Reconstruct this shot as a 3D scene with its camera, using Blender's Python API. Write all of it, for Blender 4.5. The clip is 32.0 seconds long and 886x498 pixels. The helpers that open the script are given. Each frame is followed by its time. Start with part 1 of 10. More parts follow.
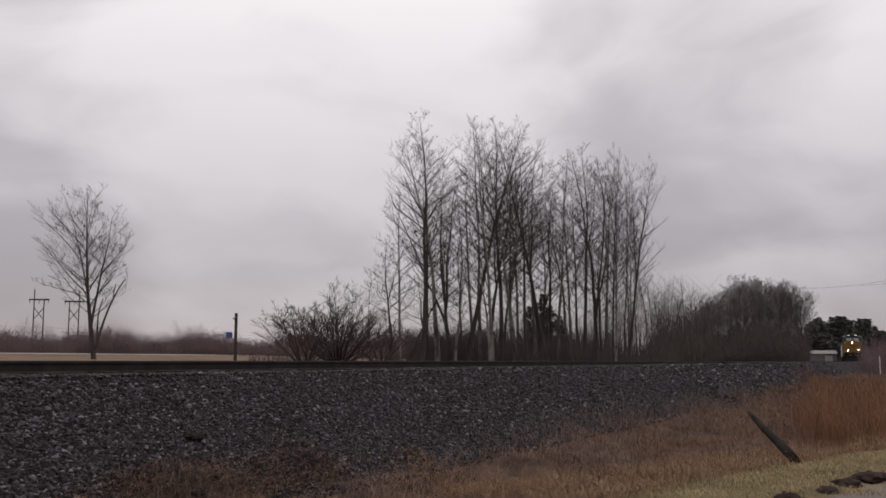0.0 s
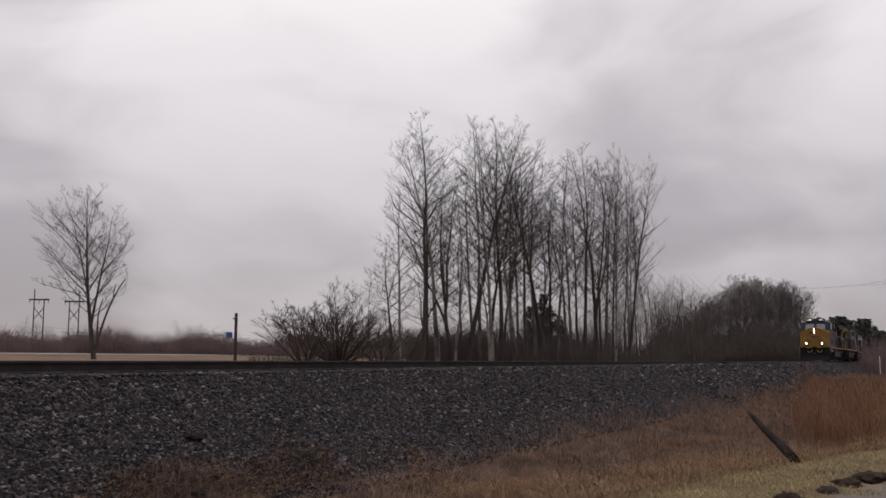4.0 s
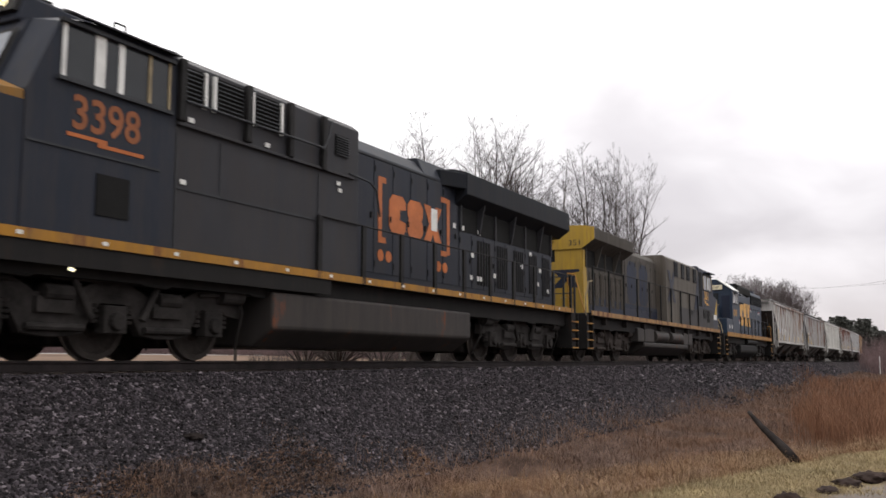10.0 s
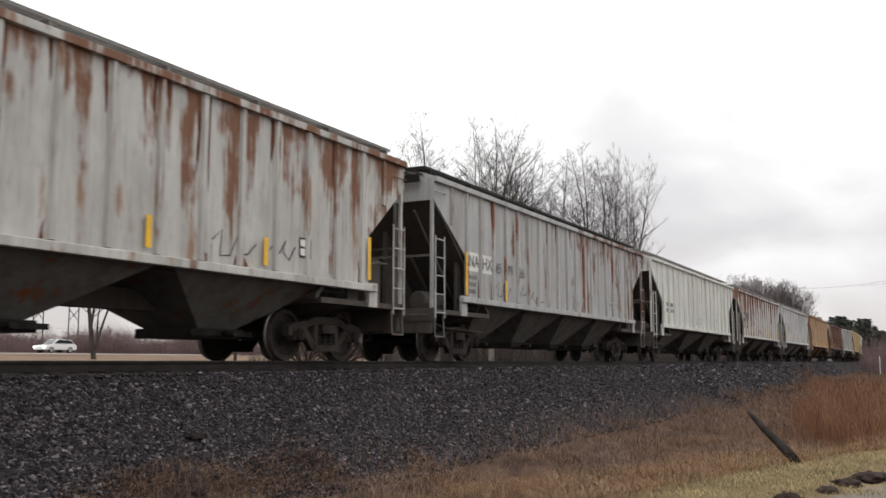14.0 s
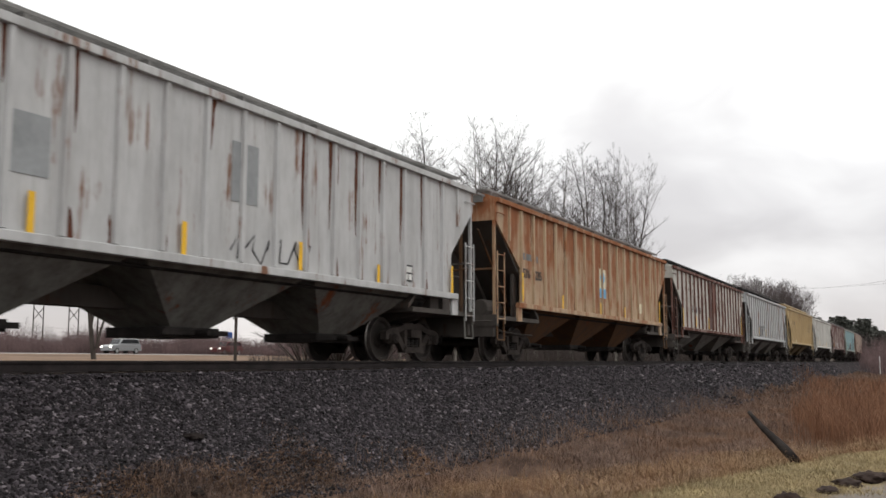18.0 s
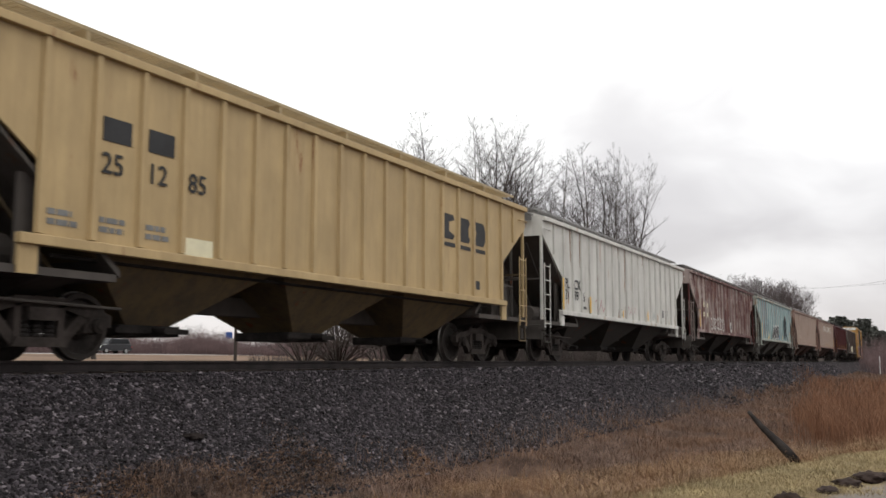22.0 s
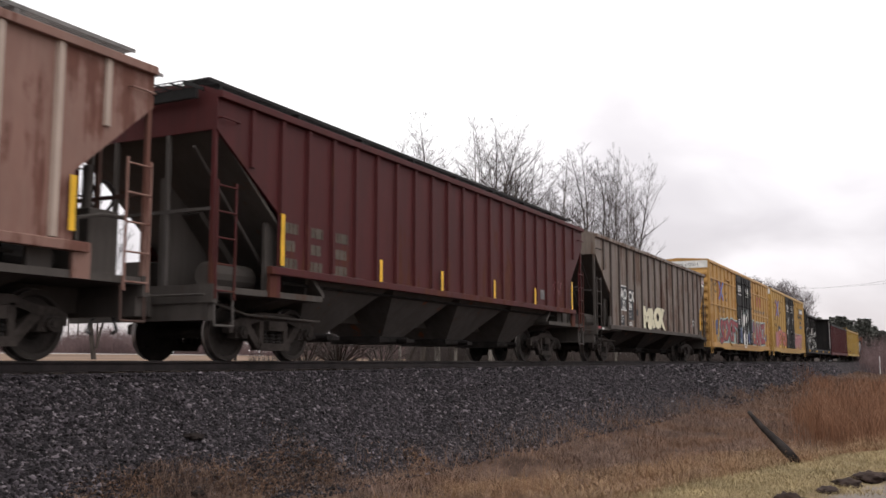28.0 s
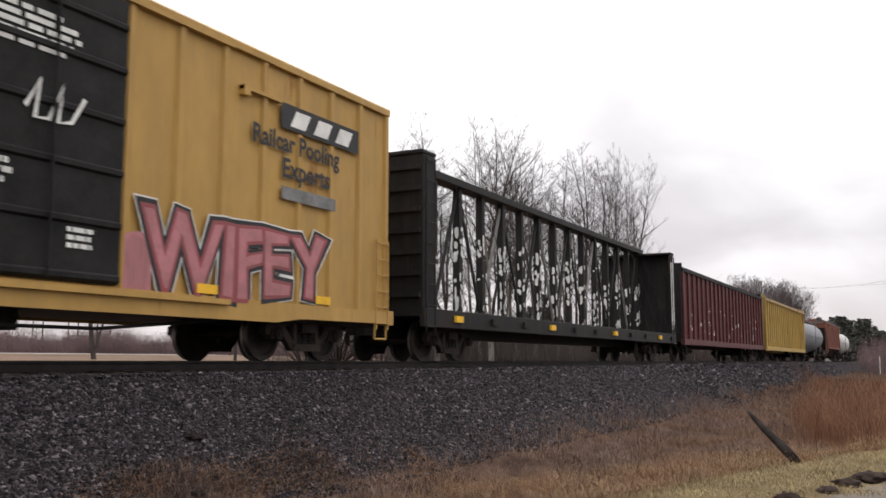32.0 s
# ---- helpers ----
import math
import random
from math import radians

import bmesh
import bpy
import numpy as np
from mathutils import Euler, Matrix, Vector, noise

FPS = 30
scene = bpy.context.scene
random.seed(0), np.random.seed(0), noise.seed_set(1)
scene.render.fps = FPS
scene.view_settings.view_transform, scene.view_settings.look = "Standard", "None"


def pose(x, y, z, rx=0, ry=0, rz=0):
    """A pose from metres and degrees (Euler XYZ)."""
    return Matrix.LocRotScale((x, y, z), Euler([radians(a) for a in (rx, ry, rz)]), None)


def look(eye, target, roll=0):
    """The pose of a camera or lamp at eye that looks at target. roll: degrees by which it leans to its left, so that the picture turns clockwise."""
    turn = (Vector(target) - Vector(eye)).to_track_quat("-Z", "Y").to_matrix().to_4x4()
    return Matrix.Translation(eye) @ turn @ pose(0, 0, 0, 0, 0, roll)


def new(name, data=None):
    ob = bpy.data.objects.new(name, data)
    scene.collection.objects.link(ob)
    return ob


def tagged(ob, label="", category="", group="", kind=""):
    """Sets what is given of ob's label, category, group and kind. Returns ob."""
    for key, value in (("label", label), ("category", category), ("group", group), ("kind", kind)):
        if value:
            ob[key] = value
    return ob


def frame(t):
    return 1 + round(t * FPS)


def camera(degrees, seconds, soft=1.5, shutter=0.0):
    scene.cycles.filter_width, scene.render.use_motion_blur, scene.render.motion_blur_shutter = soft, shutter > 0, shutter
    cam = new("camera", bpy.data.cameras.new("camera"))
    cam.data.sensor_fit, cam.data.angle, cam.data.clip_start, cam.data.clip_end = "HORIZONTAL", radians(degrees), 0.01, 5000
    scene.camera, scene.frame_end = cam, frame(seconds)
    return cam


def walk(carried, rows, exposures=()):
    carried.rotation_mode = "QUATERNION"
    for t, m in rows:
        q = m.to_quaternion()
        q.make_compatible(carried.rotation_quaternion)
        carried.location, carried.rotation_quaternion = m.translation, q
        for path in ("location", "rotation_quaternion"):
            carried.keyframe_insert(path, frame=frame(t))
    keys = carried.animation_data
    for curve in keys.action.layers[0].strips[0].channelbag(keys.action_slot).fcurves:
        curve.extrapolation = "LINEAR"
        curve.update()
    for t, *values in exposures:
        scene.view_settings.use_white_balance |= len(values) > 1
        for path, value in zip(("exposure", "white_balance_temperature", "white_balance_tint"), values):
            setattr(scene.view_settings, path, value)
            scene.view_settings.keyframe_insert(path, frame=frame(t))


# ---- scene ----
# The camera stands still beside the line.
A, PITCH = radians(27.117), radians(6.80)
EYE = Vector((0, 0, -0.01))
AIM = Vector((math.cos(A) * math.cos(PITCH), math.sin(A) * math.cos(PITCH), math.sin(PITCH)))
cam = camera(50.357, 32.0, soft=1.6, shutter=0.1)
walk(cam, [(0, look(EYE, EYE + AIM * 10)), (32, look(EYE, EYE + AIM * 10))],
     exposures=[(0, -0.43, 6500, 14), (8.8, -0.43, 6500, 14), (9.4, -0.22, 6500, 13), (10.2, 0.46, 6500, 10), (11.2, 0.42, 6500, 7),
                (12.4, 0.46, 6500, 6), (17, 0.36, 6500, 6), (24, 0.38, 6500, 7), (27.5, 0.47, 6500, 11), (32, 0.47, 6500, 10)])


# World: an overcast sky with soft grey cloud banks.
world = bpy.data.worlds.new("overcast_sky")
scene.world = world
world.use_nodes = True
wn, wl = world.node_tree.nodes, world.node_tree.links
wn.clear()
w_out, w_bg = wn.new("ShaderNodeOutputWorld"), wn.new("ShaderNodeBackground")
w_sky = wn.new("ShaderNodeTexSky")
w_sky.sky_type, w_sky.sun_disc = "NISHITA", False
w_sky.sun_elevation, w_sky.sun_rotation = radians(42), radians(56)
w_co, w_map = wn.new("ShaderNodeTexCoord"), wn.new("ShaderNodeMapping")
w_map.inputs["Scale"].default_value = (1.0, 1.0, 2.4)
w_map.inputs["Location"].default_value = (0.35, 0.1, 0.2)
# billows: a coarse noise bent by a second one
w_wp, w_add = wn.new("ShaderNodeTexNoise"), wn.new("ShaderNodeVectorMath")
w_wp.inputs["Scale"].default_value, w_wp.inputs["Detail"].default_value = 3.1, 2
w_add.operation = "MULTIPLY_ADD"
w_add.inputs[1].default_value = (0.34, 0.34, 0.34)
w_n1 = wn.new("ShaderNodeTexNoise")
w_n1.inputs["Scale"].default_value, w_n1.inputs["Detail"].default_value, w_n1.inputs["Roughness"].default_value = 2.6, 5, 0.46
w_r1 = wn.new("ShaderNodeValToRGB")
w_r1.color_ramp.interpolation = "EASE"
w_r1.color_ramp.elements[0].position, w_r1.color_ramp.elements[0].color = 0.36, (0.590, 0.575, 0.588, 1)
w_r1.color_ramp.elements[1].position, w_r1.color_ramp.elements[1].color = 0.66, (0.895, 0.893, 0.898, 1)
w_mix = wn.new("ShaderNodeMixRGB")
w_mix.inputs["Fac"].default_value = 0.008
w_bg.inputs["Strength"].default_value = 1.0
wl.new(w_co.outputs["Generated"], w_map.inputs["Vector"])
wl.new(w_map.outputs["Vector"], w_wp.inputs["Vector"])
wl.new(w_wp.outputs["Color"], w_add.inputs[0])
wl.new(w_map.outputs["Vector"], w_add.inputs[2])
wl.new(w_add.outputs["Vector"], w_n1.inputs["Vector"])
wl.new(w_n1.outputs["Fac"], w_r1.inputs["Fac"])
# the cloud is a little brighter where it hides the sun
SUN_DIR = (math.cos(radians(34)) * math.cos(radians(42)), math.sin(radians(34)) * math.cos(radians(42)), math.sin(radians(42)))
w_dot, w_rng, w_mul = wn.new("ShaderNodeVectorMath"), wn.new("ShaderNodeMapRange"), wn.new("ShaderNodeMixRGB")
w_dot.operation = "DOT_PRODUCT"
w_dot.inputs[1].default_value = SUN_DIR
w_rng.inputs["From Min"].default_value, w_rng.inputs["From Max"].default_value = -1.0, 1.0
w_rng.inputs["To Min"].default_value, w_rng.inputs["To Max"].default_value = 1.02, 1.10
w_mul.blend_type = "MULTIPLY"
w_mul.inputs["Fac"].default_value = 1.0
wl.new(w_co.outputs["Generated"], w_dot.inputs[0])
wl.new(w_dot.outputs["Value"], w_rng.inputs["Value"])
wl.new(w_r1.outputs["Color"], w_mul.inputs["Color1"])
wl.new(w_rng.outputs["Result"], w_mul.inputs["Color2"])
# an overcast dome: greyest towards the horizon, brightest overhead
w_sep, w_tone, w_mu2 = wn.new("ShaderNodeSeparateXYZ"), wn.new("ShaderNodeValToRGB"), wn.new("ShaderNodeMixRGB")
w_tone.color_ramp.elements[0].position, w_tone.color_ramp.elements[0].color = 0.0, (0.62, 0.585, 0.612, 1)
w_tone.color_ramp.elements[1].position, w_tone.color_ramp.elements[1].color = 1.0, (2.5, 2.45, 2.36, 1)
for spot, tone in ((0.12, (0.76, 0.728, 0.738, 1)), (0.36, (1.16, 1.14, 1.12, 1)), (0.6, (1.75, 1.72, 1.66, 1))):
    w_tone.color_ramp.elements.new(spot).color = tone
w_mu2.blend_type = "MULTIPLY"
w_mu2.inputs["Fac"].default_value = 1.0
wl.new(w_co.outputs["Generated"], w_sep.inputs[0])
wl.new(w_sep.outputs["Z"], w_tone.inputs["Fac"])
wl.new(w_mul.outputs["Color"], w_mu2.inputs["Color1"])
wl.new(w_tone.outputs["Color"], w_mu2.inputs["Color2"])
wl.new(w_mu2.outputs["Color"], w_mix.inputs["Color1"])
wl.new(w_sky.outputs["Color"], w_mix.inputs["Color2"])
wl.new(w_mix.outputs["Color"], w_bg.inputs["Color"])
wl.new(w_bg.outputs["Background"], w_out.inputs["Surface"])

sun = new("sun", bpy.data.lights.new("sun", "SUN"))
sun.data.energy, sun.data.angle, sun.data.color = 0.5, radians(30), (1.0, 0.97, 0.94)
sun.matrix_world = look(Vector(SUN_DIR) * 80, (0, 0, 0))

YC = 10.96          # the track's centre line
S_BEND, R_BEND, ARC = 150.0, 530.0, 42.0
GAUGE = 0.755


def along(s, off=0.0):
    """Place and heading on the line at s metres."""
    if s <= S_BEND:
        return s, YC + off, 0.0
    q = min(s - S_BEND, ARC)
    th = q / R_BEND
    x, y = S_BEND + R_BEND * math.sin(th), YC + R_BEND * (1 - math.cos(th))
    if s - S_BEND > ARC:
        x, y = x + (s - S_BEND - ARC) * math.cos(th), y + (s - S_BEND - ARC) * math.sin(th)
    return x - off * math.sin(th), y + off * math.cos(th), th


# ---- materials ----
def nodes_of(name):
    m = bpy.data.materials.new(name)
    m.use_nodes = True
    nt = m.node_tree
    return m, nt.nodes, nt.links, nt.nodes["Principled BSDF"]


def plain(name, c, rough=0.6, metal=0.0, vary=0.25, scale=6.0, bump=0.0, bscale=40.0, c2=None, coords="Object", stretch=(1, 1, 1), spec=0.2):
    """A surface with colour variation at two scales and fine relief."""
    m, n, l, b = nodes_of(name)
    co, mp = n.new("ShaderNodeTexCoord"), n.new("ShaderNodeMapping")
    mp.inputs["Scale"].default_value = stretch
    l.new(co.outputs[coords], mp.inputs["Vector"])
    n1, n2 = n.new("ShaderNodeTexNoise"), n.new("ShaderNodeTexNoise")
    n1.inputs["Scale"].default_value, n1.inputs["Detail"].default_value = scale, 4
    n2.inputs["Scale"].default_value, n2.inputs["Detail"].default_value = scale * 7.3, 3
    l.new(mp.outputs["Vector"], n1.inputs["Vector"])
    l.new(mp.outputs["Vector"], n2.inputs["Vector"])
    ad = n.new("ShaderNodeMath")
    ad.operation = "MULTIPLY_ADD"
    l.new(n2.outputs["Fac"], ad.inputs[0])
    ad.inputs[1].default_value = 0.4
    l.new(n1.outputs["Fac"], ad.inputs[2])
    rp = n.new("ShaderNodeValToRGB")
    lo = c2 if c2 else tuple(v * (1 - vary) for v in c)
    hi = c if c2 else tuple(min(1, v * (1 + vary)) for v in c)
    rp.color_ramp.elements[0].position, rp.color_ramp.elements[0].color = 0.5, (*lo, 1)
    rp.color_ramp.elements[1].position, rp.color_ramp.elements[1].color = 0.9, (*hi, 1)
    l.new(ad.outputs[0], rp.inputs["Fac"])
    l.new(rp.outputs["Color"], b.inputs["Base Color"])
    b.inputs["Roughness"].default_value, b.inputs["Metallic"].default_value = rough, metal
    b.inputs["Specular IOR Level"].default_value = spec
    if bump:
        n3, bp = n.new("ShaderNodeTexNoise"), n.new("ShaderNodeBump")
        n3.inputs["Scale"].default_value, n3.inputs["Detail"].default_value = bscale, 3
        l.new(mp.outputs["Vector"], n3.inputs["Vector"])
        l.new(n3.outputs["Fac"], bp.inputs["Height"])
        bp.inputs["Strength"].default_value, bp.inputs["Distance"].default_value = bump, 0.02
        l.new(bp.outputs["Normal"], b.inputs["Normal"])
    return m


def random_tint(name, lo, hi, rough=0.8, island=True, spec=0.3, drift=None, spread_=0.35):
    """A colour that differs from piece to piece and drifts to another from place to place."""
    m, n, l, b = nodes_of(name)
    g = n.new("ShaderNodeNewGeometry") if island else n.new("ShaderNodeObjectInfo")
    rp = n.new("ShaderNodeValToRGB")
    rp.color_ramp.elements[0].color, rp.color_ramp.elements[1].color = (*lo, 1), (*hi, 1)
    l.new(g.outputs["Random Per Island" if island else "Random"], rp.inputs["Fac"])
    nz, mx, co = n.new("ShaderNodeTexNoise"), n.new("ShaderNodeMixRGB"), n.new("ShaderNodeTexCoord")
    nz.inputs["Scale"].default_value = 0.9
    l.new(co.outputs["Object"], nz.inputs["Vector"])
    mx.blend_type = "MULTIPLY"
    mx.inputs["Fac"].default_value = 0.6
    l.new(rp.outputs["Color"], mx.inputs["Color1"])
    l.new(nz.outputs["Fac"], mx.inputs["Color2"])
    gm = n.new("ShaderNodeBrightContrast")
    gm.inputs["Bright"].default_value = 0.0
    if drift:
        nd, rd, md = n.new("ShaderNodeTexNoise"), n.new("ShaderNodeMapRange"), n.new("ShaderNodeMixRGB")
        nd.inputs["Scale"].default_value, nd.inputs["Detail"].default_value = spread_, 3.0
        rd.inputs["From Min"].default_value, rd.inputs["From Max"].default_value = 0.42, 0.62
        md.inputs["Color2"].default_value = (*drift, 1)
        l.new(co.outputs["Object"], nd.inputs["Vector"])
        l.new(nd.outputs["Fac"], rd.inputs["Value"])
        l.new(rd.outputs["Result"], md.inputs["Fac"])
        l.new(rp.outputs["Color"], md.inputs["Color1"])
        tint = n.new("ShaderNodeMixRGB")
        tint.inputs["Fac"].default_value = 0.55
        l.new(rp.outputs["Color"], tint.inputs["Color1"])
        l.new(md.outputs["Color"], tint.inputs["Color2"])
        l.new(tint.outputs["Color"], mx.inputs["Color1"])
    l.new(mx.outputs["Color"], gm.inputs["Color"])
    l.new(gm.outputs["Color"], b.inputs["Base Color"])
    b.inputs["Roughness"].default_value = rough
    b.inputs["Specular IOR Level"].default_value = spec
    return m


def paint(name, c, rust=0.3, rust_c=(0.17, 0.055, 0.025), dirt=0.35, dirt_c=(0.11, 0.09, 0.075), rough=0.55, patch=1.2, spec=0.22, lean=(0.0, 0.0), bleed=None, soft=0.0):
    """Weathered vehicle paint: rust patches, run-down streaks and road dirt."""
    m, n, l, b = nodes_of(name)
    co = n.new("ShaderNodeTexCoord")
    info, shift = n.new("ShaderNodeObjectInfo"), n.new("ShaderNodeVectorMath")
    shift.operation = "MULTIPLY_ADD"
    shift.inputs[1].default_value = (31.0, 17.0, 5.0)
    l.new(info.outputs["Random"], shift.inputs[0])
    l.new(co.outputs["Object"], shift.inputs[2])

    def noise_at(stretch, scale, detail=5, rough_=0.6):
        mp, nz = n.new("ShaderNodeMapping"), n.new("ShaderNodeTexNoise")
        mp.inputs["Scale"].default_value = stretch
        l.new(shift.outputs["Vector"], mp.inputs["Vector"])
        nz.inputs["Scale"].default_value, nz.inputs["Detail"].default_value, nz.inputs["Roughness"].default_value = scale, detail, rough_
        l.new(mp.outputs["Vector"], nz.inputs["Vector"])
        return nz.outputs["Fac"]

    def ramp(src, a, z):
        r = n.new("ShaderNodeMapRange")
        r.inputs["From Min"].default_value, r.inputs["From Max"].default_value = a, z
        l.new(src, r.inputs["Value"])
        return r.outputs["Result"]

    def mix(fac, c1, c2, k=1.0):
        x = n.new("ShaderNodeMixRGB")
        if isinstance(fac, float):
            x.inputs["Fac"].default_value = fac
        else:
            mu = n.new("ShaderNodeMath")
            mu.operation = "MULTIPLY"
            mu.inputs[1].default_value = k
            l.new(fac, mu.inputs[0])
            l.new(mu.outputs[0], x.inputs["Fac"])
        for key, v in (("Color1", c1), ("Color2", c2)):
            if isinstance(v, tuple):
                x.inputs[key].default_value = (*v, 1)
            else:
                l.new(v, x.inputs[key])
        return x.outputs["Color"]

    streak = noise_at((1, 1, 0.10), 3.2)
    fine = noise_at((1, 1, 0.35), 9.0)
    blotch = noise_at((1, 1, 0.7), patch)
    tone = mix(ramp(blotch, 0.3, 0.7), tuple(v * 0.86 for v in c), tuple(min(1, v * 1.1) for v in c))
    dirty = mix(ramp(streak, 0.42, 0.72), tone, dirt_c, dirt)
    dirty = mix(ramp(fine, 0.5, 0.8), dirty, dirt_c, dirt * 0.6)
    runs = noise_at((1, 1, 0.055), 14.0, 6, 0.62)
    dirty = mix(ramp(runs, 0.52, 0.74), dirty, dirt_c, min(1.0, dirt * 0.8))
    if bleed:
        spots = noise_at((1, 1, 0.22), 2.4, 7, 0.66)
        dirty = mix(ramp(spots, 0.66 - bleed[1] * 0.3, 0.74 - bleed[1] * 0.3), dirty, bleed[0], 0.85)
    if rust > 0:
        mul = n.new("ShaderNodeMath")
        mul.operation = "ADD"
        l.new(streak, mul.inputs[0])
        l.new(blotch, mul.inputs[1])
        edge = 1.28 - rust * 0.48
        rag = n.new("ShaderNodeMath")
        rag.operation = "MULTIPLY_ADD"
        rag.inputs[1].default_value = 0.40
        l.new(runs, rag.inputs[0])
        l.new(mul.outputs[0], rag.inputs[2])
        low_ = n.new("ShaderNodeMath")
        low_.operation = "SUBTRACT"
        low_.inputs[1].default_value = 0.20
        l.new(rag.outputs[0], low_.inputs[0])
        held = low_.outputs[0]
        if lean != (0.0, 0.0):
            # rust gathers towards one end or towards the eaves
            sep = n.new("ShaderNodeSeparateXYZ")
            l.new(co.outputs["Object"], sep.inputs[0])
            for axis, k, mid in (("X", lean[0], 0.0), ("Z", lean[1], 2.7)):
                ma = n.new("ShaderNodeMath")
                ma.operation = "MULTIPLY_ADD"
                ma.inputs[1].default_value = k
                l.new(sep.outputs[axis], ma.inputs[0])
                l.new(held, ma.inputs[2])
                sb = n.new("ShaderNodeMath")
                sb.operation = "SUBTRACT"
                sb.inputs[1].default_value = k * mid
                l.new(ma.outputs[0], sb.inputs[0])
                held = sb.outputs[0]
        rm = ramp(held, edge - 0.03 - soft, edge + 0.10 + soft)
        rust_tone = mix(fine, tuple(v * 0.6 for v in rust_c), tuple(min(1, v * 1.5) for v in rust_c))
        dirty = mix(rm, dirty, rust_tone, 0.92)
        rf = mix(rm, (rough,) * 3, (0.9,) * 3)
        l.new(rf, b.inputs["Roughness"])
    else:
        b.inputs["Roughness"].default_value = rough
    l.new(dirty, b.inputs["Base Color"])
    b.inputs["Specular IOR Level"].default_value = spec
    bp = n.new("ShaderNodeBump")
    l.new(blotch, bp.inputs["Height"])
    bp.inputs["Strength"].default_value, bp.inputs["Distance"].default_value = 0.12, 0.05
    l.new(bp.outputs["Normal"], b.inputs["Normal"])
    return m


def glow(name, c, power):
    m, n, l, b = nodes_of(name)
    b.inputs["Base Color"].default_value = (*c, 1)
    b.inputs["Emission Color"].default_value, b.inputs["Emission Strength"].default_value = (*c, 1), power
    return m


M_SOIL = plain("dead_grass_soil", (0.064, 0.042, 0.033), 0.95, vary=0.5, scale=1.6, bump=0.6, bscale=9, spec=0.02)
M_VERGE = plain("short_straw_grass", (0.23, 0.18, 0.095), 0.95, scale=1.5, c2=(0.11, 0.082, 0.05), bump=0.7, bscale=30, spec=0.03)
M_BALLAST = plain("wet_ballast_bed", (0.024, 0.0205, 0.022), 0.9, vary=0.5, scale=5, bump=0.8, bscale=22, spec=0.02)
M_STONE = random_tint("crushed_stone", (0.009, 0.0078, 0.0087), (0.24, 0.21, 0.228), 0.72, spec=0.09)
vn, vl = M_BALLAST.node_tree.nodes, M_BALLAST.node_tree.links
v_co, v_tx, v_rp, v_bp = vn.new("ShaderNodeTexCoord"), vn.new("ShaderNodeTexVoronoi"), vn.new("ShaderNodeValToRGB"), vn.new("ShaderNodeBump")
v_tx.inputs["Scale"].default_value = 34.0
v_sep = vn.new("ShaderNodeSeparateColor")
vl.new(v_co.outputs["Object"], v_tx.inputs["Vector"])
vl.new(v_tx.outputs["Color"], v_sep.inputs[0])
vl.new(v_sep.outputs[0], v_rp.inputs["Fac"])
v_rp.color_ramp.elements[0].color, v_rp.color_ramp.elements[1].color = (0.008, 0.0068, 0.0074, 1), (0.17, 0.15, 0.155, 1)
for spot, tone in ((0.55, 0.026), (0.85, 0.055)):
    v_rp.color_ramp.elements.new(spot).color = (tone, tone * 0.86, tone * 0.92, 1)
vl.new(v_rp.outputs["Color"], vn["Principled BSDF"].inputs["Base Color"])
v_bp.inputs["Strength"].default_value, v_bp.inputs["Distance"].default_value = 0.9, 0.03
v_bp.invert = True
vl.new(v_tx.outputs["Distance"], v_bp.inputs["Height"])
vl.new(v_bp.outputs["Normal"], vn["Principled BSDF"].inputs["Normal"])
# stone tones vary; the bright tail also paints wet glints into the colour
for spot, tone in ((0.36, 0.021), (0.76, 0.050), (0.94, 0.105)):
    M_STONE.node_tree.nodes["Color Ramp"].color_ramp.elements.new(spot).color = (tone, tone * 0.845, tone * 0.965, 1)
M_RAIL = plain("rusty_rail_side", (0.020, 0.0155, 0.0155), 0.75, vary=0.4, scale=4, bump=0.2)
M_RAILTOP = plain("polished_rail_head", (0.20, 0.19, 0.19), 0.35, metal=0.9, vary=0.2, scale=3)
M_TIE = plain("creosoted_tie", (0.035, 0.027, 0.022), 0.85, vary=0.4, scale=5, bump=0.5, stretch=(6, 1, 6))
M_ROAD = plain("worn_asphalt", (0.30, 0.285, 0.28), 0.75, vary=0.15, scale=0.5)
M_FIELD = plain("tan_field_grass", (0.125, 0.085, 0.062), 0.95, vary=0.3, scale=0.12, spec=0.05)
M_BARK = plain("grey_brown_bark", (0.050, 0.042, 0.037), 0.9, vary=0.4, scale=2.5, bump=0.4, stretch=(1, 1, 0.3))
M_BARK_PALE = plain("pale_poplar_bark", (0.26, 0.24, 0.22), 0.9, c2=(0.05, 0.042, 0.037), scale=1.2, bump=0.4, stretch=(1, 1, 0.5))
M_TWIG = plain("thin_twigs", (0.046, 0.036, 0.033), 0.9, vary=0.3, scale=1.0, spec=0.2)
# far twigs are paler than near ones: distance haze painted into the colour
M_TWIG_FAR = plain("hazed_woodland_twigs", (0.085, 0.069, 0.069), 0.9, vary=0.3, scale=0.4, spec=0.2)
# reddish brush, its colour lightened a little to paint in haze
M_TWIG_RED = plain("hazed_reddish_brush_twigs", (0.088, 0.058, 0.058), 0.9, vary=0.35, scale=0.4, spec=0.2)
# needle colour is raised to stand in for haze over the distant pines
M_NEEDLE = random_tint("haze_paled_pine_needles", (0.084, 0.089, 0.080), (0.165, 0.169, 0.150), 0.8, spec=0.1)
M_STRAW = random_tint("dry_straw_blades", (0.17, 0.108, 0.070), (0.50, 0.345, 0.21), 0.9, spec=0.05, drift=(0.24, 0.12, 0.065), spread_=0.9)
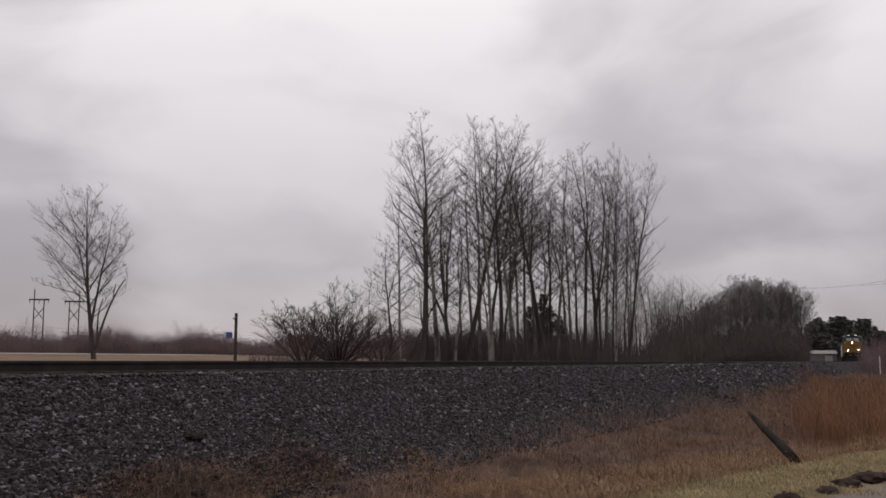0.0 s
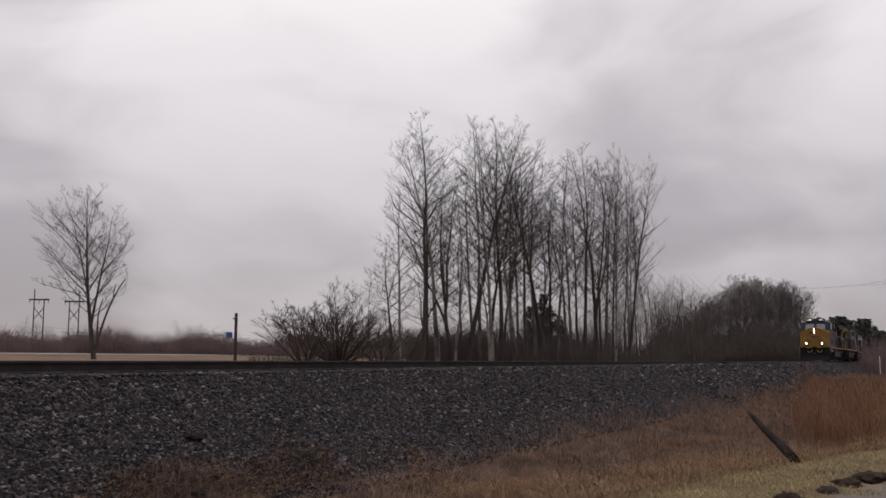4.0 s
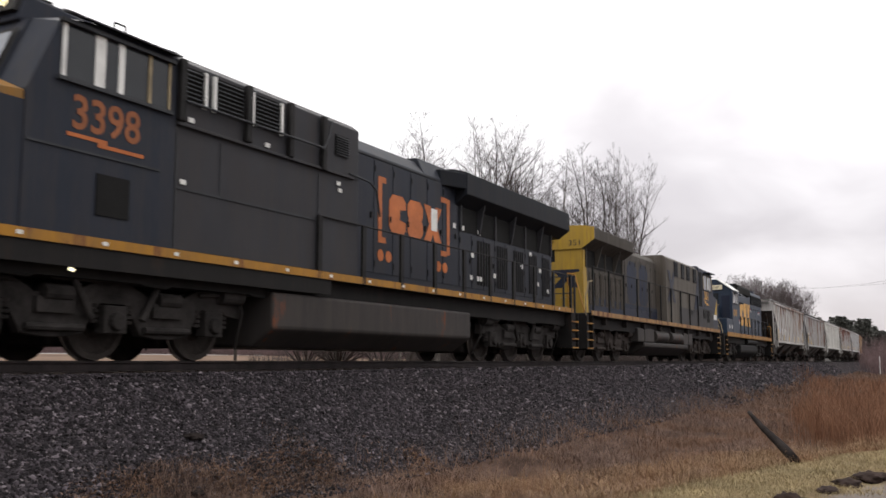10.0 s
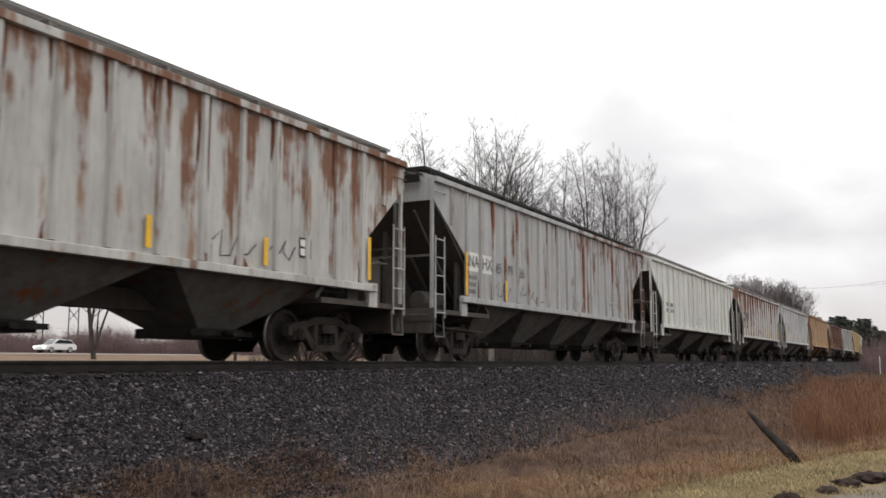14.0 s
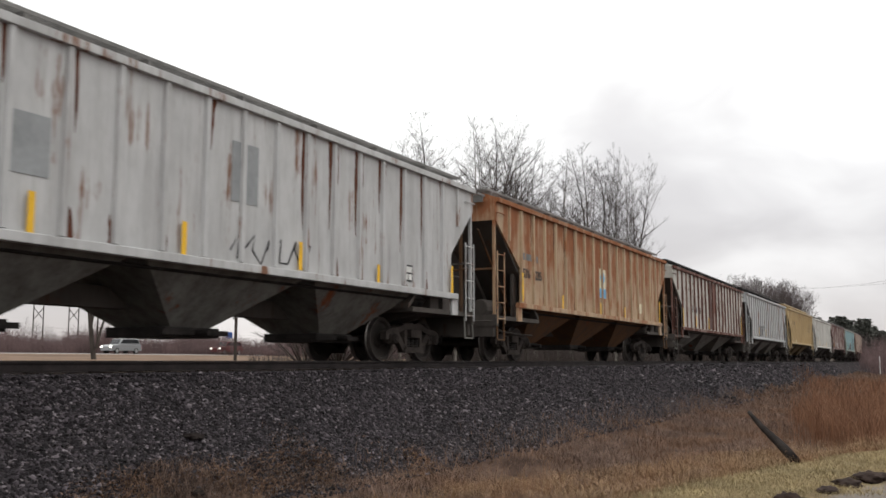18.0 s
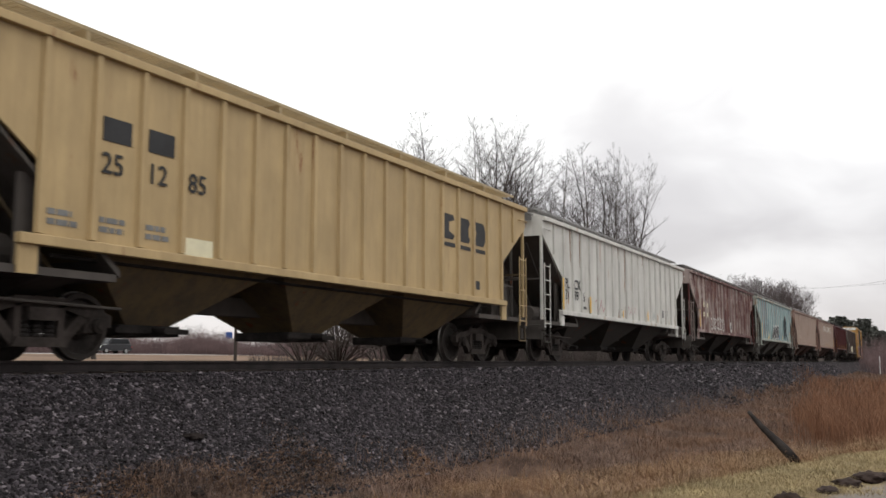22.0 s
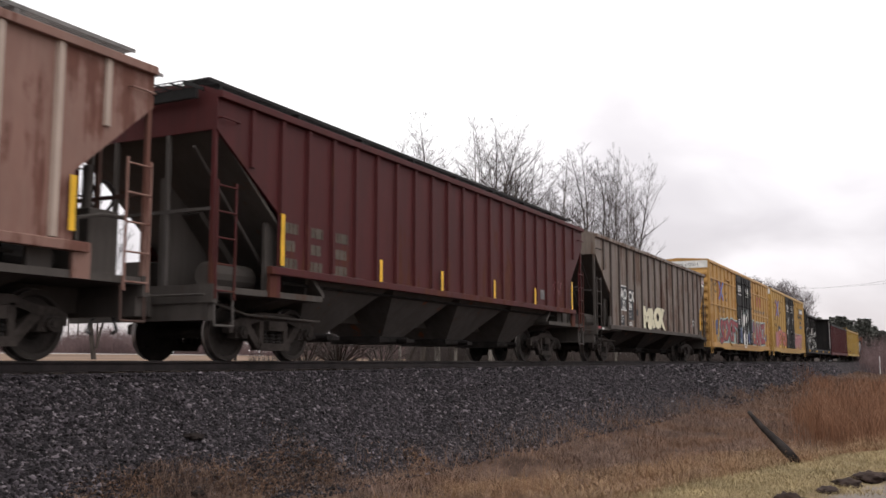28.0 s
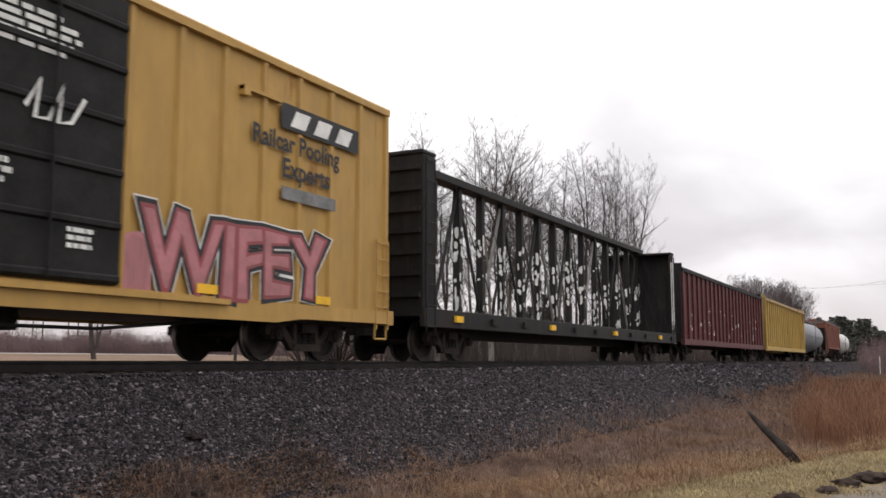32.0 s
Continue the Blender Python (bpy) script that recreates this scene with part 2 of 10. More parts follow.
M_REED = random_tint("rust_brown_reeds", (0.12, 0.062, 0.042), (0.38, 0.215, 0.135), 0.85, spec=0.05, drift=(0.27, 0.125, 0.070), spread_=0.6)
M_SHORT = random_tint("cropped_grass_blades", (0.20, 0.15, 0.078), (0.52, 0.42, 0.24), 0.85)
M_BRUSHW = random_tint("weedy_stems", (0.098, 0.068, 0.058), (0.31, 0.218, 0.178), 0.9, spec=0.03, drift=(0.29, 0.165, 0.095), spread_=0.8)
M_POLE = plain("weathered_pole_wood", (0.055, 0.045, 0.04), 0.9, vary=0.4, scale=2, bump=0.5, stretch=(4, 4, 0.4))
M_WOODGREY = plain("rotting_log", (0.020, 0.0165, 0.0155), 0.9, vary=0.5, scale=3, bump=0.6, spec=0.02)
M_MUD = plain("wet_mud", (0.030, 0.021, 0.018), 0.8, vary=0.4, scale=4, bump=0.8, bscale=12, spec=0.02)
M_SHED = plain("weathered_shed_metal", (0.125, 0.112, 0.108), 0.6, vary=0.2, scale=1)
# the verge gives way to a gravel shoulder along a ragged line
gn, gl = M_VERGE.node_tree.nodes, M_VERGE.node_tree.links
g_co, g_dot, g_nz, g_ad, g_rg, g_mx = (gn.new("ShaderNode" + k) for k in ("TexCoord", "VectorMath", "TexNoise", "Math", "MapRange", "MixRGB"))
g_dot.operation, g_ad.operation = "DOT_PRODUCT", "MULTIPLY_ADD"
SHOULDER = (-0.285, -0.958, 4.20)
g_dot.inputs[1].default_value = (SHOULDER[0], SHOULDER[1], 0)
g_nz.inputs["Scale"].default_value, g_nz.inputs["Detail"].default_value = 2.2, 5
gl.new(g_co.outputs["Object"], g_dot.inputs[0])
gl.new(g_co.outputs["Object"], g_nz.inputs["Vector"])
gl.new(g_nz.outputs["Fac"], g_ad.inputs[0])
g_ad.inputs[1].default_value = 0.9
gl.new(g_dot.outputs["Value"], g_ad.inputs[2])
g_rg.inputs["From Min"].default_value, g_rg.inputs["From Max"].default_value = 0.38 - SHOULDER[2], 0.62 - SHOULDER[2]
gl.new(g_ad.outputs[0], g_rg.inputs["Value"])
gl.new(g_rg.outputs["Result"], g_mx.inputs["Fac"])
gl.new(gn["Color Ramp"].outputs["Color"], g_mx.inputs["Color1"])
g_mx.inputs["Color2"].default_value = (0.13, 0.113, 0.10, 1)
gl.new(g_mx.outputs["Color"], gn["Principled BSDF"].inputs["Base Color"])
M_WHITE = plain("white_paint", (0.75, 0.75, 0.74), 0.6, vary=0.1, scale=2)
M_BLUE = plain("blue_sign_sheet", (0.03, 0.09, 0.30), 0.4, vary=0.1, scale=2)
M_STEEL = plain("galvanised_steel", (0.30, 0.30, 0.30), 0.5, metal=0.6, vary=0.2, scale=5)


# ---- mesh helpers ----
class Geo:
    def __init__(self):
        self.v, self.f = [], []

    def add(self, pts, faces):
        k = len(self.v)
        self.v.extend(pts)
        self.f.extend(tuple(i + k for i in q) for q in faces)
        return self

    def box(self, x0, x1, y0, y1, z0, z1):
        return self.add([(x0, y0, z0), (x1, y0, z0), (x1, y1, z0), (x0, y1, z0), (x0, y0, z1), (x1, y0, z1), (x1, y1, z1), (x0, y1, z1)],
                        [(0, 3, 2, 1), (4, 5, 6, 7), (0, 1, 5, 4), (1, 2, 6, 5), (2, 3, 7, 6), (3, 0, 4, 7)])

    def frustum(self, low, z0, top, z1):
        (a, b, c, d), (e, f, g, h) = low, top
        return self.add([(a, c, z0), (b, c, z0), (b, d, z0), (a, d, z0), (e, g, z1), (f, g, z1), (f, h, z1), (e, h, z1)],
                        [(0, 3, 2, 1), (4, 5, 6, 7), (0, 1, 5, 4), (1, 2, 6, 5), (2, 3, 7, 6), (3, 0, 4, 7)])

    def prism(self, pts, axis, a, b):
        n = len(pts)
        put = {"x": lambda p, t: (t, p[0], p[1]), "y": lambda p, t: (p[0], t, p[1]), "z": lambda p, t: (p[0], p[1], t)}[axis]
        fl = [tuple(range(n)), tuple(range(2 * n - 1, n - 1, -1))]
        return self.add([put(p, a) for p in pts] + [put(p, b) for p in pts], fl + [(i, n + i, n + (i + 1) % n, (i + 1) % n) for i in range(n)])

    def cyl(self, p0, p1, r0, r1=None, n=8, caps=True):
        r1 = r0 if r1 is None else r1
        p0, p1 = Vector(p0), Vector(p1)
        d = (p1 - p0).normalized()
        u = d.orthogonal().normalized()
        w = d.cross(u)
        pts = []
        for p, r in ((p0, r0), (p1, r1)):
            for i in range(n):
                a = 2 * math.pi * i / n
                pts.append(tuple(p + (u * math.cos(a) + w * math.sin(a)) * r))
        fs = [(i, (i + 1) % n, n + (i + 1) % n, n + i) for i in range(n)]
        if caps:
            fs += [tuple(range(n - 1, -1, -1)), tuple(range(n, 2 * n))]
        return self.add(pts, fs)

    def rod(self, pts, r, n=6):
        for a, b in zip(pts, pts[1:]):
            self.cyl(a, b, r, n=n)
        return self

    def tube(self, pts, radii, n=4):
        """A bent tapered limb."""
        k = len(self.v)
        d = (pts[1] - pts[0]).normalized()
        u = d.orthogonal().normalized()
        w = d.cross(u)
        cs = [(math.cos(2 * math.pi * i / n), math.sin(2 * math.pi * i / n)) for i in range(n)]
        for p, r in zip(pts, radii):
            for c, s in cs:
                self.v.append((p.x + (u.x * c + w.x * s) * r, p.y + (u.y * c + w.y * s) * r, p.z + (u.z * c + w.z * s) * r))
        for j in range(len(pts) - 1):
            a = k + j * n
            for i in range(n):
                self.f.append((a + i, a + (i + 1) % n, a + n + (i + 1) % n, a + n + i))
        return self

    def mesh(self, name, mat, smooth=False):
        me = bpy.data.meshes.new(name)
        me.from_pydata(self.v, [], self.f)
        me.materials.append(mat)
        if smooth:
            me.shade_smooth()
        me.update()
        return me


def put(name, me, parent=None, m=None, label=""):
    ob = new(name, me)
    if parent:
        ob.parent = parent
    if m is not None:
        ob.matrix_basis = m
    if label:
        ob["label"] = label
    return ob


def part(name, geo, mat, parent, label="", smooth=False, bevel=0.0, m=None):
    ob = put(name, geo.mesh(name, mat, smooth), parent, m, label)
    if bevel:
        bv = ob.modifiers.new("edge", "BEVEL")
        bv.width, bv.segments, bv.limit_method, bv.angle_limit = bevel, 2, "ANGLE", radians(35)
    return ob


def thing(name, label, category, group="", kind="", m=None):
    ob = new(name)
    ob.empty_display_size = 0.3
    if m is not None:
        ob.matrix_basis = m
    return tagged(ob, label, category, group, kind)


def bulk(name, verts, faces, mat):
    """A mesh from numpy arrays of corners and equal-sided faces."""
    me = bpy.data.meshes.new(name)
    k = faces.shape[1]
    me.vertices.add(len(verts))
    me.vertices.foreach_set("co", np.asarray(verts, np.float32).ravel())
    me.loops.add(faces.size)
    me.loops.foreach_set("vertex_index", faces.astype(np.int32).ravel())
    me.polygons.add(len(faces))
    me.polygons.foreach_set("loop_start", np.arange(0, faces.size, k, dtype=np.int32))
    me.materials.append(mat)
    me.update()
    me.validate()
    return me


# ---- ground ----
def bank_edge(x):
    d = x - 9.6
    return 2.9 - 0.155 * d - 0.018 * d * d if x > 5.3 else 3.2


def ramp01(v, a, b):
    t = min(1.0, max(0.0, (v - a) / (b - a)))
    return t * t * (3 - 2 * t)


def ground_z(x, y):
    """Height of the bare ground."""
    yy = y
    if x > S_BEND:
        yy = y - (along(x)[1] - YC)
    if yy > YC:
        z = -1.0 + 0.75 * ramp01(yy, 14.5, 20) + 0.45 * ramp01(yy, 20, 60) + 0.58 * ramp01(yy, 58, 84)
        z += -0.9 * ramp01(yy, 93, 110) * (1 - ramp01(x, 120, 200) * 0.5)
        z += 0.06 * noise.noise((x * 0.35, y * 0.35, 0)) * ramp01(yy, 14, 18)
        return z
    e = bank_edge(min(x, 40))
    z = -1.78 + 0.12 * noise.noise((x * 0.5, y * 0.5, 3))
    bank = ramp01(-(y - e), -1.7, 0.25)
    z = z + (-1.43 - z) * bank
    z += 0.025 * noise.noise((x * 1.6, y * 1.6, 7))
    toe = ramp01(yy, 5.2, 6.9)
    return z + (-1.5 - z) * toe * 0.7


def build_ground():
    xs = sorted(set([-3000, -1500, -700, -300, -150, -80, -50] + [v for v in np.arange(-30, 0, 2.0)] + [v for v in np.arange(0, 30, 0.25)]
                    + [v for v in np.arange(30, 80, 1.0)] + [v for v in np.arange(80, 260, 5.0)] + [300, 350, 420, 520, 700, 1000, 1600, 3000, 4500]))
    ys = sorted(set([-3000, -1500, -700, -300, -150, -80, -45, -30, -20, -14, -10, -7] + [v for v in np.arange(-5, 10, 0.22)] + [10.4, 11, 12, 13.5, 14.5, 16, 18, 20]
                    + [v for v in np.arange(23, 100, 3.0)] + [105, 112, 120, 140, 170, 220, 300, 450, 700, 1200, 2500, 4500]))
    g = Geo()
    g.v = [(float(x), float(y), ground_z(x, y)) for y in ys for x in xs]
    n = len(xs)
    g.f = [(j * n + i, j * n + i + 1, (j + 1) * n + i + 1, (j + 1) * n + i) for j in range(len(ys) - 1) for i in range(n - 1)]
    me = g.mesh("ground", M_SOIL, True)
    me.materials.append(M_VERGE)
    me.materials.append(M_FIELD)
    for p in me.polygons:
        c = p.center
        if c.y < bank_edge(min(c.x, 40)) + 0.1 and c.y > -60 and -40 < c.x < 40:
            p.material_index = 1
        elif c.y > 16:
            p.material_index = 2
    tagged(new("ground", me), "bare ground with dead brown and tan grass", "ground", kind="structure")


def strip(name, prof, s0, s1, mat, label, cat, step=4.0):
    """A bed swept along the line; prof holds (offset, height) pairs."""
    g = Geo()
    n = len(prof)
    ss = list(np.arange(s0, s1 + step, step))
    for s in ss:
        for off, z in prof:
            x, y, th = along(s, off)
            g.v.append((x, y, z))
    g.f = [(j * n + i, (j + 1) * n + i, (j + 1) * n + i + 1, j * n + i + 1) for j in range(len(ss) - 1) for i in range(n - 1)]
    ob = new(name, g.mesh(name, mat))
    return tagged(ob, label, cat, kind="structure")


build_ground()
strip("ballast_bed", [(-4.25, -1.62), (-4.0, -1.47), (-1.95, -0.21), (-1.5, -0.17), (1.5, -0.17), (1.95, -0.21), (3.6, -1.2)], -60, 700, M_BALLAST,
      "bank of dark wet crushed stone under the track", "ballast", 3.0)


def rail_profile(side):
    o = side * GAUGE
    return [(o - 0.07, -0.17), (o - 0.07, -0.155), (o - 0.012, -0.135), (o - 0.012, -0.045), (o - 0.036, -0.036), (o - 0.036, -0.008),
            (o - 0.028, 0.0), (o + 0.028, 0.0), (o + 0.036, -0.008), (o + 0.036, -0.036), (o + 0.012, -0.045), (o + 0.012, -0.135), (o + 0.07, -0.155), (o + 0.07, -0.17)]


track = thing("railway_track", "single railway track with rusty rails on dark ties", "track", kind="structure")
for side in (-1, 1):
    r = strip("rail", rail_profile(side), -60, 700, M_RAIL, "", "", 3.0)
    for k in ("category", "kind"):
        if k in r:
            del r[k]
    r.parent = track
    r["label"] = "rusty steel rail with a polished head"
    r.data.materials.append(M_RAILTOP)
    for p in r.data.polygons:
        if p.normal.z > 0.9 and p.center.z > -0.01:
            p.material_index = 1
tie_me = Geo().box(-0.115, 0.115, -1.3, 1.3, -0.33, -0.150).mesh("tie", M_TIE)
plate_me = Geo().box(-0.09, 0.09, -0.17, 0.17, -0.158, -0.146).mesh("tie_plate", M_RAIL)
for i in range(230):
    s = -6 + i * 0.53
    x, y, th = along(s)
    t = put("tie", tie_me, track, pose(x, y, random.uniform(-0.012, 0.006), 0, 0, math.degrees(th) + random.uniform(-1.5, 1.5)))
    if i < 70:
        for side in (-1, 1):
            put("tie_plate", plate_me, t, pose(0, side * GAUGE, 0))

tagged(new("road", Geo().prism([(81.5, 0.55), (81.7, 0.86), (90.8, 0.86), (91.0, 0.55)], "x", -1000, 1000).mesh("road", M_ROAD)), "pale worn asphalt highway across the field", "road", kind="structure")


# ---- stones, grass and reeds ----
def scatter_stones(name, x0, x1, count, size, seed):
    rng = np.random.default_rng(seed)
    n = count
    xs = rng.uniform(x0, x1, n)
    off = rng.uniform(-4.7, -1.3, n)
    zz = np.where(off < -1.95, np.maximum(-0.21 + (off + 1.95) * (1.26 / 2.05), -1.56), -0.19)
    r = size * rng.lognormal(0, 0.33, n)
    edge = -3.30 - 0.35 * np.sin(xs * 0.9) * np.sin(xs * 0.37 + 1) - np.clip((12 - xs) * 0.10, -0.25, 0.9)
    keep = rng.random(n) < np.clip(1.0 + (off - edge) * 1.1, 0.10, 1.0)
    xs, off, zz, r = xs[keep], off[keep], zz[keep], r[keep]
    n = len(xs)
    base = np.array([(-1, -1, -1), (1, -1, -1), (1, 1, -1), (-1, 1, -1), (-0.7, -0.7, 0.8), (0.7, -0.7, 0.8), (0.7, 0.7, 0.8), (-0.7, 0.7, 0.8)], float)
    v = base[None] * (1 + rng.uniform(-0.42, 0.42, (n, 8, 3)))
    v *= np.stack([rng.uniform(0.6, 1.6, n), rng.uniform(0.5, 1.0, n), rng.uniform(0.3, 0.75, n)], 1)[:, None]
    a, b = rng.uniform(0, 6.3, n), rng.uniform(-0.7, 0.7, n)
    ca, sa, cb, sb = (q[:, None] for q in (np.cos(a), np.sin(a), np.cos(b), np.sin(b)))
    x, y, z = v[..., 0], v[..., 1], v[..., 2]
    x, z = x * cb - z * sb, x * sb + z * cb
    x, y = x * ca - y * sa, x * sa + y * ca
    v = np.stack([x, y, z], 2) * r[:, None, None] * 0.5
    v += np.stack([xs, YC + off, zz + r * 0.12], 1)[:, None]
    q = np.array([(4, 5, 6, 7), (0, 1, 5, 4), (1, 2, 6, 5), (2, 3, 7, 6), (3, 0, 4, 7)])
    f = (q[None] + (np.arange(n) * 8)[:, None, None]).reshape(-1, 4)
    tagged(new(name, bulk(name, v.reshape(-1, 3), f, M_STONE)), "loose dark grey crushed stones on the bank", "gravel", kind="stuff")


scatter_stones("ballast_stones", -1.0, 15, 92000, 0.029, 1)
scatter_stones("ballast_stones", 15, 36, 42000, 0.040, 2)
scatter_stones("ballast_stones", 36, 100, 18000, 0.10, 3)


def blades(name, pts, h, w, lean, mat, label, seed, bend=0.5, cat="grass"):
    """Bent two-piece blades at the given feet."""
    rng = np.random.default_rng(seed)
    pts = np.asarray(pts, float)
    n = len(pts)
    hh = h * rng.uniform(0.45, 1.25, n)
    a, d = rng.uniform(0, 6.283, n), rng.uniform(0, 6.283, n)
    ln = lean * rng.uniform(0.1, 1.3, n) * hh
    dx, dy = np.cos(d) * ln, np.sin(d) * ln
    wx, wy = np.cos(a) * w * 0.5, np.sin(a) * w * 0.5
    z0 = np.zeros(n)
    p = [pts + np.stack([-wx, -wy, z0 - 0.02], 1), pts + np.stack([wx, wy, z0 - 0.02], 1),
         pts + np.stack([dx * 0.4 + wx * 0.8, dy * 0.4 + wy * 0.8, hh * 0.58], 1), pts + np.stack([dx * 0.4 - wx * 0.8, dy * 0.4 - wy * 0.8, hh * 0.58], 1),
         pts + np.stack([dx * (1 + bend) + wx * 0.15, dy * (1 + bend) + wy * 0.15, hh * (1 - 0.15 * bend)], 1),
         pts + np.stack([dx * (1 + bend) - wx * 0.15, dy * (1 + bend) - wy * 0.15, hh * (1 - 0.15 * bend)], 1)]
    v = np.stack(p, 1).reshape(-1, 3)
    q = np.array([(0, 1, 2, 3), (3, 2, 4, 5)])
    f = (q[None] + (np.arange(n) * 6)[:, None, None]).reshape(-1, 4)
    return tagged(new(name, bulk(name, v, f, mat)), label, cat, kind="stuff")


def slope_z(x, y):
    """Top of whatever lies at this spot on the near side."""
    off = y - YC
    if x > S_BEND:
        off = y - along(x)[1]
    if off > -4.2:
        return max(ground_z(x, y), -0.21 + (off + 1.95) * (1.26 / 2.05))
    return ground_z(x, y)


def feet(n, x0, x1, ylo, yhi, seed, keep=None):
    rng = random.Random(seed)
    out = []
    while len(out) < n:
        x = x0 + (x1 - x0) * rng.random()
        lo, hi = ylo(x) if callable(ylo) else ylo, yhi(x) if callable(yhi) else yhi
        y = lo + (hi - lo) * rng.random()
        if keep and rng.random() > keep(x, y):
            continue
        out.append((x, y, slope_z(x, y)))
    return out


def patchy(x, y):
    return max(0.0, min(1.0, 0.45 + 1.5 * noise.noise((x * 0.55, y * 0.75, 11))))


def toe_line(x):
    """Where the weeds end and the stones begin."""
    return 7.15 + 0.45 * ramp01(x, 9, 24) + 0.45 * noise.noise((x * 0.4, 0, 5)) + 0.2 * noise.noise((x * 1.7, 3, 5))


def mound(x, y):
    """A low hummock of weeds at the foot of the stones."""
    return max(0.0, 1 - ((x - 7.9) / 1.0) ** 2 - ((y - 6.95) / 0.7) ** 2)


blades("dry_grass", feet(30000, 7, 19, lambda x: bank_edge(x) - 0.1, lambda x: min(toe_line(x) - 0.35, bank_edge(x) + 3.2), 1, lambda x, y: (0.25 + 0.75 * patchy(x, y)) * ramp01(x + 1.5 * noise.noise((x, y, 8)), 8.0, 11.5)), 0.13, 0.006, 1.1, M_STRAW, "flattened dry straw-brown grass in the ditch", 1, 0.9)
blades("dry_grass", feet(48000, 10, 44, lambda x: bank_edge(min(x, 17)) + 0.4, toe_line, 2, lambda x, y: (0.3 + 0.7 * patchy(x, y)) * (1 - 0.93 * ramp01(y, toe_line(x) - 1.5, toe_line(x)))), 0.16, 0.008, 1.0, M_BRUSHW, "low brown weeds on the bank", 2, 0.7)
blades("dry_grass", feet(1500, 11, 40, lambda x: bank_edge(min(x, 17)) + 1.2, lambda x: toe_line(x) - 0.4, 12, lambda x, y: patchy(x * 1.7, y * 1.7) ** 2), 0.42, 0.009, 0.6, M_BRUSHW, "scattered taller brown weed stems", 12, 0.6)
blades("dry_grass", feet(6000, 4, 12, 5.2, lambda x: 6.5 + 0.6 * noise.noise((x * 0.6, 2, 1)), 3, patchy), 0.12, 0.006, 1.1, M_BRUSHW, "brown weed stems at the foot of the bank", 3, 0.9)
blades("dry_grass", feet(2600, 6.9, 8.9, 6.3, 7.5, 13, mound), 0.13, 0.007, 1.2, M_BRUSHW, "hummock of brown weeds at the foot of the stones", 13, 0.9)
blades("dry_grass", feet(12000, 40, 125, 3, lambda x: 7.2 + 0.4 * noise.noise((x * 0.2, 1, 4)), 8, patchy), 0.30, 0.03, 0.6, M_BRUSHW, "brown weeds along the bank", 8, 0.6)
blades("short_grass", feet(52000, 8, 22, lambda x: bank_edge(x) - 3.4, lambda x: bank_edge(x) + 0.25, 4,
                           lambda x, y: 1 - 0.96 * ramp01(SHOULDER[0] * x + SHOULDER[1] * y + SHOULDER[2] + 0.5 * noise.noise((x * 1.1, y * 1.1, 6)), -0.25, 0.25)), 0.042, 0.006, 1.0, M_SHORT, "short straw-coloured grass on the verge", 4, 0.6)


blades("leaf_litter", feet(15000, 4.5, 13, 5.8, lambda x: 8.0 + 0.5 * noise.noise((x * 0.8, 4, 2)), 14, lambda x, y: ramp01(patchy(x * 1.3 + 4, y * 1.6), 0.35, 0.9) * ramp01(8.2 - y, 0.0, 1.4)), 0.035, 0.016, 2.2, M_BRUSHW,
       "brown leaf litter and dead weeds among the stones", 14, 0.9, "leaf litter")


def tussock_feet(seed, n, x0, x1, ylo, yhi, each):
    """Feet gathered into clumps."""
    rng = random.Random(seed)
    out = []
    for cx, cy, _ in feet(n, x0, x1, ylo, yhi, seed, lambda x, y: 0.25 + 0.75 * patchy(x, y)):
        for _ in range(each):
            x, y = cx + rng.gauss(0, 0.07), cy + rng.gauss(0, 0.07)
            out.append((x, y, slope_z(x, y)))
    return out


blades("grass_tussocks", tussock_feet(15, 150, 9.0, 19, lambda x: bank_edge(x) + 0.1, lambda x: min(toe_line(x) - 0.7, bank_edge(x) + 2.6), 42), 0.30, 0.0055, 0.75, M_STRAW, "tussocks of long dry straw grass in the ditch", 15, 1.0)


def reed_keep(x, y):
    return ramp01(0.128 * x + 0.7 * noise.noise((x * 0.7, y, 4)) - y, 0.0, 0.9) * ramp01(x + 0.9 * noise.noise((y * 0.8, x * 0.3, 2)), 18.2, 21.5) * (0.5 + 0.5 * patchy(x, y))


blades("reeds", feet(30000, 17.5, 34, lambda x: -4.5 - (x - 17) * 0.2, lambda x: 3.4 + (x - 17) * 0.06, 5, reed_keep), 0.80, 0.009, 0.26, M_REED,
       "stand of rust-brown dead reeds in the ditch", 5, 0.7, "reeds")
blades("reeds", feet(9000, 30, 75, -6, lambda x: 0.125 * x, 6, lambda x, y: patchy(x, y) * ramp01(0.125 * x - y, 0.0, 2.2)), 0.75, 0.02, 0.24, M_REED, "stand of rust-brown dead reeds in the ditch", 6, 0.7, "reeds")


